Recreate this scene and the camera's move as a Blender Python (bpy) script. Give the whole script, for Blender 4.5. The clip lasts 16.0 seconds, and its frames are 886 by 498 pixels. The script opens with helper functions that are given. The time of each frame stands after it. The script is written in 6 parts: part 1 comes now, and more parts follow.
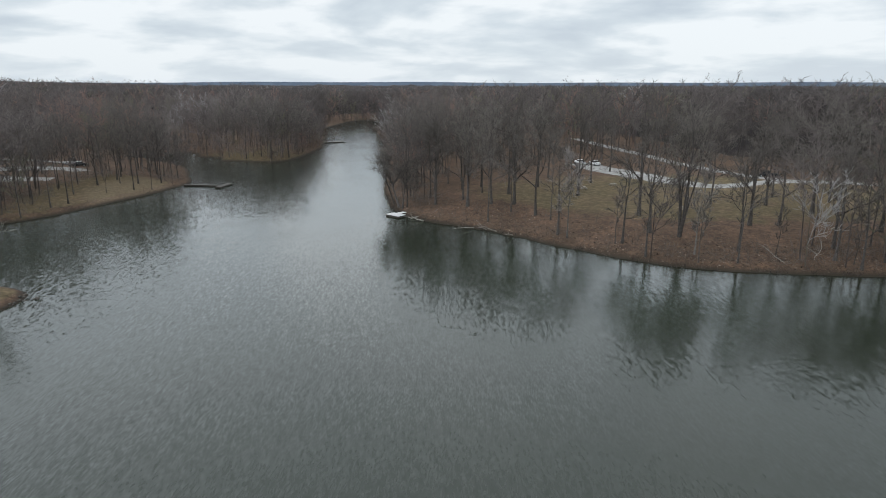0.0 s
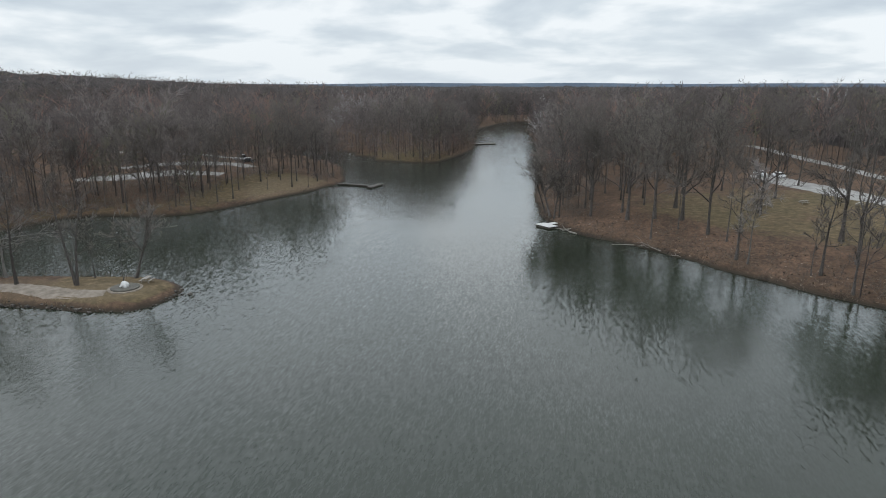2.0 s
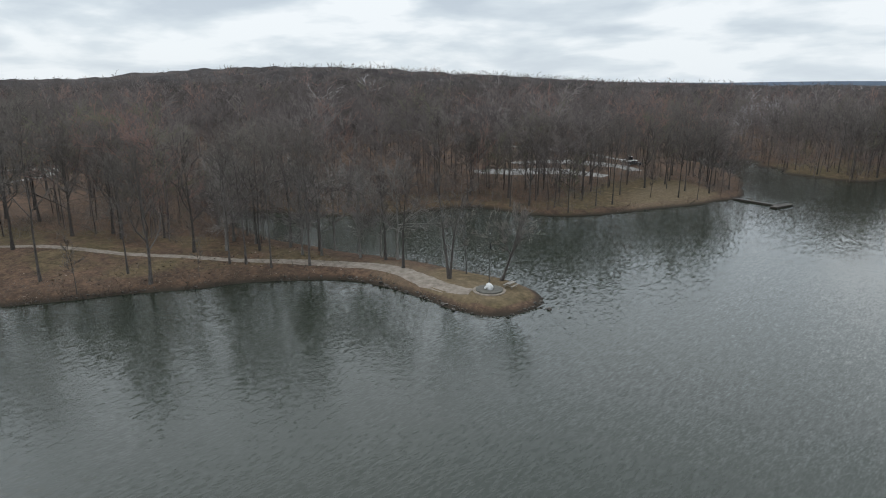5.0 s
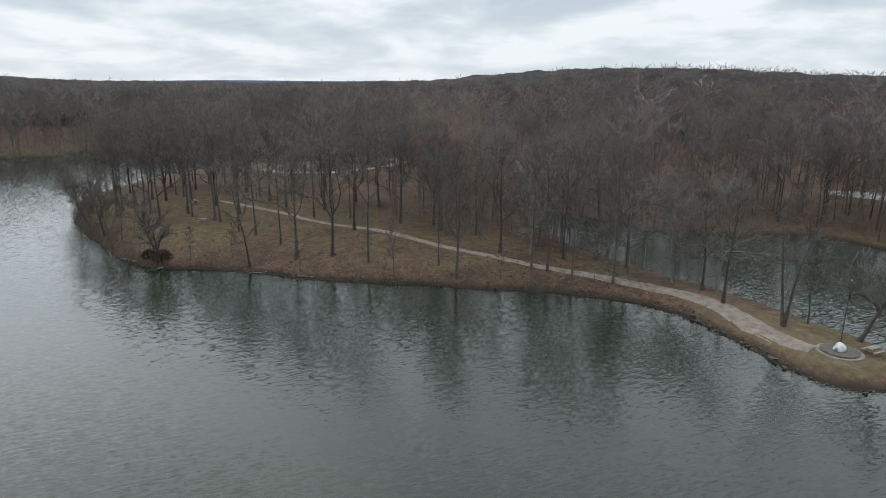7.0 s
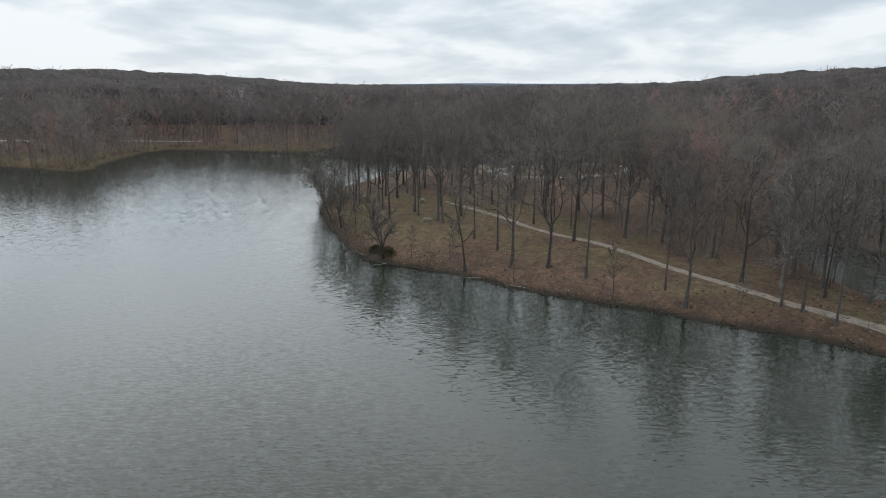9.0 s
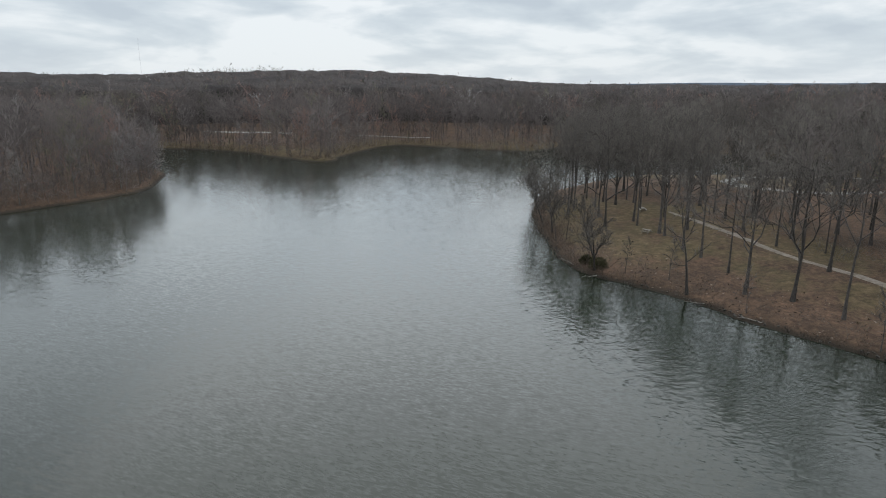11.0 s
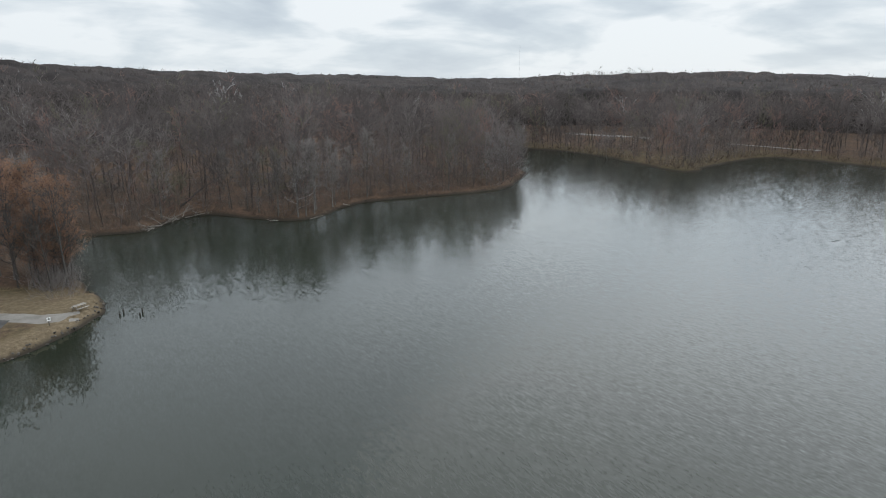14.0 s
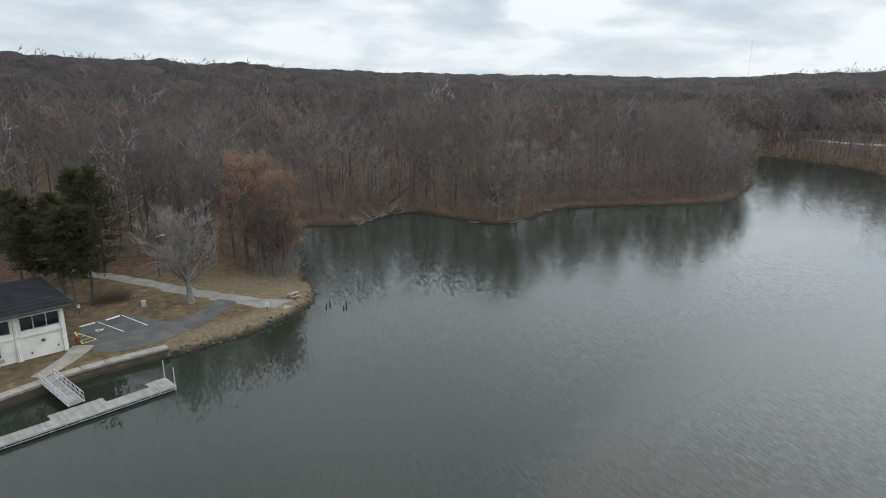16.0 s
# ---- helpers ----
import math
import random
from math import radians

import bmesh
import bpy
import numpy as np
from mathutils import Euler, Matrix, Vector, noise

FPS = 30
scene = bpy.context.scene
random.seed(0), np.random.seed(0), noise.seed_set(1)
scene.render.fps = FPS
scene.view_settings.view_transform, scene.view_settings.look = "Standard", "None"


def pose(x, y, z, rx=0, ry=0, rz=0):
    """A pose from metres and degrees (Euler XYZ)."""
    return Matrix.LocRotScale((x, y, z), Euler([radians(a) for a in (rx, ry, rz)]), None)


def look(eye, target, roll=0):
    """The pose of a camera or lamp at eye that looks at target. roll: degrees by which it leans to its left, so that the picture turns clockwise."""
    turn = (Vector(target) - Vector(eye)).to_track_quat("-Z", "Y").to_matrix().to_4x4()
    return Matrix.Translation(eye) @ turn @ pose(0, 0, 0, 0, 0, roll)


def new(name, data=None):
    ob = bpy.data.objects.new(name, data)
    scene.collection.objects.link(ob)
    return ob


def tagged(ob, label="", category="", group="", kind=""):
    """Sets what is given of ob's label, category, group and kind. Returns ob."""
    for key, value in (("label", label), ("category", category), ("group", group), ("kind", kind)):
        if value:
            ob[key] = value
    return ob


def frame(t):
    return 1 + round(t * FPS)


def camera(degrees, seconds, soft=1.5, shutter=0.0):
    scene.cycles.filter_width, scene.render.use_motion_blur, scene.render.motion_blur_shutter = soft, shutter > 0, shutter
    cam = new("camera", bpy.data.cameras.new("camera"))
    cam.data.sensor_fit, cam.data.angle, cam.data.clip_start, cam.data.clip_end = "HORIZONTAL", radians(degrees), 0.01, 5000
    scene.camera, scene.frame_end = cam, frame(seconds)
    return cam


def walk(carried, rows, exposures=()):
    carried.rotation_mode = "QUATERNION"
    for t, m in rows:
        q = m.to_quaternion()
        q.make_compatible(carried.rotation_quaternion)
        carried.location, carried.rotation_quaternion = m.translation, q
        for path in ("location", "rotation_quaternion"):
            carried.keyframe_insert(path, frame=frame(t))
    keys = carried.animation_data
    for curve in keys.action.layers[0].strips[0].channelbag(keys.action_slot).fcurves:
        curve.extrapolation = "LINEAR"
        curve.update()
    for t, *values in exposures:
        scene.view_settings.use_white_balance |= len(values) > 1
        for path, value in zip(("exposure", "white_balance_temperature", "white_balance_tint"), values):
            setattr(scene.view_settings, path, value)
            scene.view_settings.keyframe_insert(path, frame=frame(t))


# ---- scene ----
cam = camera(70.936, 16.0, 1.0)
walk(cam, [
    (0, look((0.000, 0.000, 29.716), (-0.069, 96.683, 4.175), 0.082)),
    (0.5, look((-0.284, 2.283, 29.697), (-1.158, 98.975, 4.202), 0.130)),
    (1, look((-0.627, 4.541, 29.678), (-6.280, 101.081, 4.219), 0.122)),
    (1.5, look((-1.084, 6.750, 29.660), (-15.437, 102.392, 4.231), 0.101)),
    (2, look((-1.679, 8.889, 29.659), (-24.598, 102.853, 4.256), 0.040)),
    (2.5, look((-2.420, 10.897, 29.685), (-33.396, 102.533, 4.322), -0.026)),
    (3, look((-3.267, 12.679, 29.736), (-42.882, 100.941, 4.427), -0.031)),
    (3.5, look((-4.161, 14.327, 29.791), (-52.138, 98.336, 4.480), -0.082)),
    (3.7, look((-4.537, 14.987, 29.811), (-55.749, 97.056, 4.474), -0.083)),
    (5.8, look((-10.970, 22.265, 29.721), (-93.530, 72.535, 4.093), 0.203)),
    (6, look((-11.573, 22.545, 29.744), (-96.380, 68.967, 4.196), 0.228)),
    (6.5, look((-13.064, 23.143, 29.803), (-103.234, 57.974, 4.186), 0.267)),
    (7, look((-14.524, 23.617, 29.865), (-108.629, 45.692, 4.235), 0.230)),
    (7.5, look((-15.870, 23.999, 29.923), (-112.024, 33.970, 4.330), 0.141)),
    (8, look((-17.135, 24.208, 29.977), (-113.790, 26.861, 4.467), 0.082)),
    (8.5, look((-18.449, 24.210, 30.021), (-115.086, 20.104, 4.637), 0.036)),
    (9, look((-19.707, 24.108, 30.051), (-115.642, 11.665, 4.719), 0.016)),
    (9.2, look((-20.204, 24.058, 30.061), (-115.591, 7.902, 4.756), -0.015)),
    (11.3, look((-25.321, 22.653, 29.972), (-108.942, -25.994, 4.655), 0.106)),
    (11.5, look((-25.744, 22.329, 29.980), (-107.684, -29.145, 4.751), 0.132)),
    (12, look((-26.789, 21.451, 30.003), (-103.863, -37.082, 4.834), 0.149)),
    (12.5, look((-27.739, 20.461, 30.052), (-99.228, -44.780, 4.892), 0.162)),
    (13, look((-28.595, 19.328, 30.134), (-93.499, -52.485, 5.028), 0.103)),
    (13.5, look((-29.366, 18.018, 30.236), (-86.911, -59.821, 5.142), 0.069)),
    (14, look((-29.969, 16.668, 30.342), (-79.688, -66.382, 5.228), 0.035)),
    (14.5, look((-30.460, 15.327, 30.445), (-71.974, -72.106, 5.307), -0.015)),
    (15, look((-30.819, 14.080, 30.537), (-64.387, -76.699, 5.389), -0.051)),
    (15.5, look((-31.136, 12.878, 30.621), (-55.861, -80.699, 5.480), -0.041)),
    (16, look((-31.472, 11.654, 30.703), (-52.172, -82.902, 5.587), -0.093)),
], exposures=[(0, 0.0), (8.5, 0.0), (12, -0.13), (13.2, -0.12), (14.8, 0.0), (16, 0.03)])

# ---- world and light: an overcast spring sky ----
world = bpy.data.worlds.new("overcast_sky")
scene.world = world
world.use_nodes = True
wn, wl = world.node_tree.nodes, world.node_tree.links
wn.clear()
w_out = wn.new("ShaderNodeOutputWorld")
w_bg = wn.new("ShaderNodeBackground")
w_bg.inputs[1].default_value = 1.0
w_sky = wn.new("ShaderNodeTexSky")
w_sky.sky_type, w_sky.sun_disc = "NISHITA", False
w_sky.sun_elevation, w_sky.sun_rotation = radians(47), radians(241)
w_dim = wn.new("ShaderNodeVectorMath")
w_dim.operation = "SCALE"
w_dim.inputs["Scale"].default_value = 0.1
w_co = wn.new("ShaderNodeTexCoord")
w_sep = wn.new("ShaderNodeSeparateXYZ")
wl.new(w_co.outputs["Generated"], w_sep.inputs[0])


def w_math(op, a, b=0.0, clamp=False):
    n = wn.new("ShaderNodeMath")
    n.operation, n.use_clamp = op, clamp
    for i, v in enumerate((a, b)):
        if isinstance(v, (int, float)):
            n.inputs[i].default_value = v
        else:
            wl.new(v, n.inputs[i])
    return n.outputs[0]


# the cloud deck is a flat layer overhead: direction divided by its height
w_up = w_math("ADD", w_math("MAXIMUM", w_sep.outputs["Z"], 0.0), 0.21)
w_x = w_math("DIVIDE", w_sep.outputs["X"], w_up)
w_y = w_math("DIVIDE", w_sep.outputs["Y"], w_up)
w_deck = wn.new("ShaderNodeCombineXYZ")
wl.new(w_x, w_deck.inputs[0]), wl.new(w_y, w_deck.inputs[1])


def w_noise(scale, detail, rough, distort):
    n = wn.new("ShaderNodeTexNoise")
    n.inputs["Scale"].default_value, n.inputs["Detail"].default_value = scale, detail
    n.inputs["Roughness"].default_value, n.inputs["Distortion"].default_value = rough, distort
    wl.new(w_deck.outputs[0], n.inputs["Vector"])
    return n.outputs["Fac"]


w_big = w_noise(0.95, 6.0, 0.5, 0.5)
w_fine = w_noise(2.8, 5.0, 0.5, 0.2)
w_mix = w_math("ADD", w_math("MULTIPLY", w_big, 0.7), w_math("MULTIPLY", w_fine, 0.3))
w_ramp = wn.new("ShaderNodeValToRGB")
w_ramp.color_ramp.elements[0].position, w_ramp.color_ramp.elements[0].color = 0.40, (0.56, 0.63, 0.70, 1)
w_ramp.color_ramp.elements[1].position, w_ramp.color_ramp.elements[1].color = 0.56, (1.0, 1.03, 1.04, 1)
w_mid = w_ramp.color_ramp.elements.new(0.475)
w_mid.color = (0.70, 0.77, 0.82, 1)
wl.new(w_mix, w_ramp.inputs[0])
# the deck brightens a little where it thins out towards the horizon
w_low = w_math("POWER", w_math("SUBTRACT", 1.0, w_math("MULTIPLY", w_math("MAXIMUM", w_sep.outputs["Z"], 0.0), 4.0), True), 2.0)
w_hor = wn.new("ShaderNodeMixRGB")
w_hor.inputs[2].default_value = (0.84, 0.91, 0.96, 1)
wl.new(w_math("MULTIPLY", w_low, 0.55), w_hor.inputs[0])
w_even = wn.new("ShaderNodeMixRGB")
w_even.inputs[2].default_value = (0.80, 0.86, 0.90, 1)
wl.new(w_math("MINIMUM", w_math("MULTIPLY", w_math("SUBTRACT", w_sep.outputs["Z"], 0.14), 4.0, True), 0.75), w_even.inputs[0])
wl.new(w_ramp.outputs[0], w_even.inputs[1])
wl.new(w_even.outputs[0], w_hor.inputs[1])
w_cov = wn.new("ShaderNodeMixRGB")
w_cov.inputs[0].default_value = 0.93
wl.new(w_sky.outputs[0], w_dim.inputs[0])
wl.new(w_dim.outputs[0], w_cov.inputs[1])
wl.new(w_hor.outputs[0], w_cov.inputs[2])
# an overcast deck is brighter overhead than low down
w_zen = wn.new("ShaderNodeVectorMath")
w_zen.operation = "SCALE"
wl.new(w_cov.outputs[0], w_zen.inputs[0])
w_lift = w_math("POWER", w_math("MAXIMUM", w_math("SUBTRACT", w_math("MINIMUM", w_sep.outputs["Z"], 0.6), 0.13), 0.0), 0.38)
# and thinner in the west, brightest in the south-west, where the sun stands behind it, and thickest in the east
w_dot = w_math("ADD", w_math("MULTIPLY", w_sep.outputs["X"], -0.85), w_math("MULTIPLY", w_sep.outputs["Y"], -0.52))
w_thin = w_math("ADD", w_math("MULTIPLY", w_sep.outputs["X"], -0.36), w_math("MULTIPLY", w_sep.outputs["Y"], 0.13))
w_wide = w_math("SUBTRACT", w_math("ADD", 0.8, w_thin), w_math("MULTIPLY", w_math("MAXIMUM", w_sep.outputs["X"], 0.0), 0.3))
w_west = w_math("ADD", w_wide, w_math("MULTIPLY", w_math("POWER", w_math("MAXIMUM", w_dot, 0.0), 5.0), 0.8))
wl.new(w_math("ADD", 0.96, w_math("MULTIPLY", w_math("MULTIPLY", w_lift, w_west), 1.85)), w_zen.inputs["Scale"])
w_cool = wn.new("ShaderNodeMixRGB")
w_cool.blend_type = "MULTIPLY"
w_cool.inputs[0].default_value, w_cool.inputs[2].default_value = 1.0, (0.985, 1.0, 1.02, 1)
wl.new(w_zen.outputs[0], w_cool.inputs[1])
wl.new(w_cool.outputs[0], w_bg.inputs[0])
wl.new(w_bg.outputs[0], w_out.inputs[0])

sun_data = bpy.data.lights.new("sun", "SUN")
sun_data.energy, sun_data.angle, sun_data.color = 0.5, radians(60), (1.0, 0.96, 0.9)
sun = new("sun", sun_data)
sun.matrix_world = look((-95, -58, 120), (0, 0, 0))

# ---- materials ----
def mat_new(name):
    m = bpy.data.materials.new(name)
    m.use_nodes = True
    return m, m.node_tree.nodes, m.node_tree.links, m.node_tree.nodes["Principled BSDF"]


def tex_noise(n, l, scale, detail=4.0, rough=0.55, stretch=None, distort=0.0):
    t = n.new("ShaderNodeTexNoise")
    t.inputs["Scale"].default_value, t.inputs["Detail"].default_value = scale, detail
    t.inputs["Roughness"].default_value, t.inputs["Distortion"].default_value = rough, distort
    g = n.new("ShaderNodeNewGeometry")
    if stretch:
        mp = n.new("ShaderNodeMapping")
        mp.vector_type = "TEXTURE"
        mp.inputs["Scale"].default_value = [1 / q for q in stretch[:3]]
        if len(stretch) > 3:
            mp.inputs["Rotation"].default_value = (0, 0, radians(stretch[3]))
        l.new(g.outputs["Position"], mp.inputs[0])
        l.new(mp.outputs[0], t.inputs["Vector"])
    else:
        l.new(g.outputs["Position"], t.inputs["Vector"])
    return t.outputs["Fac"]


def ramp(n, l, fac, stops):
    r = n.new("ShaderNodeValToRGB")
    e = r.color_ramp.elements
    while len(e) < len(stops):
        e.new(0.5)
    for k, (p, c) in enumerate(stops):
        e[k].position, e[k].color = p, (*c, 1)
    l.new(fac, r.inputs[0])
    return r.outputs[0]


def blend(n, l, fac, a, b, mode="MIX"):
    m = n.new("ShaderNodeMixRGB")
    m.blend_type = mode
    for i, v in enumerate((fac, a, b)):
        if isinstance(v, (int, float)):
            m.inputs[i].default_value = v
        elif isinstance(v, tuple):
            m.inputs[i].default_value = (*v, 1)
        else:
            l.new(v, m.inputs[i])
    return m.outputs[0]


def bump(n, l, b, height, strength, distance):
    k = n.new("ShaderNodeBump")
    k.inputs["Strength"].default_value, k.inputs["Distance"].default_value = strength, distance
    l.new(height, k.inputs["Height"])
    l.new(k.outputs[0], b.inputs["Normal"])
    return k


def scattering(n, l, b, colour, share=0.5):
    """Fine twigs and leaves let light through to their far side."""
    t = n.new("ShaderNodeBsdfTranslucent")
    l.new(colour, t.inputs["Color"])
    k = n.new("ShaderNodeMixShader")
    k.inputs[0].default_value = share
    o = n["Material Output"]
    l.new(b.outputs[0], k.inputs[1])
    l.new(t.outputs[0], k.inputs[2])
    l.new(k.outputs[0], o.inputs["Surface"])


def surface(name, dark, light, scale=2.0, rough=0.8, fine=14.0, relief=0.02, metal=0.0, stains=0.25, per_object=0.0, gloss=0.3):
    """A worn surface: colour at two scales, stains, fine relief."""
    m, n, l, b = mat_new(name)
    c = ramp(n, l, tex_noise(n, l, scale), [(0.3, dark), (0.7, light)])
    f = tex_noise(n, l, fine, 3.0)
    c = blend(n, l, stains, c, ramp(n, l, f, [(0.35, (0.35, 0.34, 0.32)), (0.6, (1, 1, 1))]), "MULTIPLY")
    if per_object:
        o = n.new("ShaderNodeObjectInfo")
        lo = 1 - per_object
        c = blend(n, l, 1.0, c, ramp(n, l, o.outputs["Random"], [(0.0, (lo, lo, lo)), (1.0, (1, 1, 1))]), "MULTIPLY")
    l.new(c, b.inputs["Base Color"])
    b.inputs["Roughness"].default_value, b.inputs["Metallic"].default_value = rough, metal
    b.inputs["Specular IOR Level"].default_value = gloss
    if relief:
        bump(n, l, b, f, 0.6, relief)
    return m


# ground: fallen leaves, dull grass and bare soil, mixed by the cover that grows there
m_ground, n, l, b = mat_new("ground")
leaf = ramp(n, l, tex_noise(n, l, 1.6, 6.0, 0.7), [(0.25, (0.034, 0.028, 0.023)), (0.5, (0.083, 0.061, 0.049)), (0.75, (0.146, 0.110, 0.087))])
leaf = blend(n, l, 0.6, leaf, ramp(n, l, tex_noise(n, l, 0.11, 4.0), [(0.35, (0.55, 0.5, 0.46)), (0.65, (1.15, 1.0, 0.93))]), "MULTIPLY")
leaf = blend(n, l, 0.55, leaf, ramp(n, l, tex_noise(n, l, 0.55, 5.0, 0.7), [(0.38, (0.42, 0.40, 0.40)), (0.62, (1.25, 1.12, 1.0))]), "MULTIPLY")
grass = ramp(n, l, tex_noise(n, l, 0.8, 6.0, 0.65), [(0.25, (0.047, 0.039, 0.025)), (0.5, (0.085, 0.068, 0.044)), (0.78, (0.158, 0.125, 0.087))])
grass = blend(n, l, 0.25, grass, ramp(n, l, tex_noise(n, l, 0.4, 5.0, 0.7), [(0.38, (0.5, 0.5, 0.5)), (0.62, (1.2, 1.12, 1.05))]), "MULTIPLY")
grass = blend(n, l, 0.6, grass, ramp(n, l, tex_noise(n, l, 0.07, 3.0), [(0.35, (0.78, 0.80, 0.68)), (0.65, (1.05, 0.96, 0.92))]), "MULTIPLY")
at = n.new("ShaderNodeAttribute")
at.attribute_name = "grass"
ad = n.new("ShaderNodeMath")
ad.operation = "ADD"
l.new(at.outputs["Fac"], ad.inputs[0])
nz = n.new("ShaderNodeMath")
nz.operation = "MULTIPLY_ADD"
nz.inputs[1].default_value, nz.inputs[2].default_value = 1.4, -0.7
l.new(tex_noise(n, l, 0.16, 6.0, 0.65), nz.inputs[0])
l.new(nz.outputs[0], ad.inputs[1])
cover = ramp(n, l, ad.outputs[0], [(0.38, (0, 0, 0)), (0.62, (1, 1, 1))])
gc = blend(n, l, cover, leaf, grass)
bare_at = n.new("ShaderNodeAttribute")
bare_at.attribute_name = "bare"
straw = ramp(n, l, tex_noise(n, l, 1.8, 6.0, 0.7), [(0.3, (0.070, 0.052, 0.036)), (0.5, (0.123, 0.097, 0.069)), (0.72, (0.205, 0.168, 0.125))])
gc = blend(n, l, bare_at.outputs["Fac"], gc, straw)
gc = blend(n, l, 1.0, gc, (1.16, 1.12, 1.02), "MULTIPLY")
# wet dark soil just above the waterline
gp = n.new("ShaderNodeNewGeometry")
gs = n.new("ShaderNodeSeparateXYZ")
l.new(gp.outputs["Position"], gs.inputs[0])
wet = n.new("ShaderNodeMapRange")
wet.inputs["From Min"].default_value, wet.inputs["From Max"].default_value = 0.15, 0.7
l.new(gs.outputs["Z"], wet.inputs["Value"])
gc = blend(n, l, wet.outputs[0], (0.030, 0.024, 0.018), gc)
l.new(gc, b.inputs["Base Color"])
b.inputs["Roughness"].default_value = 0.95
b.inputs["Specular IOR Level"].default_value = 0.15
bump(n, l, b, tex_noise(n, l, 3.0, 6.0, 0.7), 0.7, 0.12)

# lake water: turbid grey-green, rippled by the wind, smoother in streaks
m_water, n, l, b = mat_new("lake_water")
b.inputs["IOR"].default_value = 1.33
lee = n.new("ShaderNodeAttribute")
lee.attribute_name = "shelter"
b.inputs["Base Color"].default_value = (0.0150, 0.0190, 0.0125, 1)


def ripple(detail, rough, stretch, amount):
    """The slope of one train of wind ripples: two numbers about 0."""
    t = tex_noise(n, l, 1.0, detail, rough, stretch, 0.1).node
    v = n.new("ShaderNodeVectorMath")
    v.operation = "MULTIPLY_ADD"
    v.inputs[1].default_value, v.inputs[2].default_value = (amount[0], amount[1], 0), (-amount[0] / 2, -amount[1] / 2, 0)
    l.new(t.outputs["Color"], v.inputs[0])
    return v.outputs[0]


def v_op(op, a, b_, scalar=False):
    v = n.new("ShaderNodeVectorMath")
    v.operation = op
    l.new(a, v.inputs[0])
    if isinstance(b_, tuple):
        v.inputs[1].default_value = b_
    else:
        l.new(b_, v.inputs["Scale" if scalar else 1])
    return v.outputs[0]


# crests run north and south; short ripples ride on a lower, longer chop
slope = v_op("ADD", ripple(2.0, 0.55, (3.0, 0.62, 1.0, 7), (0.40, 0.19)), ripple(2.0, 0.5, (6.6, 1.7, 1.0, -4), (0.42, 0.30)))
slope = v_op("ADD", slope, ripple(1.0, 0.5, (0.6, 0.22, 1.0, 14), (0.05, 0.02)))
gust = ramp(n, l, tex_noise(n, l, 1.0, 5.0, 0.6, (0.035, 0.014, 1.0, 120), 0.8), [(0.36, (0.7, 0.7, 0.7)), (0.62, (1, 1, 1))])
calm = ramp(n, l, lee.outputs["Fac"], [(0.0, (1, 1, 1)), (1.0, (0.52, 0.52, 0.52))])
slope = v_op("MULTIPLY", v_op("MULTIPLY", slope, gust), calm)
l.new(v_op("NORMALIZE", v_op("ADD", slope, (0, 0, 1)), (0, 0, 0)), b.inputs["Normal"])
b.inputs["Roughness"].default_value = 0.10


def tinted(name, stops, rough=0.9, fine=6.0, solid=False):
    """Bark or twigs whose colour goes by the tree's own tint."""
    m, n, l, b = mat_new(name)
    at = n.new("ShaderNodeAttribute")
    at.attribute_name = "tint"
    c = ramp(n, l, at.outputs["Fac"], stops)
    c = blend(n, l, 0.5, c, ramp(n, l, tex_noise(n, l, fine, 3.0), [(0.3, (0.5, 0.5, 0.5)), (0.7, (1.15, 1.15, 1.15))]), "MULTIPLY")
    l.new(c, b.inputs["Base Color"])
    b.inputs["Roughness"].default_value = rough
    b.inputs["Specular IOR Level"].default_value = 0.1
    if solid:
        bump(n, l, b, tex_noise(n, l, 1.3, 6.0, 0.8), 0.8, 0.6)
    else:
        scattering(n, l, b, c)
    return m


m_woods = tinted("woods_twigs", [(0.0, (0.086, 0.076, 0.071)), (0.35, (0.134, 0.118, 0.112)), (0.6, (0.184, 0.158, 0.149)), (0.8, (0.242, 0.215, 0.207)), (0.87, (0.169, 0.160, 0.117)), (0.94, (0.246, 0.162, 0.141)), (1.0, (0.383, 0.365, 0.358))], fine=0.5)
# the closed roof has no gaps, so its dark colour holds their shade
m_woods_roof = tinted("shaded_roof_twigs", [(0.0, (0.029, 0.025, 0.024)), (0.5, (0.049, 0.040, 0.037)), (0.85, (0.065, 0.052, 0.046)), (1.0, (0.082, 0.053, 0.045))], fine=0.9, solid=True)
m_pine_far = tinted("far_pine_needles", [(0.0, (0.022, 0.030, 0.018)), (1.0, (0.048, 0.058, 0.032))], fine=0.5)


def tree_mat(name, dark, light, vary=0.35, rough=0.9, scale=5.0, thin=True):
    m, n, l, b = mat_new(name)
    o = n.new("ShaderNodeObjectInfo")
    c = ramp(n, l, tex_noise(n, l, scale, 4.0, 0.6, (1, 1, 0.35)), [(0.3, dark), (0.7, light)])
    lo = 1 - vary
    c = blend(n, l, 1.0, c, ramp(n, l, o.outputs["Random"], [(0.0, (lo, lo, lo)), (1.0, (1.1, 1.1, 1.1))]), "MULTIPLY")
    l.new(c, b.inputs["Base Color"])
    b.inputs["Roughness"].default_value = rough
    b.inputs["Specular IOR Level"].default_value = 0.15
    if thin:
        scattering(n, l, b, c)
    return m


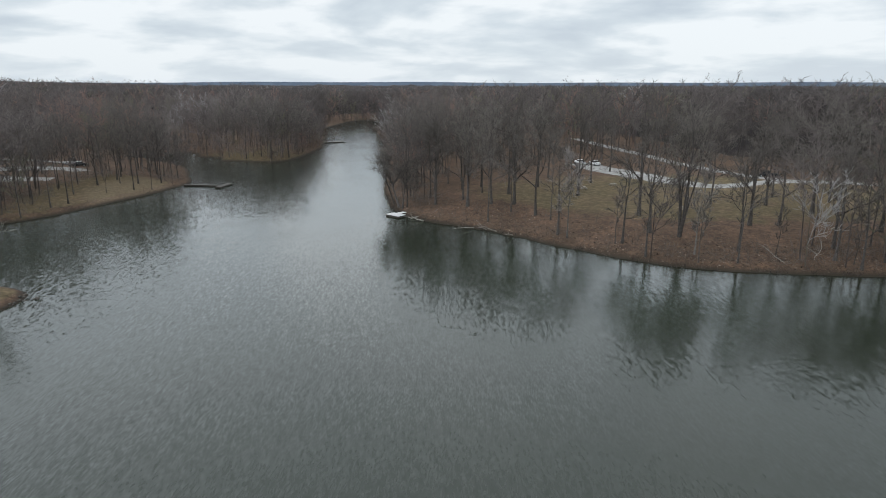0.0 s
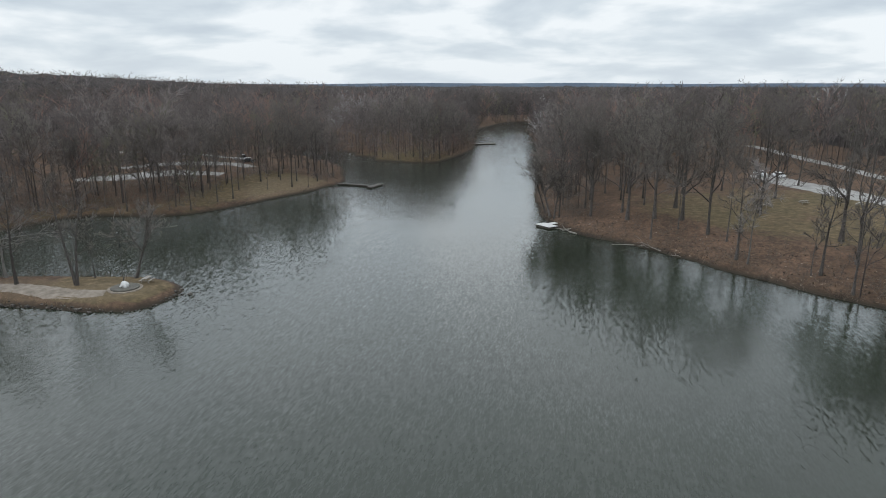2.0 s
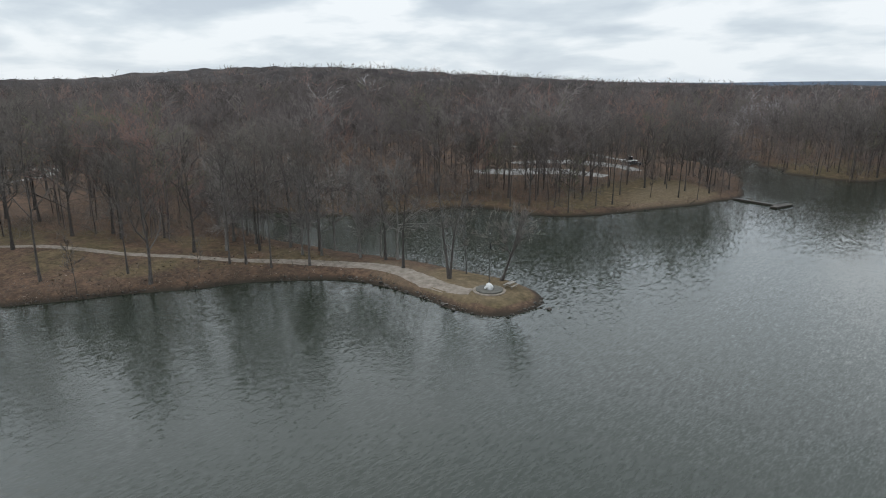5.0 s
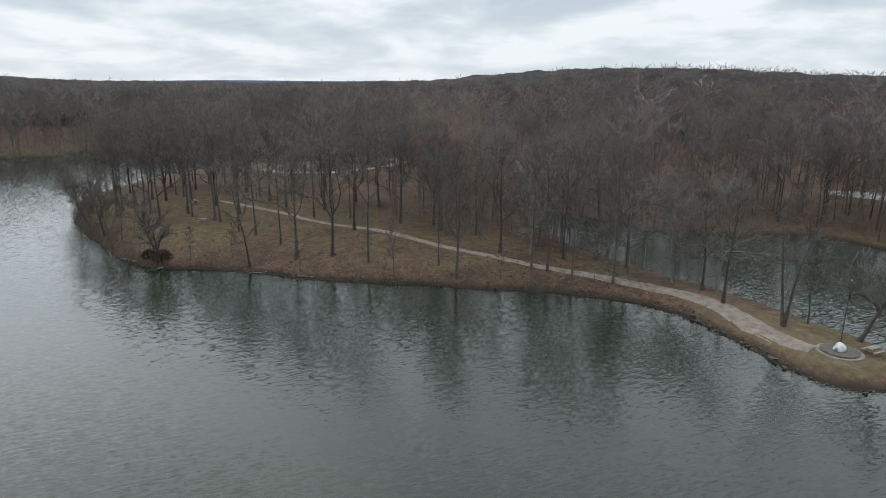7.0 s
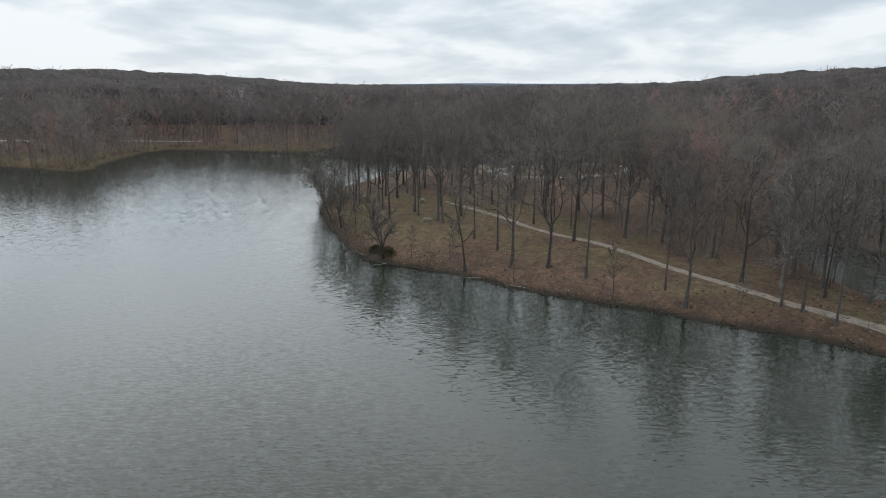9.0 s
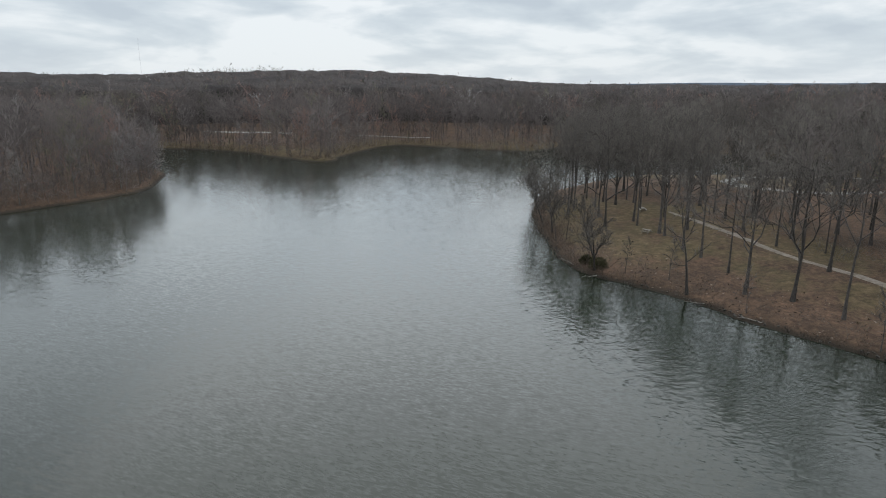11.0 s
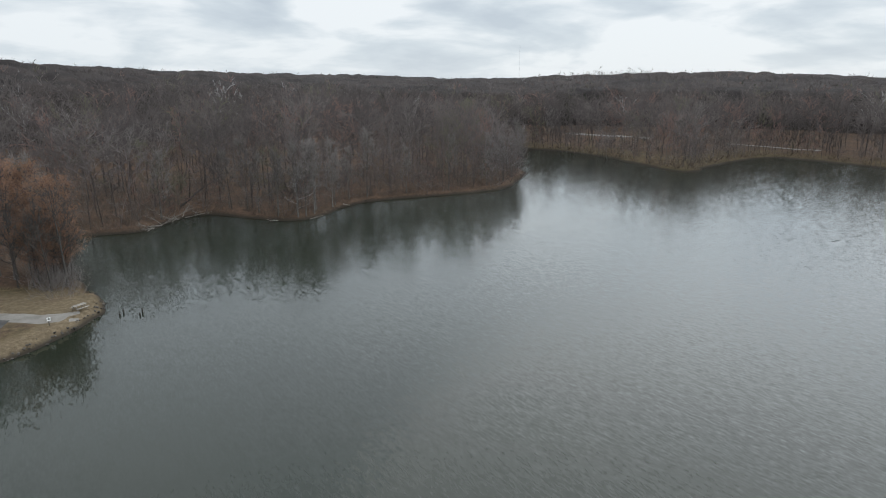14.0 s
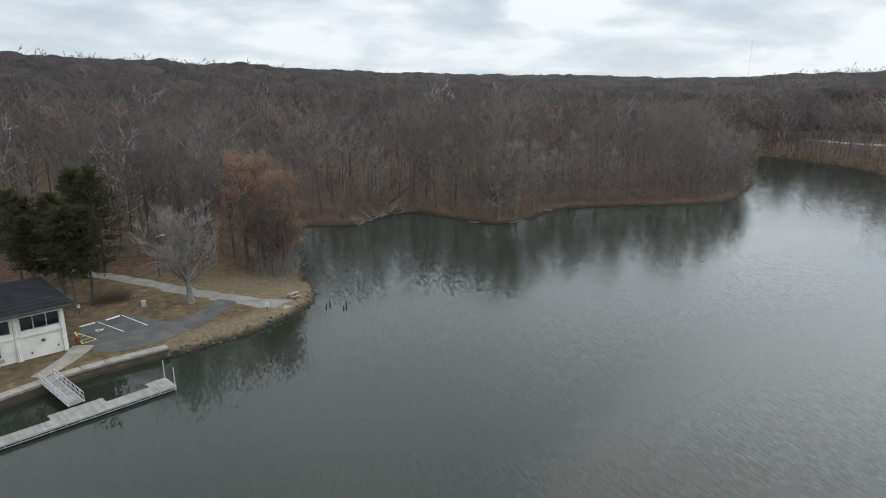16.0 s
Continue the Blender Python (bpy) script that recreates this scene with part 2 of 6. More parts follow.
m_bark = tree_mat("grey_bark", (0.055, 0.048, 0.044), (0.126, 0.114, 0.105), thin=False)
m_twig = tree_mat("bare_twigs", (0.119, 0.106, 0.094), (0.213, 0.192, 0.173))
m_pale_bark = tree_mat("pale_bark", (0.104, 0.097, 0.088), (0.227, 0.214, 0.197), thin=False)
m_pale_twig = tree_mat("pale_twigs", (0.177, 0.159, 0.149), (0.298, 0.271, 0.256))
m_rust = tree_mat("rust_leaves", (0.215, 0.125, 0.086), (0.415, 0.261, 0.183), 0.2)
m_needle = tree_mat("pine_needles", (0.040, 0.041, 0.022), (0.104, 0.101, 0.054), 0.3)
m_path = surface("gravel_path", (0.135, 0.112, 0.090), (0.260, 0.222, 0.184), 1.2, 0.95, 22.0, 0.02)
m_asphalt = surface("asphalt", (0.052, 0.050, 0.048), (0.098, 0.094, 0.089), 0.5, 0.9, 30.0, 0.006)
m_old_road = surface("old_road", (0.150, 0.138, 0.122), (0.235, 0.218, 0.195), 0.7, 0.92, 25.0, 0.01)
m_lot = surface("pale_lot", (0.163, 0.157, 0.149), (0.310, 0.301, 0.285), 0.4, 0.9, 12.0, 0.01)
m_concrete = surface("concrete", (0.170, 0.152, 0.130), (0.290, 0.264, 0.228), 1.0, 0.9, 9.0, 0.01)
m_wall_face = surface("wet_wall", (0.040, 0.034, 0.028), (0.095, 0.082, 0.068), 1.5, 0.7, 8.0, 0.02)
m_stone = surface("shore_stone", (0.035, 0.030, 0.026), (0.150, 0.135, 0.118), 3.0, 0.9, 12.0, 0.03, per_object=0.55)
m_deck = surface("weathered_deck", (0.200, 0.188, 0.172), (0.320, 0.304, 0.280), 1.2, 0.85, 16.0, 0.008, per_object=0.25)
m_dark_wood = surface("dark_wet_wood", (0.022, 0.019, 0.016), (0.070, 0.060, 0.050), 3.0, 0.7, 16.0, 0.01)
m_old_wood = surface("grey_dead_wood", (0.150, 0.135, 0.118), (0.330, 0.305, 0.275), 3.0, 0.9, 14.0, 0.01)
m_white = surface("white_painted_block", (0.520, 0.490, 0.450), (0.640, 0.610, 0.565), 0.7, 0.75, 7.0, 0.006, stains=0.12)
m_white_trim = surface("white_paint", (0.620, 0.610, 0.590), (0.780, 0.770, 0.750), 2.0, 0.6, 12.0, 0.0, stains=0.1)
m_roof = surface("dark_roofing", (0.009, 0.010, 0.012), (0.018, 0.020, 0.024), 0.5, 0.9, 10.0, 0.01, gloss=0.08)
m_fascia = surface("dark_fascia", (0.040, 0.038, 0.036), (0.075, 0.070, 0.066), 1.5, 0.7, 9.0, 0.0)
m_metal = surface("galvanised_metal", (0.460, 0.480, 0.500), (0.620, 0.640, 0.660), 2.0, 0.4, 15.0, 0.0, metal=0.6)
m_black = surface("black_rubber", (0.012, 0.012, 0.012), (0.030, 0.030, 0.030), 3.0, 0.8, 20.0, 0.0)
m_line = surface("white_road_paint", (0.560, 0.560, 0.550), (0.740, 0.740, 0.720), 3.0, 0.8, 18.0, 0.0, stains=0.35)
m_yellow = surface("yellow_road_paint", (0.560, 0.440, 0.150), (0.700, 0.580, 0.260), 3.0, 0.8, 18.0, 0.0, stains=0.35)
m_red = surface("rusty_red_paint", (0.120, 0.030, 0.022), (0.200, 0.055, 0.040), 4.0, 0.7, 14.0, 0.0)
m_dark_paint = surface("dark_car_paint", (0.012, 0.013, 0.015), (0.022, 0.023, 0.026), 2.0, 0.25, 9.0, 0.0, stains=0.1)
m_white_paint = surface("white_car_paint", (0.640, 0.650, 0.660), (0.720, 0.730, 0.740), 2.0, 0.3, 9.0, 0.0, stains=0.08)
m_marble = surface("white_stone", (0.420, 0.420, 0.410), (0.560, 0.560, 0.550), 2.0, 0.7, 8.0, 0.02, stains=0.15)
m_plinth = surface("grey_plinth", (0.070, 0.066, 0.056), (0.125, 0.118, 0.102), 2.0, 0.9, 10.0, 0.01)
m_shrub = tree_mat("brown_shrub", (0.085, 0.066, 0.053), (0.180, 0.145, 0.118), 0.3)
m_reed = tree_mat("dry_grass", (0.190, 0.140, 0.090), (0.330, 0.255, 0.170), 0.3)
m_glass, n, l, b = mat_new("window_glass")
b.inputs["Base Color"].default_value = (0.012, 0.015, 0.018, 1)
b.inputs["Roughness"].default_value = 0.06
b.inputs["IOR"].default_value = 1.5
bump(n, l, b, tex_noise(n, l, 0.6, 2.0), 0.15, 0.02)


m_litter, n, l, b = mat_new("fallen_leaves")
isl = n.new("ShaderNodeNewGeometry")
l.new(ramp(n, l, isl.outputs["Random Per Island"], [(0.0, (0.033, 0.026, 0.021)), (0.35, (0.081, 0.060, 0.046)), (0.7, (0.142, 0.102, 0.075)), (1.0, (0.247, 0.198, 0.160))]), b.inputs["Base Color"])
b.inputs["Roughness"].default_value = 0.95
m_plane_twig = tree_mat("plane_twigs", (0.237, 0.219, 0.208), (0.416, 0.385, 0.362))
m_plane_bark = tree_mat("plane_bark", (0.090, 0.083, 0.077), (0.220, 0.204, 0.190), thin=False)

# ---- plan of the lake: shoreline control points, anticlockwise, in metres ----
EAST_BANK = [(170, 70), (150, 86), (110, 92), (71, 95.5), (56.5, 96.7), (48, 98), (39.7, 101), (31.4, 105.7), (23, 114), (13.3, 123.4), (6.7, 129.5), (-3, 136), (-9, 143), (-12.5, 153), (-16, 170), (-18, 187), (-20, 224), (-24.5, 267), (-32, 330), (-42, 395), (-50, 440), (-44, 480), (-20, 520), (20, 560), (60, 600)]
NORTH_HEADLAND = [(40, 625), (-30, 575), (-72, 520), (-87, 480), (-84, 455), (-75, 400), (-66, 350), (-61.5, 325), (-59, 300), (-60, 272), (-64, 247), (-71, 242), (-87, 250), (-98, 260), (-112, 272), (-135, 285), (-140, 275), (-125, 258), (-108, 245), (-94, 228), (-84, 205), (-79, 192)]
LAGOON = [(-81, 175), (-85, 161), (-91, 142), (-97, 133.6), (-106, 130), (-115.6, 128), (-120, 122), (-121, 113), (-126, 101), (-133, 94), (-142, 88), (-149, 82), (-149, 77), (-140, 74), (-126, 73.5), (-115, 75), (-106, 78), (-97, 81.5), (-90, 84.5), (-85.5, 85.5), (-77, 87.3), (-70, 89.2)]
PENINSULA = [(-65.5, 88.8), (-61.5, 87.3), (-59.7, 83.5), (-59.8, 78.5), (-62, 75.2), (-67.7, 74.5), (-72.5, 74.3), (-78, 73.8), (-84, 73.3), (-87.6, 71), (-93, 64.7), (-97, 57), (-100.5, 49), (-104, 41), (-107, 33), (-110.5, 25), (-115.3, 17), (-119.5, 8), (-122.5, -1), (-130, -7.5), (-142, -14), (-160, -23), (-172, -27), (-184, -30), (-197, -31)]
WEST_ARM = [(-212, -28), (-232, -22), (-247, -12), (-256, 4), (-262, 22), (-274, 42), (-295, 52), (-322, 46), (-334, 15), (-327, -35), (-319, -68), (-305, -76), (-294, -85), (-296, -100), (-305, -122), (-304, -140), (-290, -149), (-272, -147), (-244, -140), (-232, -134), (-225, -138), (-228, -157), (-236, -185), (-236, -216), (-231, -242), (-214, -250)]
SOUTH_SHORE = [(-195, -225), (-185, -195), (-176, -168), (-162, -152), (-146, -139), (-135, -136.5), (-122, -137), (-107, -138), (-98, -138), (-90, -134), (-83, -128), (-76, -123.5), (-70.5, -125.5), (-65, -133), (-58, -141.5), (-52, -141), (-45, -133), (-40, -129.5), (-32.5, -131), (-25, -129), (-22, -118), (-25, -106), (-28.5, -97), (-29.5, -89), (-31.5, -82), (-31, -77.5), (-27, -71.3), (-23, -67), (-17.5, -63.5)]
SEAWALL = [(-14.4, -61.8), (-6.5, -57.4), (-0.5, -52), (10, -42), (40, -15), (80, 10), (130, 40)]


def spline(pts, step=3.0, closed=False):
    """A smooth line through control points, about one point every step metres."""
    p = np.array(pts, float)
    k = len(p)
    out = []
    for i in range(k if closed else k - 1):
        if closed:
            a, b_, c, d = p[i - 1], p[i], p[(i + 1) % k], p[(i + 2) % k]
        else:
            a, b_, c, d = p[max(i - 1, 0)], p[i], p[i + 1], p[min(i + 2, k - 1)]
        m = max(1, int(np.hypot(*(c - b_)) / step))
        for t in np.arange(m) / m:
            out.append(0.5 * (2 * b_ + (c - a) * t + (2 * a - 5 * b_ + 4 * c - d) * t * t + (3 * b_ - a - 3 * c + d) * t ** 3))
    if not closed:
        out.append(p[-1])
    return np.array(out)


rng = np.random.default_rng(7)
shore = spline(EAST_BANK + NORTH_HEADLAND + LAGOON + PENINSULA + WEST_ARM + SOUTH_SHORE, 3.0, False)
shore = shore + rng.normal(0, 0.28, shore.shape)
shore = np.vstack([shore, spline(SEAWALL, 3.0)])


def seg_dist(px, py, line, closed):
    """Distance of points to a line, and how often a ray to the east crosses it."""
    a = line
    b_ = np.roll(line, -1, 0) if closed else line[1:]
    a = a if closed else a[:-1]
    best = np.full(px.shape, 1e9)
    odd = np.zeros(px.shape, bool)
    for (ax, ay), (bx, by) in zip(a, b_):
        dx, dy = bx - ax, by - ay
        q = dx * dx + dy * dy + 1e-9
        t = np.clip(((px - ax) * dx + (py - ay) * dy) / q, 0, 1)
        best = np.minimum(best, (px - ax - t * dx) ** 2 + (py - ay - t * dy) ** 2)
        if ay != by:
            odd ^= ((ay > py) != (by > py)) & (px < ax + (py - ay) / (by - ay) * dx)
    return np.sqrt(best), odd


# distance to the shore on a raster: positive on land, negative in the lake
RX, RY, RSTEP = np.arange(-480, 262, 2.5), np.arange(-420, 702, 2.5), 2.5
gx, gy = np.meshgrid(RX, RY, indexing="ij")
sd_raster, in_lake = seg_dist(gx.ravel(), gy.ravel(), shore, True)
sd_raster = np.where(in_lake, -sd_raster, sd_raster).reshape(gx.shape)


def bilinear(table, xs, ys, x, y):
    i = np.clip(np.searchsorted(xs, x) - 1, 0, len(xs) - 2)
    j = np.clip(np.searchsorted(ys, y) - 1, 0, len(ys) - 2)
    u = np.clip((x - xs[i]) / (xs[i + 1] - xs[i]), 0, 1)
    v = np.clip((y - ys[j]) / (ys[j + 1] - ys[j]), 0, 1)
    return (table[i, j] * (1 - u) + table[i + 1, j] * u) * (1 - v) + (table[i, j + 1] * (1 - u) + table[i + 1, j + 1] * u) * v


def inland(x, y):
    """Metres from the shore; beyond the raster it goes on growing."""
    x, y = np.asarray(x, float), np.asarray(y, float)
    cx, cy = np.clip(x, RX[0], RX[-1]), np.clip(y, RY[0], RY[-1])
    return bilinear(sd_raster, RX, RY, cx, cy) + np.hypot(x - cx, y - cy)


def step01(a, b_, x):
    t = np.clip((x - a) / (b_ - a), 0, 1)
    return t * t * (3 - 2 * t)


def waves2(x, y, size, seed):
    """Cheap smooth unevenness, about -1 to 1."""
    r = np.random.default_rng(seed)
    s = 0
    for k in range(6):
        a, f, ph = r.uniform(0, 6.28), r.uniform(0.6, 1.7) / size * 6.28, r.uniform(0, 6.28)
        s = s + np.sin((x * math.cos(a) + y * math.sin(a)) * f + ph)
    return s / 3.5


# rise of the hills behind the shore, by compass bearing seen from the lake's middle (degrees to the left of north)
HILL_AZ = [-180, -60, -35, 0, 20, 33, 45, 55, 63, 70, 77, 90, 107, 115, 125, 135, 145, 155, 165, 175, 185, 195, 205, 230, 300]
HILL_UP = [14, 3, 0, 0, 0, 4, 10.5, 15.5, 17, 13, 5.5, 2.5, 4, 12.5, 18, 16, 11, 15, 16, 17, 19, 21, 24, 24, 10]


def raw_height(x, y):
    x, y = np.asarray(x, float), np.asarray(y, float)
    s = inland(x, y)
    az = np.degrees(np.arctan2(-(x + 20), y - 15))
    az = np.where(az < -60, az + 360, az)
    up = np.interp(az, HILL_AZ, HILL_UP)
    p = np.maximum(s, 0)
    z = 0.75 * (1 - np.exp(-p / 0.9)) + 7.5 * (1 - np.exp(-p / 110)) + up * step01(40, 330, p)
    z = z + waves2(x, y, 23, 3) * 0.25 * step01(3, 12, p) + waves2(x, y, 90, 5) * 1.1 * step01(50, 160, p)
    # the level ground round the boathouse and the east picnic ground
    k = step01(60, 30, np.hypot(x - 2, y + 70)) * step01(-0.2, 0.6, s)
    z = z * (1 - k) + k * (1.05 + 0.022 * p)
    k = step01(75, 45, np.hypot((x - 70) * 0.8, y - 170)) * step01(3, 20, s)
    z = z * (1 - k) + k * (2.6 + 0.028 * p)
    # low gravelly spit at the peninsula's tip
    k = step01(34, 18, np.hypot(x + 66, y - 81))
    z = z * (1 - k) + k * (1.15 * (1 - np.exp(-p / 1.1)) + 0.03 * p)
    bed = np.maximum(-2.5, s * 0.5)
    return np.where(s < 0, bed, z)


def graded(lo, hi, fine, far_lo, far_hi):
    mid = np.arange(lo, hi + fine, fine)
    def tail(start, end, sign):
        out, d, x = [], fine, start
        while sign * (end - x) > 0:
            d *= 1.22
            x += sign * d
            out.append(x)
        return out
    return np.array(tail(lo, far_lo, -1)[::-1] + list(mid) + tail(mid[-1], far_hi, 1))


GX = graded(-200, 96, 1.6, -4300, 4300)
GY = graded(-146, 196, 1.6, -4300, 4300)
mx, my = np.meshgrid(GX, GY, indexing="ij")
GZ = raw_height(mx, my)


def ground_z(x, y):
    return bilinear(GZ, GX, GY, np.asarray(x, float), np.asarray(y, float))


def mesh_from(name, verts, faces, smooth=False):
    """A mesh out of numpy arrays; faces all with the same number of corners."""
    verts, faces = np.asarray(verts, np.float32), np.asarray(faces, np.int32)
    me = bpy.data.meshes.new(name)
    k = faces.shape[1]
    me.vertices.add(len(verts)), me.loops.add(faces.size), me.polygons.add(len(faces))
    me.vertices.foreach_set("co", verts.ravel())
    me.loops.foreach_set("vertex_index", faces.ravel())
    me.polygons.foreach_set("loop_start", np.arange(0, faces.size, k, dtype=np.int32))
    me.polygons.foreach_set("use_smooth", np.full(len(faces), smooth))
    me.update(calc_edges=True)
    return me


def grid_faces(a, b_):
    i, j = np.meshgrid(np.arange(a - 1), np.arange(b_ - 1), indexing="ij")
    k = (i * b_ + j).ravel()
    return np.stack([k, k + b_, k + b_ + 1, k + 1], 1)


def spot(x, y, cx, cy, rx, ry, turn=0.0, soft=0.3):
    """1 inside an ellipse, fading to 0 over its soft rim."""
    c, s = math.cos(radians(turn)), math.sin(radians(turn))
    u, v = ((x - cx) * c + (y - cy) * s) / rx, (-(x - cx) * s + (y - cy) * c) / ry
    return step01(1 + soft, 1 - soft, np.hypot(u, v))


PATH = [(-170, 5.2), (-167.6, 6.8), (-157.2, 15.4), (-143.3, 26.4), (-132.9, 36.3), (-123.5, 45.3), (-114.1, 53.3), (-105.6, 60.5), (-98.8, 67.3), (-92.7, 72.5), (-87.2, 76.3), (-81.5, 77.6), (-75.5, 77.4), (-70.5, 77.8), (-68, 78.8)]
path_line = spline(PATH, 2.0)


def path_side(x, y):
    """Distance to the peninsula's path."""
    return seg_dist(np.asarray(x, float).ravel(), np.asarray(y, float).ravel(), path_line, False)[0].reshape(np.shape(x))


s_ = inland(mx, my)
cover = np.zeros(mx.shape)
cover = np.maximum(cover, 0.72 * spot(mx, my, 62, 150, 58, 30, -8) * step01(10, 20, s_))
near_path = (np.abs(mx + 125) < 75) & (np.abs(my - 40) < 75)
pd = np.full(mx.shape, 99.0)
pd[near_path] = path_side(mx[near_path], my[near_path])
cover = np.maximum(cover, 0.52 * step01(26, 8, pd) * step01(2.5, 7, s_))
cover = np.maximum(cover, 0.9 * spot(mx, my, -66, 81, 14, 10) * step01(0.5, 2, s_))
cover = np.maximum(cover, 0.66 * spot(mx, my, -6, -72, 34, 24, 20))
cover = np.maximum(cover, 0.7 * spot(mx, my, -92, 165, 18, 34, 15) * step01(1, 4, s_))
cover = np.maximum(cover, 0.65 * spot(mx, my, -76, 262, 26, 26))
cover = np.maximum(cover, 0.62 * spot(mx, my, -158, -6, 36, 24, 35) * step01(1, 4, s_))
cover = np.maximum(cover, 0.62 * step01(34, 12, s_) * step01(-215, -235, mx))
cover = np.maximum(cover, 0.45 * step01(30, 5, s_) * spot(mx, my, -115, 115, 60, 40))
cover = np.maximum(cover, 0.6 * spot(mx, my, -226, 30, 26, 22, 30))
cover = np.maximum(cover, 0.6 * spot(mx, my, -238, -145, 30, 14) + 0.6 * spot(mx, my, -312, -90, 26, 30))
ground_me = mesh_from("ground", np.stack([mx, my, GZ], -1).reshape(-1, 3), grid_faces(len(GX), len(GY)), True)
ground_me.attributes.new("grass", "FLOAT", "POINT").data.foreach_set("value", cover.ravel().astype(np.float32))
bare = 0.7 * spot(mx, my, -24, -70, 12, 9, 35) * step01(4.5, 2.0, s_)
bare = np.maximum(bare, 0.4 * spot(mx, my, -69.5, 79.2, 7.5, 3.6, 10))
bare = np.maximum(bare, 0.35 * spot(mx, my, -81, 77.5, 9, 4, 0))
bare = np.maximum(bare, 0.55 * spot(mx, my, -22, -82, 10, 7, -20) + 0.5 * spot(mx, my, -88, 172, 10, 22, 14))
ground_me.attributes.new("bare", "FLOAT", "POINT").data.foreach_set("value", bare.ravel().astype(np.float32))
ground_me.materials.append(m_ground)
ground = tagged(new("ground", ground_me), "ground of brown fallen leaves and dull spring grass", "ground", kind="structure")

# the lake: one level sheet under which the bed falls away
wx, wy = np.linspace(-480, 260, 75), np.linspace(-420, 700, 113)
ax_, ay_ = np.meshgrid(wx, wy, indexing="ij")
water_me = mesh_from("water", np.stack([ax_, ay_, ax_ * 0], -1).reshape(-1, 3), grid_faces(75, 113))
# water that lies sheltered from the wind under the south and east shores
lee = np.maximum(step01(135, 15, seg_dist(ax_, ay_, np.array(SOUTH_SHORE[2:26], float), False)[0]), 0.7 * step01(70, 20, seg_dist(ax_, ay_, np.array(EAST_BANK[1:14], float), False)[0]))
water_me.attributes.new("shelter", "FLOAT", "POINT").data.foreach_set("value", lee.ravel().astype(np.float32))
water_me.materials.append(m_water)
water = tagged(new("water", water_me), "grey-green lake water rippled by light wind", "lake", kind="structure")


def ribbon(name, pts, width, mat, lift=0.05, label="", category="path", smooth=True, ragged=0.0, seed=1):
    """A path or road that lies on the ground."""
    line = spline(pts, 1.2) if smooth else np.array(pts, float)
    d = np.gradient(line, axis=0)
    d /= np.linalg.norm(d, axis=1)[:, None] + 1e-9
    side = np.stack([-d[:, 1], d[:, 0]], 1)
    r = np.random.default_rng(seed)
    wl_ = np.broadcast_to(np.asarray(width, float), (len(line),)) if np.ndim(width) == 0 else np.interp(np.linspace(0, 1, len(line)), np.linspace(0, 1, len(width)), width)
    rows = []
    for k, u in enumerate(np.linspace(-0.5, 0.5, 5)):
        q = line + side * (u * wl_ + (r.normal(0, ragged, len(line)) if k in (0, 4) else 0))[:, None]
        rows.append(np.column_stack([q, ground_z(q[:, 0], q[:, 1]) + (lift if k not in (0, 4) else lift * 0.4)]))
    v = np.stack(rows, 1).reshape(-1, 3)
    me = mesh_from(name, v, grid_faces(len(line), 5), True)
    me.materials.append(mat)
    return tagged(new(name, me), label, category, kind="structure")


ribbon("footpath", PATH, [0.8, 1.4, 1.4, 1.4, 1.4, 1.4, 1.45, 1.5, 1.55, 1.7, 2.0, 2.4, 3.2, 3.5, 2.4], m_path, 0.06, "pale gravel footpath along the wooded peninsula", ragged=0.09)

# ---- woods ----
def part(name, bm, mat, parent, label=""):
    """Links a bmesh or a mesh as one object under a thing or a part."""
    if isinstance(bm, bmesh.types.BMesh):
        me = bpy.data.meshes.new(name)
        bm.to_mesh(me)
        bm.free()
    else:
        me = bm
    if not me.materials:
        me.materials.append(mat)
    ob = new(name, me)
    ob.parent = parent
    return tagged(ob, label)


def unit(v):
    return v / (np.linalg.norm(v, axis=-1, keepdims=True) + 1e-9)


def slivers(base, way, length, width, r):
    """Thin pointed twigs, one triangle each."""
    side = unit(np.cross(way, r.normal(size=way.shape)))
    w = (width / 2)[:, None]
    v = np.stack([base - side * w, base + side * w, base + way * length[:, None]], 1)
    return v.reshape(-1, 3)


def crooked(r, start, way, length, steps, crook, lift):
    """A bent line that turns a little at every step and strives upwards."""
    pts, d = [np.asarray(start, float)], np.asarray(way, float)
    for _ in range(steps):
        d = d + r.normal(0, crook, 3) + np.array([0, 0, lift])
        d = d / np.linalg.norm(d)
        pts.append(pts[-1] + d * length / steps)
    return np.array(pts)


def aside(r, way, angle):
    """A direction that leaves another at an angle, to any side."""
    side = np.cross(way, r.normal(size=3))
    side = side / (np.linalg.norm(side) + 1e-9)
    return way * math.cos(angle) + side * math.sin(angle)


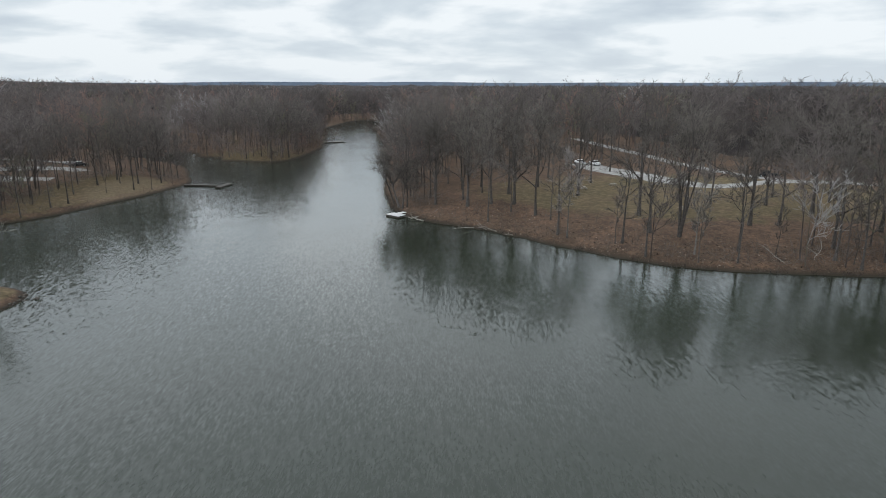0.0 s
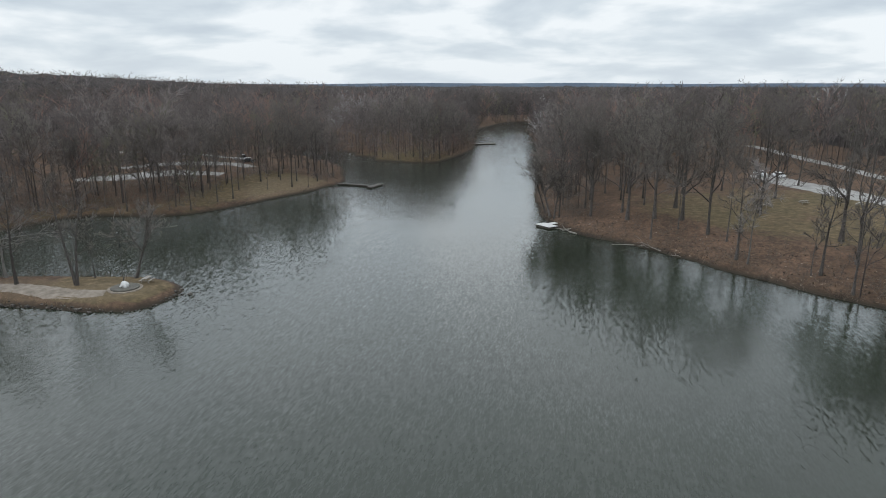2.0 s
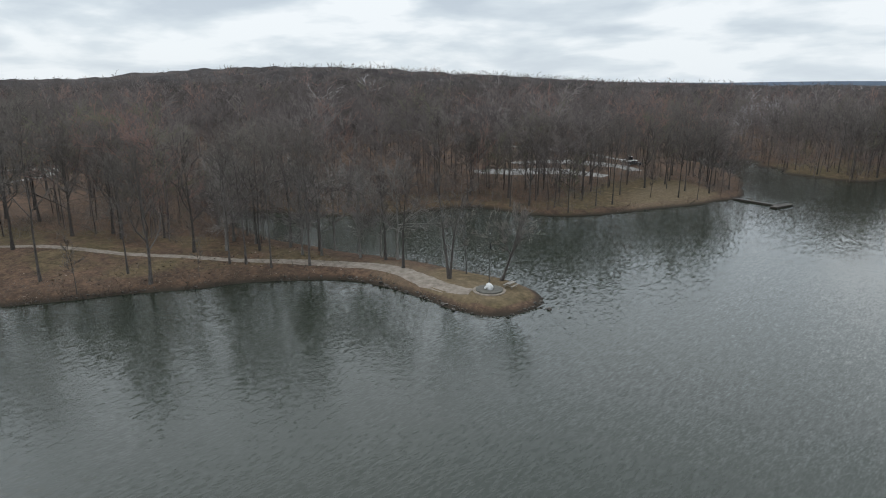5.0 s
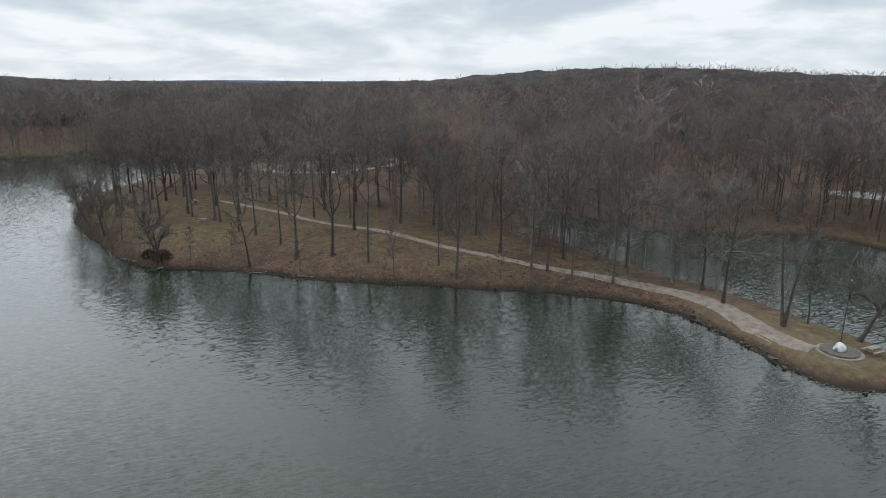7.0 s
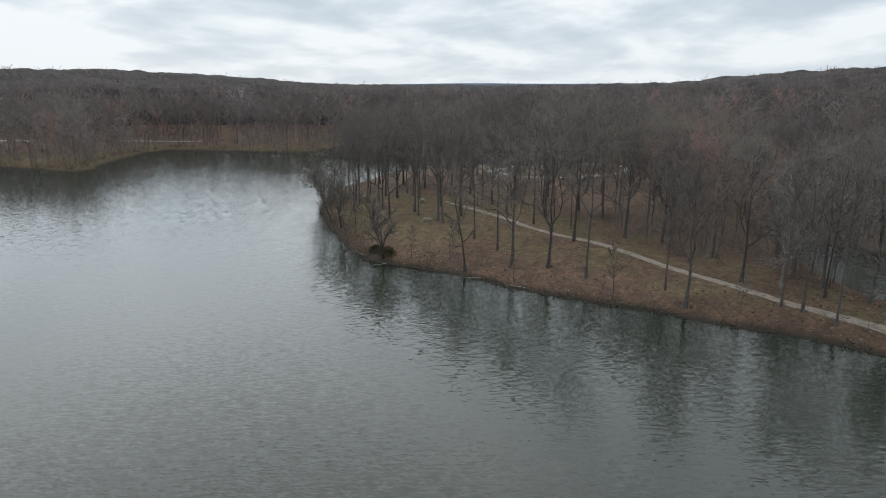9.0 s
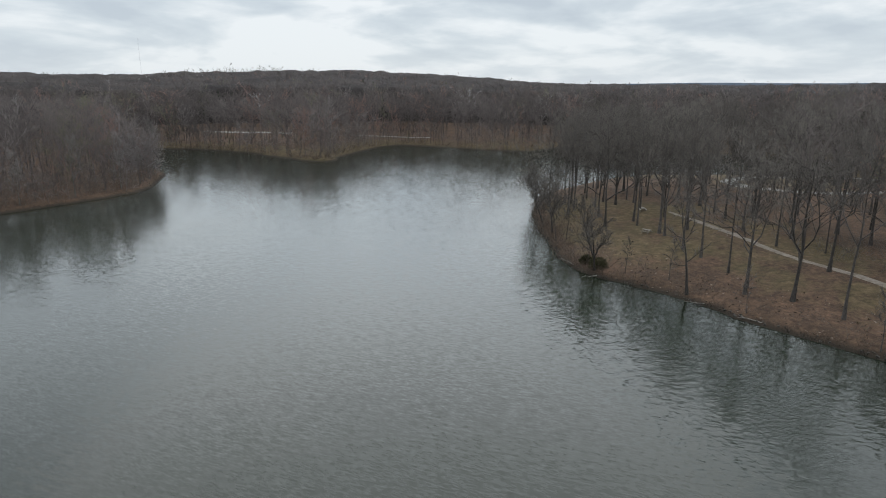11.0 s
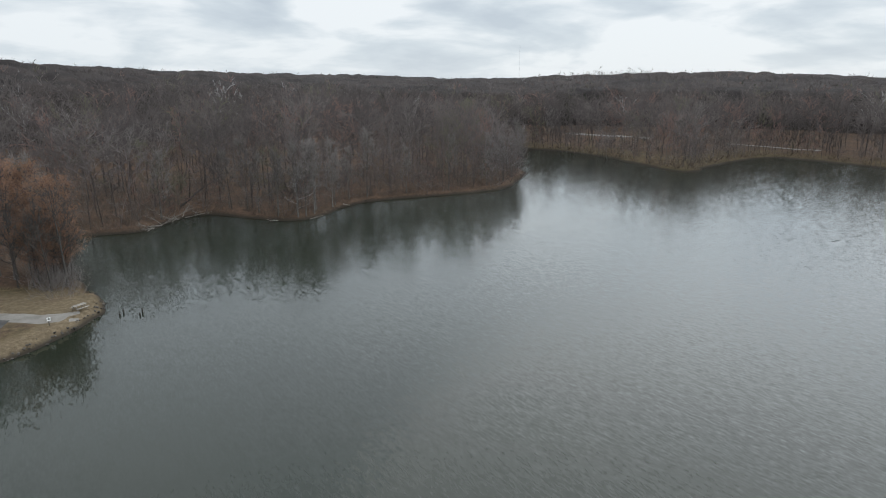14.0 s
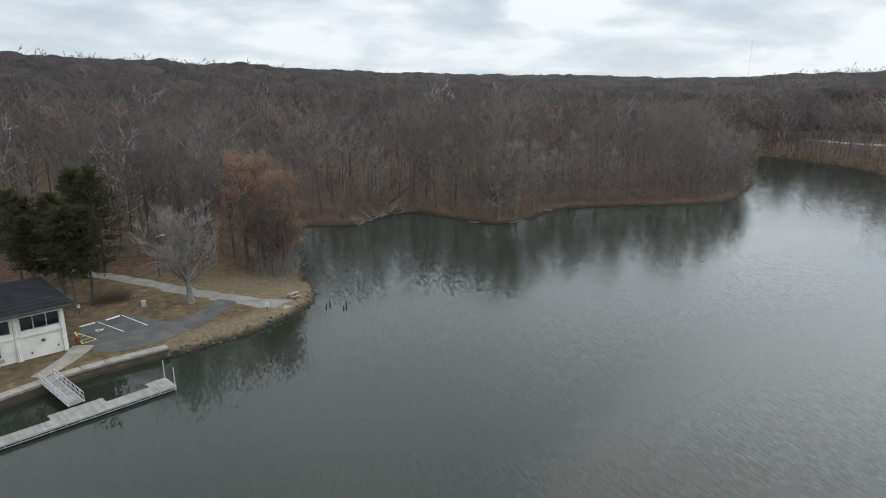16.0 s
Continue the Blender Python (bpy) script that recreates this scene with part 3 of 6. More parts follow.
def forest_tree(seed, low, limbs, branches, sprays, twigs, reach=5.2, heavy=True):
    """Lines of one bare forest tree 20 m high: ends, and a width for each; limbs bend up, fork, and end in sprays of twigs."""
    r = np.random.default_rng(seed)
    a, b_, w = [], [], []

    def line(p, w0):
        for q0, q1 in zip(p[:-1], p[1:]):
            a.append(q0), b_.append(q1 + (q1 - q0) * 0.25), w.append(w0)

    top = crooked(r, (0, 0, 20 * low), (0, 0, 1), 20 * (0.9 - low), 3, 0.1, 0.15)
    if heavy:
        line(top, 1.9)
    for i in range(limbs):
        u = low + (0.86 - low) * (i + r.uniform(0, 1)) / limbs
        k = (u - low) / (1 - low)
        t = np.clip(k / 0.9 * 3, 0, 2.999)
        p0 = top[int(t)] * (1 - t % 1) + top[int(t) + 1] * (t % 1)
        az, el = 2.4 * i + r.uniform(-0.6, 0.6), 0.35 + 0.55 * k + r.normal(0, 0.15)
        ln = reach * np.interp(k, [0, 0.3, 0.7, 1], [1.05, 1.15, 0.95, 0.6]) * r.uniform(0.75, 1.2)
        limb = crooked(r, p0, (math.cos(az) * math.cos(el), math.sin(az) * math.cos(el), math.sin(el)), ln, 2, 0.16, 0.2)
        if heavy:
            line(limb, 1.7)
        for j in range(branches):
            t = 0.25 + 0.75 * (j + r.uniform(0, 1)) / branches
            k0 = min(int(t * 2), 1)
            p1 = limb[k0] + (limb[k0 + 1] - limb[k0]) * min(t * 2 - k0, 1)
            w1 = aside(r, unit(limb[k0 + 1] - limb[k0]), r.uniform(0.35, 0.9))
            br = crooked(r, p1, w1, ln * r.uniform(0.3, 0.5), 1, 0.1, 0.2)
            line(br, 1.2)
            for q in range(sprays):
                p2 = br[0] + (br[-1] - br[0]) * r.uniform(0.3, 1.0)
                w2 = aside(r, unit(br[-1] - br[0]), r.uniform(0.2, 0.8))
                sp = crooked(r, p2, w2, r.uniform(0.9, 1.7), 1, 0.1, 0.2)
                line(sp, 0.85)
                for _ in range(twigs):
                    p3 = sp[0] + (sp[-1] - sp[0]) * r.uniform(0.1, 1.0)
                    tw = crooked(r, p3, aside(r, unit(sp[-1] - sp[0]), r.uniform(0.2, 1.0)), r.uniform(0.5, 1.2), 1, 0.1, 0.15)
                    line(tw, r.uniform(0.6, 1.1))
    scale_ = np.array([reach, reach, 20.0])
    return np.array(a) / scale_, np.array(b_) / scale_, np.array(w)


def woods(name, xy, height, radius, tint, width, trunk, label, category, mat, seed, forms=(), crown_low=0.3, twigs=0):
    """Bare trees too many to count, in one mesh: each a trunk and a crown of limbs, branches and twigs; with no forms, pointed evergreens."""
    r = np.random.default_rng(seed)
    k = len(xy)
    root = np.column_stack([xy, ground_z(xy[:, 0], xy[:, 1]) - 0.2])
    lean = r.normal(0, 0.05, (k, 2))
    if forms:
        cut = min(len(f[0]) for f in forms)
        order = [np.sort(np.random.default_rng(3).permutation(len(f[0]))[:cut]) for f in forms]
        a, b_, w = (np.stack([f[q][o] for f, o in zip(forms, order)]) for q in range(3))
        pick = r.integers(len(forms), size=k)
        turn = r.uniform(0, 6.283, k)
        c, s = np.cos(turn)[:, None], np.sin(turn)[:, None]
        wide, tall = (radius * r.uniform(0.85, 1.2, k))[:, None], height[:, None]

        def placed(p):
            x, y, z = p[pick, :, 0], p[pick, :, 1], p[pick, :, 2] * tall
            return root[:, None, :] + np.stack([(x * c - y * s) * wide + lean[:, :1] * z, (x * s + y * c) * wide + lean[:, 1:] * z, z], -1)

        p0, p1 = placed(a).reshape(-1, 3), placed(b_).reshape(-1, 3)
        way = p1 - p0
        wd = (w[pick] * width * np.sqrt(radius / 5)[:, None]).ravel()
        tv = np.repeat(tint, cut)
    else:
        u, g = r.uniform(0, 0.93, (k, twigs)), r.uniform(0, 6.283, (k, twigs))
        w = radius[:, None] * (1.05 - u) * np.sqrt(r.uniform(0.1, 1, (k, twigs)))
        pos = np.stack([np.cos(g) * w, np.sin(g) * w, height[:, None] * (crown_low + (1 - crown_low) * u)], -1)
        way = (unit(pos * np.array([1, 1, 0.05])) * 0.9 + r.normal(0, 0.5, pos.shape)) * radius[:, None, None] * 0.35
        p0, way = (root[:, None, :] + pos - way * 0.5).reshape(-1, 3), way.reshape(-1, 3)
        wd, tv = width * r.uniform(0.6, 1.4, k * twigs), np.repeat(tint, twigs)
    ln = np.linalg.norm(way, axis=1)
    verts = slivers(p0, way / ln[:, None], ln, wd, r)
    faces = np.arange(len(verts)).reshape(-1, 3)
    tv = np.repeat(tv, 3)
    if trunk:
        a = np.array([0, 2.094, 4.189])
        ring = np.stack([np.cos(a), np.sin(a), a * 0], 1)
        rad = (trunk * height / 22 * r.uniform(0.6, 1.3, k))[:, None, None]
        low = root[:, None, :] + ring * rad
        off = np.column_stack([lean * height[:, None], height])[:, None, :]
        high = root[:, None, :] + off * 0.62 + ring * rad * 0.4
        tv2 = np.concatenate([low, high], 1).reshape(-1, 3)
        f = []
        for q in range(3):
            q2 = (q + 1) % 3
            f += [(q, q2, 3 + q2), (q, 3 + q2, 3 + q)]
        f = (np.array(f)[None] + (np.arange(k) * 6)[:, None, None]).reshape(-1, 3) + len(verts)
        verts, faces = np.concatenate([verts, tv2]), np.concatenate([faces, f])
        tv = np.concatenate([tv, np.repeat(tint * 0.85, 6)])
    me = mesh_from(name, verts, faces)
    me.attributes.new("tint", "FLOAT", "POINT").data.foreach_set("value", tv.astype(np.float32))
    me.materials.append(mat)
    return tagged(new(name, me), label, category, kind="stuff")


def scatter(x0, x1, y0, y1, gap, seed):
    """A jittered grid of points."""
    r = np.random.default_rng(seed)
    x, y = np.meshgrid(np.arange(x0, x1, gap), np.arange(y0, y1, gap), indexing="ij")
    x, y = x.ravel(), y.ravel()
    return np.column_stack([x + r.uniform(-0.5, 0.5, len(x)) * gap, y + r.uniform(-0.5, 0.5, len(y)) * gap])


WEST_LANES = [[(-146, 156), (-140, 164), (-132.5, 173), (-124, 179.5), (-115, 182)], [(-150, 178), (-143, 188), (-136, 198), (-126, 205), (-116, 200)], [(-200, 205), (-186, 214), (-172, 224), (-150, 226), (-128, 220)]]


def open_land(x, y):
    """True where no closed wood stands: lawns, roads, car parks, the open peninsula."""
    c = spot(x, y, 64, 160, 66, 47, -8, 0.02) > 0
    c |= spot(x, y, 30, 128, 40, 16, -32, 0.02) > 0
    c |= spot(x, y, -6, -68, 40, 34, 20, 0.02) > 0
    for lane in WEST_LANES:
        c |= seg_dist(x, y, np.array(lane, float), False)[0] < 5
    c |= spot(x, y, -88, 162, 13, 34, 14, 0.02) > 0
    c |= spot(x, y, -286, -240, 12, 30, 12, 0.02) > 0
    close = (np.abs(x + 125) < 95) & (np.abs(y - 40) < 95)
    d = np.full(len(x), 99.0)
    d[close] = path_side(x[close], y[close])
    s = inland(x, y)
    c |= (d < 5) | ((d < 45) & (y < 0.86 * (x + 192) - 12))
    c |= (d < 16) & (x < -150)
    c |= (x < -150) & (x > -205) & (y < 0) & (y > -40)
    c |= spot(x, y, -212, 16, 58, 40, 30, 0.02) > 0
    c |= (x > -118) & (x < -58) & (y > 60) & (y < 92)
    return c


def sector(x, y):
    """True where the camera can ever look (its sweep goes from north over west to south)."""
    a = np.degrees(np.arctan2(-(x + 5), y + 5))
    return (a > -46) | (a < -148)


def tree_tints(k, r, x, y, painted_tone=0.0):
    """A tint for every tree: mostly grey-brown, some olive with moss, some red with buds, few nearly white; the offset
    paints a whole stand lighter or more shaded.
    """
    t = np.clip(r.normal(0.35, 0.17, k) + 0.14 * waves2(x, y, 60, 11) + painted_tone, 0, 0.8)
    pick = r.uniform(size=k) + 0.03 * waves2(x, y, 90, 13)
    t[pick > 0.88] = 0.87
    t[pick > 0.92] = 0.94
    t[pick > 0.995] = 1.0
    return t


pts = scatter(-480, 200, -420, 640, 6.9, 21)
s = inland(pts[:, 0], pts[:, 1])
ok = (s > 1.3) & sector(pts[:, 0], pts[:, 1]) & ~open_land(pts[:, 0], pts[:, 1])
pts, s = pts[ok], s[ok]
r = np.random.default_rng(5)
dist = np.hypot(pts[:, 0] + 20, pts[:, 1] - 15)
edge = (s < 34) & (dist < 330)
head_ = edge & (s < 22) & (spot(pts[:, 0], pts[:, 1], -150, -152, 48, 34, 35, 0.3) > 0.3)
edge &= ~head_
long_ = (s < 18) & (dist >= 330)
zone = ((s < 130) & (dist < 420)) | (s < 40)
mid = ~edge & ~head_ & ~long_ & zone & (r.uniform(size=len(pts)) < 0.76)
back = ~edge & ~head_ & ~long_ & ~zone & (r.uniform(size=len(pts)) < 0.62)
NEAR_FORMS = [forest_tree(200 + q, 0.2 + 0.05 * (q % 4), 9, 5, 3, 3) for q in range(9)]
LOW_FORMS = [forest_tree(230 + q, 0.06 + 0.03 * (q % 3), 11, 5, 3, 3, 5.6) for q in range(6)]
MID_FORMS = [forest_tree(250 + q, 0.32 + 0.04 * (q % 3), 8, 4, 3, 1) for q in range(7)]
FAR_FORMS = [forest_tree(270 + q, 0.55, 5, 2, 5, 0, 5.2, False) for q in range(6)]
HILL_FORMS = [forest_tree(290 + q, 0.55, 4, 2, 4, 0, 5.2, False) for q in range(5)]
# light and shade go into the tint: shore woods lighter, woods behind darker
for nm, sel, forms, width, trunk, painted_tone in (("headland_woods", head_, LOW_FORMS, 0.1, 0.14, 0.24), ("far_shore_woods", long_, LOW_FORMS, 0.13, 0.16, -0.1), ("shore_woods", edge, NEAR_FORMS, 0.105, 0.16, 0.14), ("inner_woods", mid, MID_FORMS, 0.165, 0.17, -0.04), ("back_woods", back, FAR_FORMS, 0.2, 0, -0.14)):
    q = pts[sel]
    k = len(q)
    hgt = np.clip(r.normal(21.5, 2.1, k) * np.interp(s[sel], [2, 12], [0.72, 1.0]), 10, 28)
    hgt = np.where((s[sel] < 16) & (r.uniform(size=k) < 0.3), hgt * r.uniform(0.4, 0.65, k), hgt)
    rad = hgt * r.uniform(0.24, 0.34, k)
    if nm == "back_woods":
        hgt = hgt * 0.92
    woods(nm, q, hgt, rad, tree_tints(k, r, q[:, 0], q[:, 1], painted_tone), width, trunk, "bare grey-brown deciduous woods in early spring", "woods", m_woods, 31 + k, forms)

# small trees and tall shrubs that close the woods towards the water
SMALL_FORMS = [forest_tree(310 + q, 0.08 + 0.04 * (q % 3), 8, 3, 2, 2, 5.2) for q in range(7)]
q = scatter(-340, 30, -260, 330, 3.6, 26)
qs = inland(q[:, 0], q[:, 1])
q = q[(qs > 0.9) & (qs < 11) & (np.random.default_rng(27).uniform(size=len(q)) < np.interp(qs, [1, 11], [1.0, 0.45])) & sector(q[:, 0], q[:, 1]) & ~open_land(q[:, 0], q[:, 1]) & ~((q[:, 0] > -118) & (q[:, 1] > 120) & (q[:, 1] < 240))]
k = len(q)
hgt = np.random.default_rng(28).uniform(4.5, 12.5, k) * np.where(spot(q[:, 0], q[:, 1], -150, -152, 52, 36, 35, 0.3) > 0.3, 1.2, 1.0)
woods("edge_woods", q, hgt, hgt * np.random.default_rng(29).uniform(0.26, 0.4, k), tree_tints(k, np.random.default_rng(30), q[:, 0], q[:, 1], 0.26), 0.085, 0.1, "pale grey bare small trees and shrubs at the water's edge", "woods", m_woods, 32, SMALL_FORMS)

# hillsides and the far distance
far = scatter(-1000, 620, -820, 1300, 17.0, 23)
d = np.hypot(far[:, 0] + 20, far[:, 1] - 15)
s = inland(far[:, 0], far[:, 1])
outside = (far[:, 0] < -480) | (far[:, 0] > 200) | (far[:, 1] < -420) | (far[:, 1] > 640)
far = far[outside & (d < 1150) & sector(far[:, 0], far[:, 1]) & (s > 3)]
k = len(far)
hgt, rad = r.normal(18.8, 0.7, k), r.uniform(6.5, 9.5, k)
# the tint is lowered and capped so that the hills look more shaded
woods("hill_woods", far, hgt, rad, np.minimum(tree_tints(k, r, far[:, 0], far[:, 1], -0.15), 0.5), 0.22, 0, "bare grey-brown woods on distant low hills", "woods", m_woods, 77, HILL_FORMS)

# the closed roof of twigs of the woods behind: one dome for every crown, grown into each other
cq = scatter(-1230, 880, -1000, 1260, 9.0, 24)
cq = cq[(np.hypot(cq[:, 0] + 20, cq[:, 1] - 15) < 1230) & (inland(cq[:, 0], cq[:, 1]) > 14) & sector(cq[:, 0], cq[:, 1]) & ~open_land(cq[:, 0], cq[:, 1])]
cs = np.random.default_rng(25)
ch, cr = cs.normal(20.7, 1.1, len(cq)), cs.uniform(4.2, 7.0, len(cq))
CELL = 9.0
bins = {}
for i, (x, y) in enumerate(cq):
    bins.setdefault((int(x // CELL), int(y // CELL)), []).append(i)
sa = np.radians(np.arange(-47, 212, 0.36))
sr = np.concatenate([np.arange(150, 480, 3.2), np.geomspace(483, 1180, 110)])
SR, SA = np.meshgrid(sr, sa, indexing="ij")
sx, sy = -20 - SR * np.sin(SA), 15 + SR * np.cos(SA)
cell_of = np.floor(np.column_stack([sx.ravel(), sy.ravel()]) / CELL).astype(int)
order = np.lexsort((cell_of[:, 1], cell_of[:, 0]))
top = np.full(sx.size, -1.0)
tone_ = np.full(sx.size, 0.3)
crown_tint = np.clip(np.random.default_rng(8).normal(0.3, 0.2, len(cq)) + 0.15 * waves2(cq[:, 0], cq[:, 1], 70, 12), 0, 0.95)
fx, fy = sx.ravel(), sy.ravel()
cuts = np.flatnonzero(np.any(np.diff(cell_of[order], axis=0), axis=1)) + 1
for block in np.split(order, cuts):
    cx_, cy_ = cell_of[block[0]]
    near = [i for dx in (-1, 0, 1) for dy in (-1, 0, 1) for i in bins.get((cx_ + dx, cy_ + dy), ())]
    if not near:
        continue
    near = np.array(near)
    d2 = ((fx[block, None] - cq[None, near, 0]) ** 2 + (fy[block, None] - cq[None, near, 1]) ** 2) / (cr[None, near] * 1.25) ** 2
    lift = ch[None, near] * (0.95 - 0.11 * d2)
    best = lift.argmax(1)
    top[block] = lift[np.arange(len(block)), best]
    tone_[block] = crown_tint[near[best]]
top = top.reshape(sx.shape)
far_mix = step01(380, 560, SR)
top = np.where(top > 6, top * (1 - far_mix) + (17.6 + 1.7 * np.abs(waves2(sx, sy, 46, 16)) + 1.0 * np.abs(waves2(sx, sy, 21, 17))) * far_mix, top)
rough_rng = np.random.default_rng(14)
sz = ground_z(sx, sy) + np.maximum(top, 12.0) + rough_rng.normal(0, 0.2, sx.shape) + waves2(sx, sy, 45, 15) * 0.5
si = inland(sx, sy)
begin = np.interp(SR, [360, 560], [116, 46])
deep = (si > begin) & (top > 6)
# it comes down to the ground where the closed woods begin, and at clearings
rim = deep.astype(float)
for _ in range(3):
    pad = np.pad(rim, 1, mode="edge")
    rim = np.minimum(rim, (pad[:-2, 1:-1] + pad[2:, 1:-1] + pad[1:-1, :-2] + pad[1:-1, 2:]) / 4)
front = step01(begin, begin + 30, si) * step01(0.55, 1.0, rim)
front = np.where(SR > 1150, np.maximum(front, step01(begin, begin + 30, si)), front)
sz = ground_z(sx, sy) - 1 + (sz - ground_z(sx, sy) + 1) * front
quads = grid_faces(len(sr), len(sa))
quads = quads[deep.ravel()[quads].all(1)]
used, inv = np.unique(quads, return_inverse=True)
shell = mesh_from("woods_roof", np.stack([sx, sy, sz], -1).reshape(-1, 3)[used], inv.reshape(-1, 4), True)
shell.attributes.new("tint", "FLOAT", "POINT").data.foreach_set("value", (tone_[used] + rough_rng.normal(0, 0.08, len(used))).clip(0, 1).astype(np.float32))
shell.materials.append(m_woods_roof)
tagged(new("woods_roof", shell), "closed grey-brown roof of bare twigs, darkened for the shade inside the woods", "woods", kind="stuff")

# a few stands of evergreens far off
groups = [(118, 300, 9, 12), (150, 260, 10, 10), (60, 330, 8, 8), (-330, -290, 14, 10), (-350, -260, 10, 8), (-420, -60, 40, 22), (-440, -230, 40, 24), (-300, -480, 50, 20)]
pp = np.concatenate([np.column_stack([r.normal(cx, sp, q), r.normal(cy, sp, q)]) for cx, cy, sp, q in groups])
woods("far_pines", pp, r.normal(19.5, 1.2, len(pp)), r.uniform(3.4, 5.0, len(pp)), r.uniform(0, 1, len(pp)), 0.35, 0.2, "dark green pines standing among bare woods", "woods", m_pine_far, 88, (), 0.25, 140)


def canopy(name, rows, cols, r0, r1, a0, a1, top, mat, label, rough_, seed):
    """The rolling top of woods kilometres away."""
    a = np.radians(np.linspace(a0, a1, cols))
    rr = np.geomspace(r0, r1, rows)
    R, A = np.meshgrid(rr, a, indexing="ij")
    g = np.random.default_rng(seed)
    x, y = -20 - R * np.sin(A), 15 + R * np.cos(A)
    z = ground_z(x, y) + top + g.normal(0, rough_, x.shape) + waves2(x, y, 400, seed) * 2.5
    me = mesh_from(name, np.stack([x, y, z], -1).reshape(-1, 3), grid_faces(rows, cols))
    me.attributes.new("tint", "FLOAT", "POINT").data.foreach_set("value", np.clip(g.normal(0.3, 0.2, x.size), 0, 0.9).astype(np.float32))
    me.materials.append(mat)
    return tagged(new(name, me), label, "woods", kind="stuff")


canopy("far_canopy", 50, 600, 1000, 3600, -48, 212, 14.0, m_woods, "far grey-brown tree tops of endless woods", 1.2, 41)
# the blue haze of distance is put into the ridge's own colour
m_haze, n, l, b = mat_new("painted_blue_haze")
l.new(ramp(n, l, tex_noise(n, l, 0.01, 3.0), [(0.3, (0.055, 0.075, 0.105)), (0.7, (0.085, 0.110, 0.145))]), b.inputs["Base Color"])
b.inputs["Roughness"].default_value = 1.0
az_ = np.radians(np.linspace(-60, 212, 260))
rid = 35 + 2.5 * np.sin(az_ * 9) + 2 * np.sin(az_ * 23 + 1) + 2 * np.sin(az_ * 4 + 2)
rv = np.concatenate([np.column_stack([-4100 * np.sin(az_), 4100 * np.cos(az_), az_ * 0 - 20]), np.column_stack([-4150 * np.sin(az_), 4150 * np.cos(az_), rid + 8]), np.column_stack([-4250 * np.sin(az_), 4250 * np.cos(az_), az_ * 0 - 20])])
q = np.arange(259)
rf = np.concatenate([np.stack([q, q + 1, q + 261, q + 260], 1), np.stack([q + 260, q + 261, q + 521, q + 520], 1)])
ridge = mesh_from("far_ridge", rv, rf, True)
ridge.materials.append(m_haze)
tagged(new("far_ridge", ridge), "ridge on the far horizon in painted blue haze", "hills", kind="structure")


# ---- single trees ----
class Growth:
    def __init__(self):
        self.v, self.f = [], []

    def tube(self, pts, rad, sides):
        k0 = len(self.v)
        pts = np.asarray(pts, float)
        d = unit(np.gradient(pts, axis=0))
        for p, w, q in zip(pts, rad, d):
            a = np.cross(q, (0.31, 0.2, 0.93) if abs(q[2]) < 0.9 else (1, 0.1, 0))
            a /= np.linalg.norm(a)
            c = np.cross(q, a)
            for j in range(sides):
                t = 6.2832 * j / sides
                self.v.append(p + (a * math.cos(t) + c * math.sin(t)) * w)
        for i in range(len(pts) - 1):
            for j in range(sides):
                j2 = (j + 1) % sides
                m = k0 + i * sides
                self.f.append((m + j, m + j2, m + sides + j2, m + sides + j))


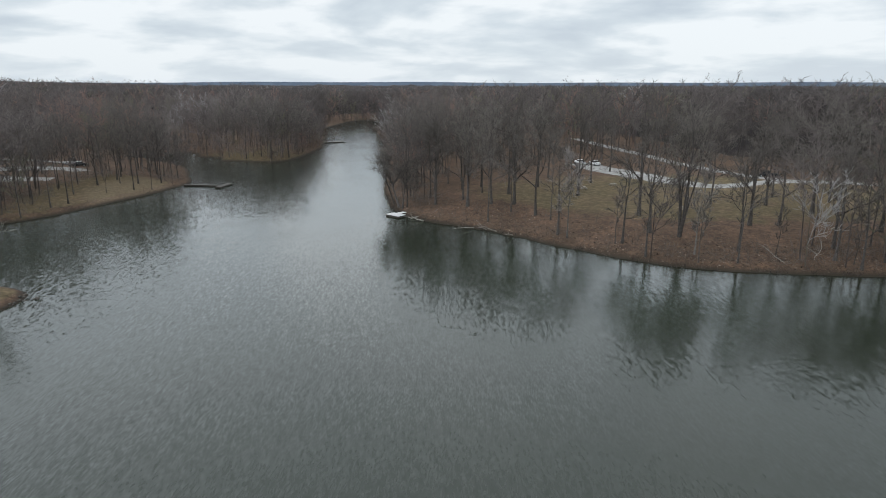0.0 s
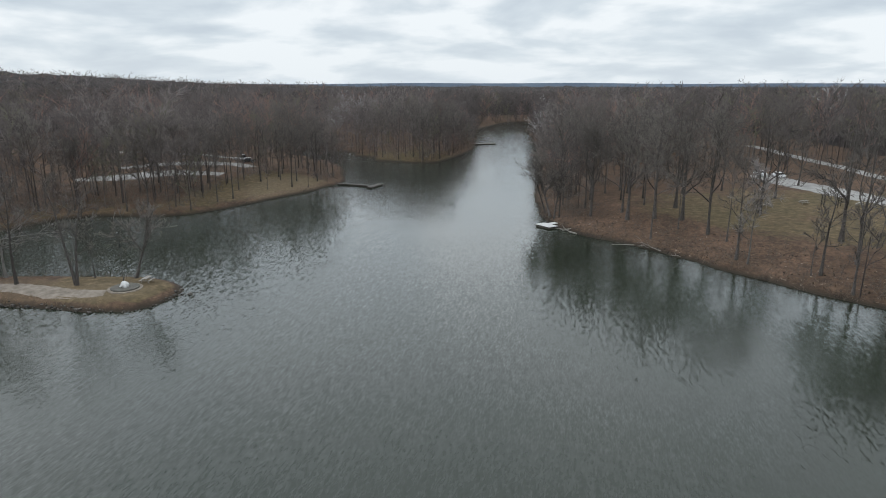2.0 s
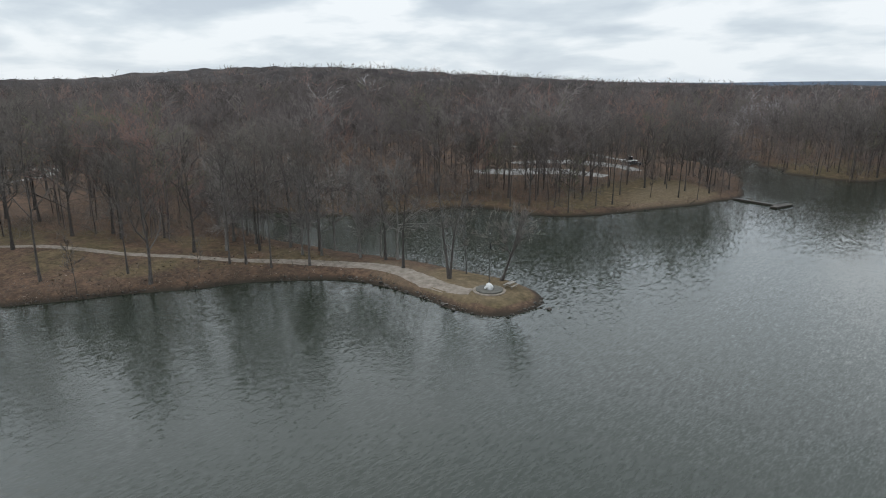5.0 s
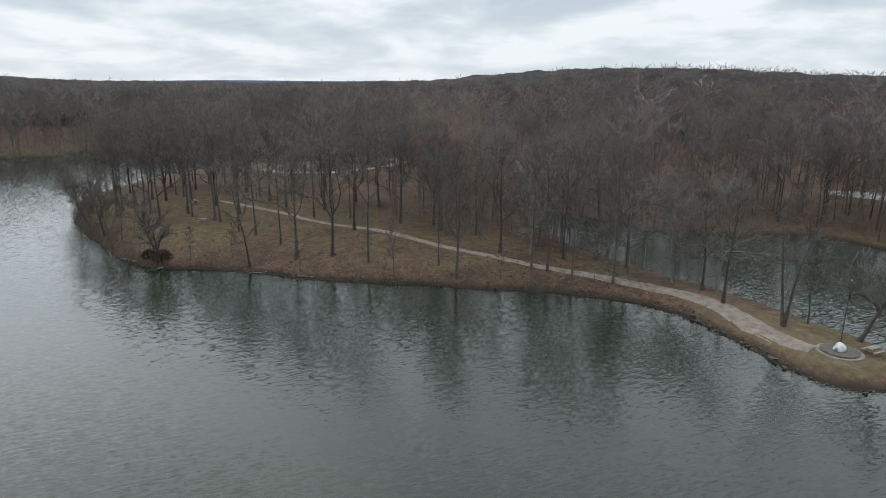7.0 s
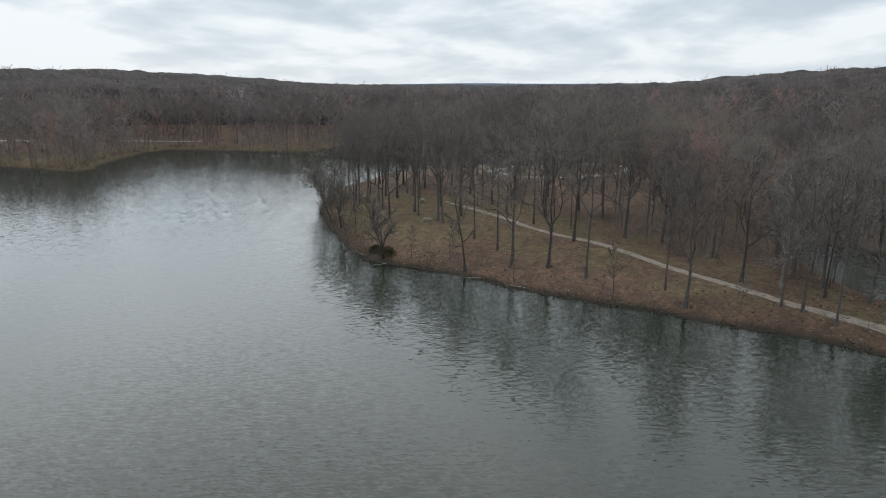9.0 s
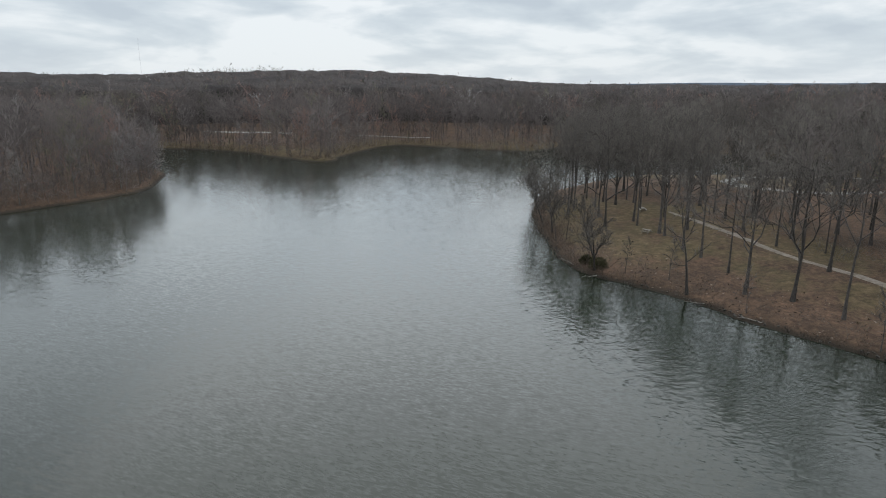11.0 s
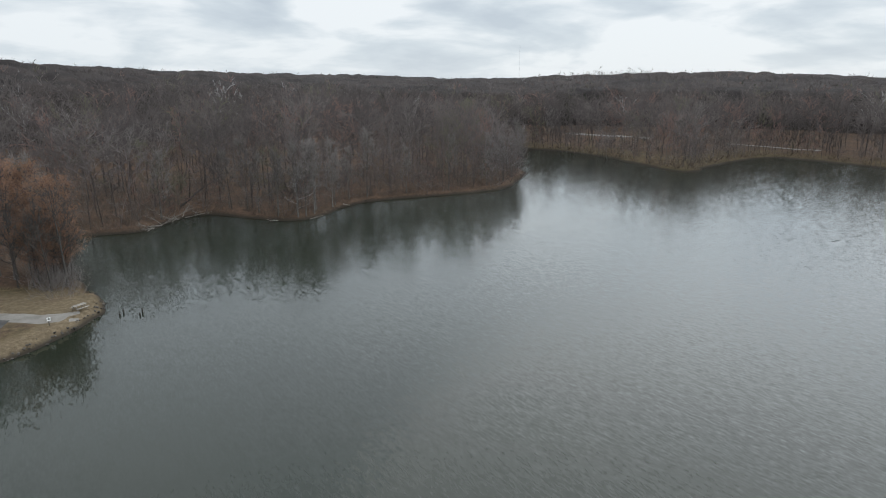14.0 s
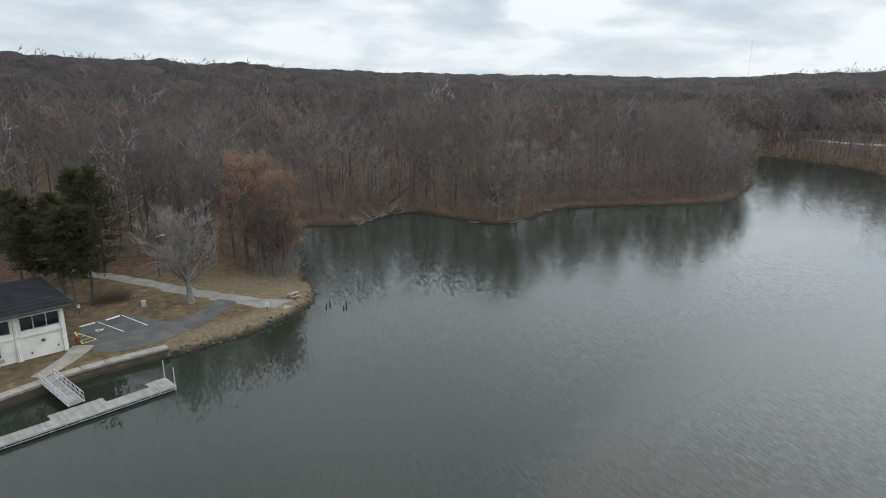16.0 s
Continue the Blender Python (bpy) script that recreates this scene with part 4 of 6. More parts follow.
def grow(seed, height, girth, low, spread, limbs=15, stems=1, lean=0.0, twigs=2300, twig=1.25, rise=1.0, sweep=0.25, sides=6, width=0.066, majors=0, crook=0.05):
    """Trunk-and-limb mesh, and the points and ways of its twigs."""
    r = np.random.default_rng(seed)
    g = Growth()
    pb, pw, pl, sb, sw, sl = [], [], [], [], [], []
    for st in range(stems):
        la = r.uniform(0, 6.28) if stems > 1 else 0.0
        ln_ = lean if stems == 1 else r.uniform(0.03, 0.11 if stems == 2 else 0.26)
        hh = height * (1 if st == 0 else r.uniform(0.8, 0.97))
        us = np.linspace(0, 1, 9)
        wob = np.cumsum(r.normal(0, 0.012 * hh, (9, 2)), 0) * us[:, None]
        axis = np.column_stack([math.cos(la) * ln_ * hh * us ** 0.9 + wob[:, 0], math.sin(la) * ln_ * hh * us ** 0.9 + wob[:, 1], hh * us - 0.15])
        rad = girth * (1 - 0.88 * us ** 0.85) * np.where(us < 0.01, 1.5, 1.0) * (1 if stems == 1 else 0.72)
        g.tube(axis, rad, sides)
        for i in range(limbs):
            u = low + (0.96 - low) * ((i + r.uniform(0, 1)) / limbs) ** 0.9
            b0 = np.array([np.interp(u, us, axis[:, q]) for q in range(3)])
            az = 2.4 * i + r.uniform(-0.5, 0.5)
            el = np.interp(u, [low, 1], [0.45, 1.15]) * rise + r.normal(0, 0.12)
            ln = spread * hh * np.interp((u - low) / (1 - low), [0, 0.25, 0.6, 1], [0.85, 1.1, 0.9, 0.55]) * r.uniform(0.75, 1.2)
            major = i < majors
            if major:
                # heavy limbs that fork off low and make the crown wide
                u = low + 0.14 * (i + r.uniform(0, 1)) / majors
                b0 = np.array([np.interp(u, us, axis[:, q]) for q in range(3)])
                el, ln = r.uniform(0.6, 1.0) * rise / 0.75, hh * r.uniform(0.46, 0.6)
            out = np.array([math.cos(az) * math.cos(el), math.sin(az) * math.cos(el), math.sin(el)])
            limb = crooked(r, b0, out, ln, 5, crook * 2.2, sweep * 0.4)
            ts = np.linspace(0, 1, 6)
            lr = max(0.035, np.interp(u, us, rad) * (0.72 if major else 0.5))
            g.tube(limb, np.interp(ts, [0, 1], [lr * 1.1, 0.03]), 4 if lr > 0.08 else 3)
            n_br = 11 if major else 6
            for j in range(n_br):
                t = 0.22 + 0.76 * (j + r.uniform(0, 1)) / n_br
                b1 = np.array([np.interp(t, ts, limb[:, q]) for q in range(3)])
                k0 = min(int(t * 5), 4)
                w = aside(r, unit(limb[k0 + 1] - limb[k0]), r.uniform(0.4, 1.0))
                l2 = ln * r.uniform(0.28, 0.5) * (0.75 if major else 1)
                br = crooked(r, b1, w, l2, 2, 0.14, 0.14)
                g.tube(br, np.interp([0, 0.5, 1], [0, 1], [max(0.045, lr * 0.45), 0.02]), 3)
                # sprays that leave the branch, and the twigs on them
                for q in range(4):
                    f = r.uniform(0.25, 1.0)
                    b2 = br[0] + (br[1] - br[0]) * f * 2 if f < 0.5 else br[1] + (br[2] - br[1]) * (f * 2 - 1)
                    w2 = unit(aside(r, unit(br[2] - br[0]), r.uniform(0.25, 0.95)) + np.array([0, 0, 0.15]))
                    l3 = l2 * r.uniform(0.35, 0.6)
                    sb.append(b2), sw.append(w2), sl.append(l3)
                    m = max(1, int(twigs / stems / limbs / 24))
                    pb.append(b2 + w2 * (l3 * r.uniform(0.15, 1.0, m))[:, None])
                    pw.append(unit(w2 * 0.9 + r.normal(0, 0.5, (m, 3)) + (0, 0, 0.2)))
                    pl.append(r.uniform(0.4, 1.2, m) * twig)
    pb, pw, pl = np.concatenate(pb), np.concatenate(pw), np.concatenate(pl)
    me = bpy.data.meshes.new("trunk")
    me.from_pydata([tuple(v) for v in g.v], [], g.f)
    me.polygons.foreach_set("use_smooth", np.full(len(g.f), True))
    tw = slivers(pb, pw, pl, width * r.uniform(0.6, 1.3, len(pl)), r)
    tw = np.concatenate([tw, slivers(np.array(sb), np.array(sw), np.array(sl) * 1.1, np.full(len(sl), width * 1.6), r)])
    crown = mesh_from("crown", tw, np.arange(len(tw)).reshape(-1, 3))
    return me, crown, (pb, pw, pl, r)


def heading(dx, dy):
    return math.degrees(math.atan2(dy, dx))


KINDS = {}


def tree_kind(key, name, trunk_mat, crown_mat, **how):
    trunk, crown, _ = grow(**how)
    trunk.materials.append(trunk_mat), crown.materials.append(crown_mat)
    KINDS[key] = (name, trunk, crown)


tree_kind("oak_a", "bare_tree", m_bark, m_twig, seed=1, height=21, girth=0.33, low=0.2, spread=0.33, limbs=13, majors=4, twigs=1408, crook=0.11, width=0.062, rise=0.75, sweep=0.2)
tree_kind("oak_b", "bare_tree", m_bark, m_twig, seed=2, height=22, girth=0.27, low=0.3, spread=0.28, limbs=12, majors=3, twigs=1280, crook=0.11, width=0.062, rise=0.78, sweep=0.25)
tree_kind("oak_c", "bare_tree", m_bark, m_twig, seed=3, height=20, girth=0.26, low=0.26, spread=0.3, limbs=12, majors=3, twigs=1280, crook=0.11, width=0.062, rise=0.75, sweep=0.25)
tree_kind("tall_a", "bare_tree", m_bark, m_twig, seed=4, height=22.5, girth=0.21, low=0.4, spread=0.26, limbs=12, twigs=1088, majors=2, crook=0.11, width=0.062, rise=0.8, sweep=0.3)
tree_kind("tall_b", "bare_tree", m_bark, m_twig, seed=5, height=21, girth=0.18, low=0.36, spread=0.25, limbs=11, twigs=1024, majors=2, crook=0.11, width=0.062, rise=0.8, sweep=0.3)
tree_kind("multi", "bare_tree", m_bark, m_twig, seed=6, height=21, girth=0.36, low=0.3, spread=0.22, limbs=9, stems=4, twigs=4200)
tree_kind("twin", "bare_tree", m_bark, m_twig, seed=7, height=17, girth=0.34, low=0.34, spread=0.24, limbs=9, stems=2, twigs=500, crook=0.13, rise=0.55, width=0.05)
tree_kind("thin", "young_tree", m_bark, m_twig, seed=8, height=11, girth=0.11, low=0.3, spread=0.2, limbs=9, twigs=420, twig=0.8, sides=5)
tree_kind("birch", "pale_tree", m_pale_bark, m_pale_twig, seed=9, height=17, girth=0.15, low=0.24, spread=0.2, limbs=12, twigs=1500)
tree_kind("sycamore", "pale_tree", m_pale_bark, m_pale_twig, seed=12, height=15, girth=0.22, low=0.26, spread=0.34, limbs=12, twigs=800, majors=3, crook=0.11, rise=0.65, sweep=0.1)
tree_kind("lean", "leaning_tree", m_bark, m_twig, seed=10, height=11, girth=0.26, low=0.3, spread=0.36, limbs=13, lean=0.35, twigs=1500, twig=0.8, rise=0.6, majors=3, crook=0.09)
tree_kind("snag", "sparse_tree", m_bark, m_twig, seed=11, height=18, girth=0.27, low=0.25, spread=0.2, limbs=12, twigs=420, rise=0.6)

tree_no = np.random.default_rng(99)


def plant(key, x, y, label, size=1.0, turn=None, group="", category="tree", tilt=0.0):
    name, trunk, crown = KINDS[key]
    # a foot that would stand in the water moves up the bank
    for _ in range(6):
        if category != "tree" or inland(x, y) > 1.0:
            break
        gx_, gy_ = float(inland(x + 1, y) - inland(x - 1, y)), float(inland(x, y + 1) - inland(x, y - 1))
        x, y = x + gx_ * 0.35, y + gy_ * 0.35
    root = new(name)
    root.empty_display_size = 0.5
    z = float(ground_z(x, y))
    root.location = (x, y, z - 0.05)
    root.rotation_euler = (0, radians(tilt), tree_no.uniform(0, 6.28) if turn is None else radians(turn))
    root.scale = (size, size, size * tree_no.uniform(0.94, 1.06))
    for nm, me in (("trunk", trunk), ("crown", crown)):
        o = new(nm, me)
        o.parent = root
    return tagged(root, label, category, group)


def plant_all(keys, feet, label, group, sizes=(0.85, 1.1)):
    for x, y in feet:
        plant(keys[int(tree_no.integers(len(keys)))], x, y, label, tree_no.uniform(*sizes), group=group)


def thinned(pts, gap, taken):
    """Points that keep a gap from each other and from those taken."""
    keep = [tuple(p) for p in taken]
    first = len(keep)
    for p in pts:
        if all((p[0] - q[0]) ** 2 + (p[1] - q[1]) ** 2 > gap * gap for q in keep):
            keep.append(tuple(p))
    return keep[first:]


# east bank: trees on the leafy slope and in the picnic ground
EAST_BIG = [(20.2, 133.9), (16.5, 143.0), (39.8, 116.8), (60.1, 119.3), (65.9, 119.4), (83.1, 115.2), (5.7, 144.4), (11.3, 144.5), (16.3, 153.8), (32.9, 150.7), (41.1, 128.4), (77.6, 128.7), (69.3, 107.0)]
EAST_THIN = [(22.6, 119.6), (24.0, 117.6), (33.4, 112.6), (32.0, 112.4), (33.9, 102.9), (67.9, 93.5), (43.8, 104.8), (41.8, 97.2), (52, 106), (57, 103)]
plant_all(["oak_a", "oak_a", "oak_c"], EAST_BIG, "tall bare tree in the east picnic ground", "east bank trees", (1.0, 1.15))
plant("multi", 44.3, 113.6, "wide bare tree with several stems on the leafy bank", 1.05, group="east bank trees")
plant_all(["thin", "birch", "snag"], EAST_THIN, "slender bare tree on the leafy bank slope", "east bank trees", (0.8, 1.05))
cand = scatter(-16, 110, 94, 200, 6.0, 61)
sc = inland(cand[:, 0], cand[:, 1])
bank = cand[(sc > 1.5) & (sc < 14) & (cand[:, 0] < 90) & (cand[:, 1] < 158)]
more = thinned(bank, 4.6, EAST_BIG + EAST_THIN)
plant_all(["thin", "thin", "tall_b", "snag", "oak_c"], more[::2], "bare tree near the water on the leafy bank", "east bank trees", (0.65, 1.0))
west_side = cand[(sc > 2) & (cand[:, 0] < 12) & (cand[:, 1] > 140)]
plant_all(["oak_b", "tall_a", "tall_b", "oak_c"], thinned(west_side, 5.0, EAST_BIG), "bare tree in the wood beside the channel", "east bank trees", (0.85, 1.0))
lawn = [(52, 131), (25, 163), (40, 168), (60, 138), (88, 140), (97, 125), (30, 178), (20, 172), (104, 112), (95, 108), (50, 187), (78, 146), (66, 101), (74, 100), (88, 104), (80, 108), (93, 98), (100, 101), (108, 99), (90, 118), (72, 137), (110, 120), (118, 108), (122, 98)]
plant_all(["oak_a", "oak_c", "oak_b"], lawn, "bare tree on the picnic lawn", "east bank trees", (0.85, 1.0))
plant("lean", -11.5, 150, "bare tree leaning over the channel", 1.15, 150, "east bank trees")
plant("lean", -13.5, 154, "bare tree leaning over the channel", 1.0, 170, "east bank trees")
plant("lean", -12.5, 147.5, "dead tree leaning far over the water", 0.9, 185, "east bank trees", tilt=-25)

# peninsula
PEN = [(-152.7, -5.1), (-155.4, 0.9), (-149.4, 6.2), (-147.5, 7.5), (-138.4, 11.9), (-135.1, 15.2), (-128.4, 19.9), (-119.4, 22.6), (-133.1, 33.7), (-114.4, 34.3), (-135.6, 43.2), (-109.6, 45.2), (-103.5, 46.6), (-113.9, 57.1), (-104.5, 59.3), (-102.5, 61.2), (-98.5, 63.6), (-118.5, 28.6), (-176.5, -19.2), (-185.8, -17.7), (-146.7, 26.5), (-122.1, 22.8), (-137.7, 43.6), (-95.3, 68.8), (-102.4, 75.0), (-159.4, -0.6), (-163, -9), (-168, -16), (-172, -12), (-180, -12), (-187, -22)]
plant_all(["oak_b", "tall_a", "tall_b", "oak_c"], PEN, "tall bare tree on the grassy peninsula", "peninsula trees", (0.85, 1.02))
cand = scatter(-206, -92, -30, 80, 6.4, 63)
sc = inland(cand[:, 0], cand[:, 1])
dp = path_side(cand[:, 0], cand[:, 1])
fill = cand[(sc > 2) & (dp > 3.0) & ((dp < 13) | ((cand[:, 0] < -148) & ((dp < 18) | (cand[:, 1] < 2)))) & ((cand[:, 1] > 0.86 * (cand[:, 0] + 192) - 8) | (cand[:, 0] < -150))]
more = thinned(fill, 5.0, PEN)
plant_all(["oak_b", "tall_a", "tall_b", "oak_c", "oak_a"], more, "bare tree beside the peninsula path", "peninsula trees", (0.8, 1.0))
head = cand[(sc > 0.5) & (sc < 5) & (cand[:, 1] < 0)]
plant_all(["thin", "lean", "snag"], thinned(head, 4.5, PEN), "bare waterside tree on the peninsula's head", "peninsula trees", (0.75, 1.0))
cand = scatter(-128, -100, -2, 72, 5.0, 64)
sc = inland(cand[:, 0], cand[:, 1])
plant_all(["thin"], thinned(cand[(sc > 1) & (sc < 7)], 6.0, PEN), "thin young tree on the brown waterside slope", "peninsula trees", (0.45, 0.85))
# the open grove behind the peninsula's head, round the loop of road
LOOP = [(-212, 20), (-226, 14), (-244, 19), (-256, 34), (-254, 52), (-236, 60), (-216, 50), (-207, 34), (-212, 20)]
loop_line = spline(LOOP, 2.0)
cand = scatter(-268, -160, -26, 62, 8.2, 67)
sc = inland(cand[:, 0], cand[:, 1])
dl = seg_dist(cand[:, 0], cand[:, 1], loop_line, False)[0]
dp = path_side(cand[:, 0], cand[:, 1])
inside = spot(cand[:, 0], cand[:, 1], -212, 16, 58, 40, 30, 0.02) > 0
plant_all(["oak_b", "tall_a", "tall_b", "oak_c"], thinned(cand[inside & (sc > 2) & (dl > 4.5) & (dp > 14)], 7.0, PEN), "tall bare tree in the open grove", "grove trees", (0.85, 1.02))


def outward(x, y):
    """The way to the nearest water, in degrees."""
    return heading(float(inland(x - 1, y) - inland(x + 1, y)), float(inland(x, y - 1) - inland(x, y + 1)))


edge_pts = spline(PENINSULA[16:], 3.4)
for x, y in edge_pts:
    x, y = x + tree_no.normal(0, 1.2), y + tree_no.normal(0, 1.2)
    if inland(x, y) < 0.6 or inland(x, y) > 5:
        continue
    plant(("lean", "thin", "lean", "snag")[int(tree_no.integers(4))], x, y, "bare waterside tree leaning out over the lake", tree_no.uniform(0.6, 1.0), outward(x, y) + tree_no.normal(0, 25), "peninsula trees", tilt=tree_no.uniform(0, 12))
plant("twin", -74.5, 80.6, "bare twin-stemmed tree on the narrow spit", 0.98, 20, "spit trees")
plant("thin", -74.9, 84.6, "bare tree at the edge of the spit", 1.0, 80, "spit trees")
plant("lean", -69.0, 86.2, "bare tree leaning over the water at the spit", 0.95, 10, "spit trees")
plant("snag", -83.4, 78.8, "sparse bare tree beside the spit path", 0.85, 120, "spit trees")
plant("snag", -89.4, 79.8, "sparse bare tree on the narrow spit", 0.85, 220, "spit trees")
for x, y in ((-93.5, 77.5), (-88.5, 81.6), (-91.5, 80.5), (-105.5, 74.6), (-98.5, 73.0), (-100.8, 70.6), (-101.8, 77.6), (-108, 72.2), (-114, 68.5), (-112, 62), (-118, 66), (-122, 70.5), (-128, 69), (-117, 71.5), (-96, 79), (-110, 76), (-134, 70)):
    plant("sycamore", x, y, "pale bare tree beside the lagoon", tree_no.uniform(0.8, 1.08), group="spit trees")

# west bank by the small car park
cand = scatter(-132, -78, 126, 216, 5.4, 65)
sc = inland(cand[:, 0], cand[:, 1])
lot = np.hypot((cand[:, 0] + 128) / 24, (cand[:, 1] - 190) / 26)
plant_all(["tall_a", "tall_b", "thin", "oak_c"], thinned(cand[(sc > 1.5) & (lot > 1) & (tree_no.uniform(size=len(cand)) < 0.75)], 4.2, []), "slender bare tree on the mown west bank", "west bank trees", (0.7, 0.92))

# the north headland's open edge
cand = scatter(-100, -58, 242, 300, 6.0, 66)
sc = inland(cand[:, 0], cand[:, 1])
plant_all(["tall_a", "tall_b"], thinned(cand[(sc > 1.5) & (sc < 10)], 5.0, []), "bare tree on the grassy north headland", "headland trees", (0.75, 0.95))

# pale trees along the south shore
PALE = [(-74.8, -124.6), (-77.1, -125), (-79.5, -127), (-86.5, -133), (-88, -135), (-70.9, -128), (-72, -131), (-81, -130), (-68, -134), (-94, -140), (-66.5, -139), (-100, -141.5), (-112, -141), (-126, -140.5), (-140, -141), (-150, -146), (-158, -152), (-166, -160), (-173, -170), (-63, -143), (-47, -137)]
for x, y in PALE:
    plant("birch", x, y, "pale-barked bare tree on the south shore", tree_no.uniform(0.75, 1.05), group="south shore trees")

# ---- shapes for built things ----
def box(bm, c, size, turn=0.0, bevel=0.0, tilt=None):
    """A block about c, with softened edges."""
    m = Matrix.Translation(c) @ Matrix.Rotation(radians(turn), 4, "Z")
    if tilt is not None:
        m = m @ tilt
    got = bmesh.ops.create_cube(bm, size=1.0, matrix=m @ Matrix.Diagonal((*size, 1)))
    if bevel:
        es = {e for v in got["verts"] for e in v.link_edges}
        bmesh.ops.bevel(bm, geom=list(es), offset=bevel, segments=1, affect="EDGES")
    return bm


def rod(bm, a, b_, r0, r1=None, sides=8):
    """A round bar between two points."""
    a, b_ = Vector(a), Vector(b_)
    d = b_ - a
    m = Matrix.Translation((a + b_) / 2) @ d.to_track_quat("Z", "Y").to_matrix().to_4x4()
    bmesh.ops.create_cone(bm, cap_ends=True, segments=sides, radius1=r0, radius2=r0 if r1 is None else r1, depth=d.length, matrix=m)
    return bm


def B():
    return bmesh.new()


def thing(name, x, y, z, turn, label, category, group=""):
    o = new(name)
    o.empty_display_size = 0.5
    o.matrix_basis = pose(x, y, z, 0, 0, turn)
    return tagged(o, label, category, group)


def patch(name, pts, mat, lift, label, category):
    """A flat surface of any outline that lies on the ground."""
    bm = B()
    vs = [bm.verts.new((x, y, float(ground_z(x, y)) + lift)) for x, y in pts]
    f = bm.faces.new(vs)
    if f.normal.z < 0:
        f.normal_flip()
    bm.normal_update()
    if bm.faces[:][0].normal.z < 0:
        bmesh.ops.reverse_faces(bm, faces=bm.faces[:])
    bmesh.ops.triangulate(bm, faces=bm.faces[:])
    me = bpy.data.meshes.new(name)
    bm.to_mesh(me)
    bm.free()
    me.materials.append(mat)
    return tagged(new(name, me), label, category, kind="structure")


# ---- boathouse on the south shore ----
house = thing("boathouse", -3.2, -63.5, 1.15, heading(0.839, 0.544), "white two-storey block boathouse with a dark low-pitched roof", "building")
LEN, DEEP, HIGH, MIDH = 24.0, 12.5, 5.55, 2.75
# x runs along the lake front, y goes back to the lake, so the house lies at y below 0
BAYS = [0.0, 4.8, 9.6, 14.4, 19.2, 24.0]
WIN_UP = (3.45, 5.05)
WIN_LOW = (0.9, 2.25)


def wall_run(bm, x0, x1, holes, z0, z1, y0, y1):
    """A stretch of front wall with openings that go through it. holes: (x0, x1, z0, z1), side by side."""
    x = x0
    for a, b_, c, d in holes:
        box(bm, ((x + a) / 2, (y0 + y1) / 2, (z0 + z1) / 2), (a - x, y1 - y0, z1 - z0))
        box(bm, ((a + b_) / 2, (y0 + y1) / 2, (z0 + c) / 2), (b_ - a, y1 - y0, c - z0))
        box(bm, ((a + b_) / 2, (y0 + y1) / 2, (d + z1) / 2), (b_ - a, y1 - y0, z1 - d))
        x = b_
    box(bm, ((x + x1) / 2, (y0 + y1) / 2, (z0 + z1) / 2), (x1 - x, y1 - y0, z1 - z0))


bm = B()
wall_run(bm, 0.3, LEN - 0.3, [(a + 0.45, a + 4.35, *WIN_UP) for a in BAYS[:-1]], MIDH, HIGH, -0.3, 0.0)
part("upper_front_wall", bm, m_white, house)
bm = B()
wall_run(bm, 0.3, LEN - 0.3, [(a + 1.6, a + 3.4, *WIN_LOW) for a in BAYS[1:-1]], 0.0, MIDH, -0.36, -0.06)
part("lower_front_wall", bm, m_white, house)
for nm, c, sz in (("side_wall", (0.15, -DEEP / 2, HIGH / 2), (0.3, DEEP, HIGH)), ("side_wall", (LEN - 0.15, -DEEP / 2, HIGH / 2), (0.3, DEEP, HIGH)), ("back_wall", (LEN / 2, -DEEP + 0.15, HIGH / 2), (LEN - 0.6, 0.3, HIGH)), ("floor_slab", (LEN / 2, -DEEP / 2, MIDH), (LEN - 0.7, DEEP - 0.8, 0.2))):
    part(nm, box(B(), c, sz, bevel=0.01), m_white, house)
for a in BAYS:
    part("pilaster", box(B(), (min(max(a, 0.22), LEN - 0.22), 0.08, HIGH / 2), (0.44, 0.24, HIGH), bevel=0.02), m_white, house)
for a in BAYS[:-1]:
    part("ledge", box(B(), (a + 2.4, 0.03, MIDH + 0.1), (4.3, 0.16, 0.22), bevel=0.02), m_white, house)


def window(parent, x0, x1, z0, z1, y, panes, name="window"):
    w = part(name, box(B(), ((x0 + x1) / 2, y, z0 - 0.04), (x1 - x0 + 0.1, 0.22, 0.08), bevel=0.01), m_white_trim, parent)
    bm = B()
    for x in (x0 + 0.04, x1 - 0.04):
        box(bm, (x, y, (z0 + z1) / 2), (0.08, 0.12, z1 - z0))
    for z in (z0 + 0.035, z1 - 0.035):
        box(bm, ((x0 + x1) / 2, y, z), (x1 - x0, 0.115, 0.07))
    for k in range(1, panes):
        box(bm, (x0 + (x1 - x0) * k / panes, y, (z0 + z1) / 2), (0.09, 0.11, z1 - z0))
    part("window_frame", bm, m_metal, w, "grey metal frame")
    for k in range(panes):
        a, b_ = x0 + (x1 - x0) * k / panes + 0.06, x0 + (x1 - x0) * (k + 1) / panes - 0.06
        part("pane", box(B(), ((a + b_) / 2, y - 0.02, (z0 + z1) / 2), (b_ - a, 0.02, z1 - z0 - 0.1)), m_glass, w, "dark reflecting glass")


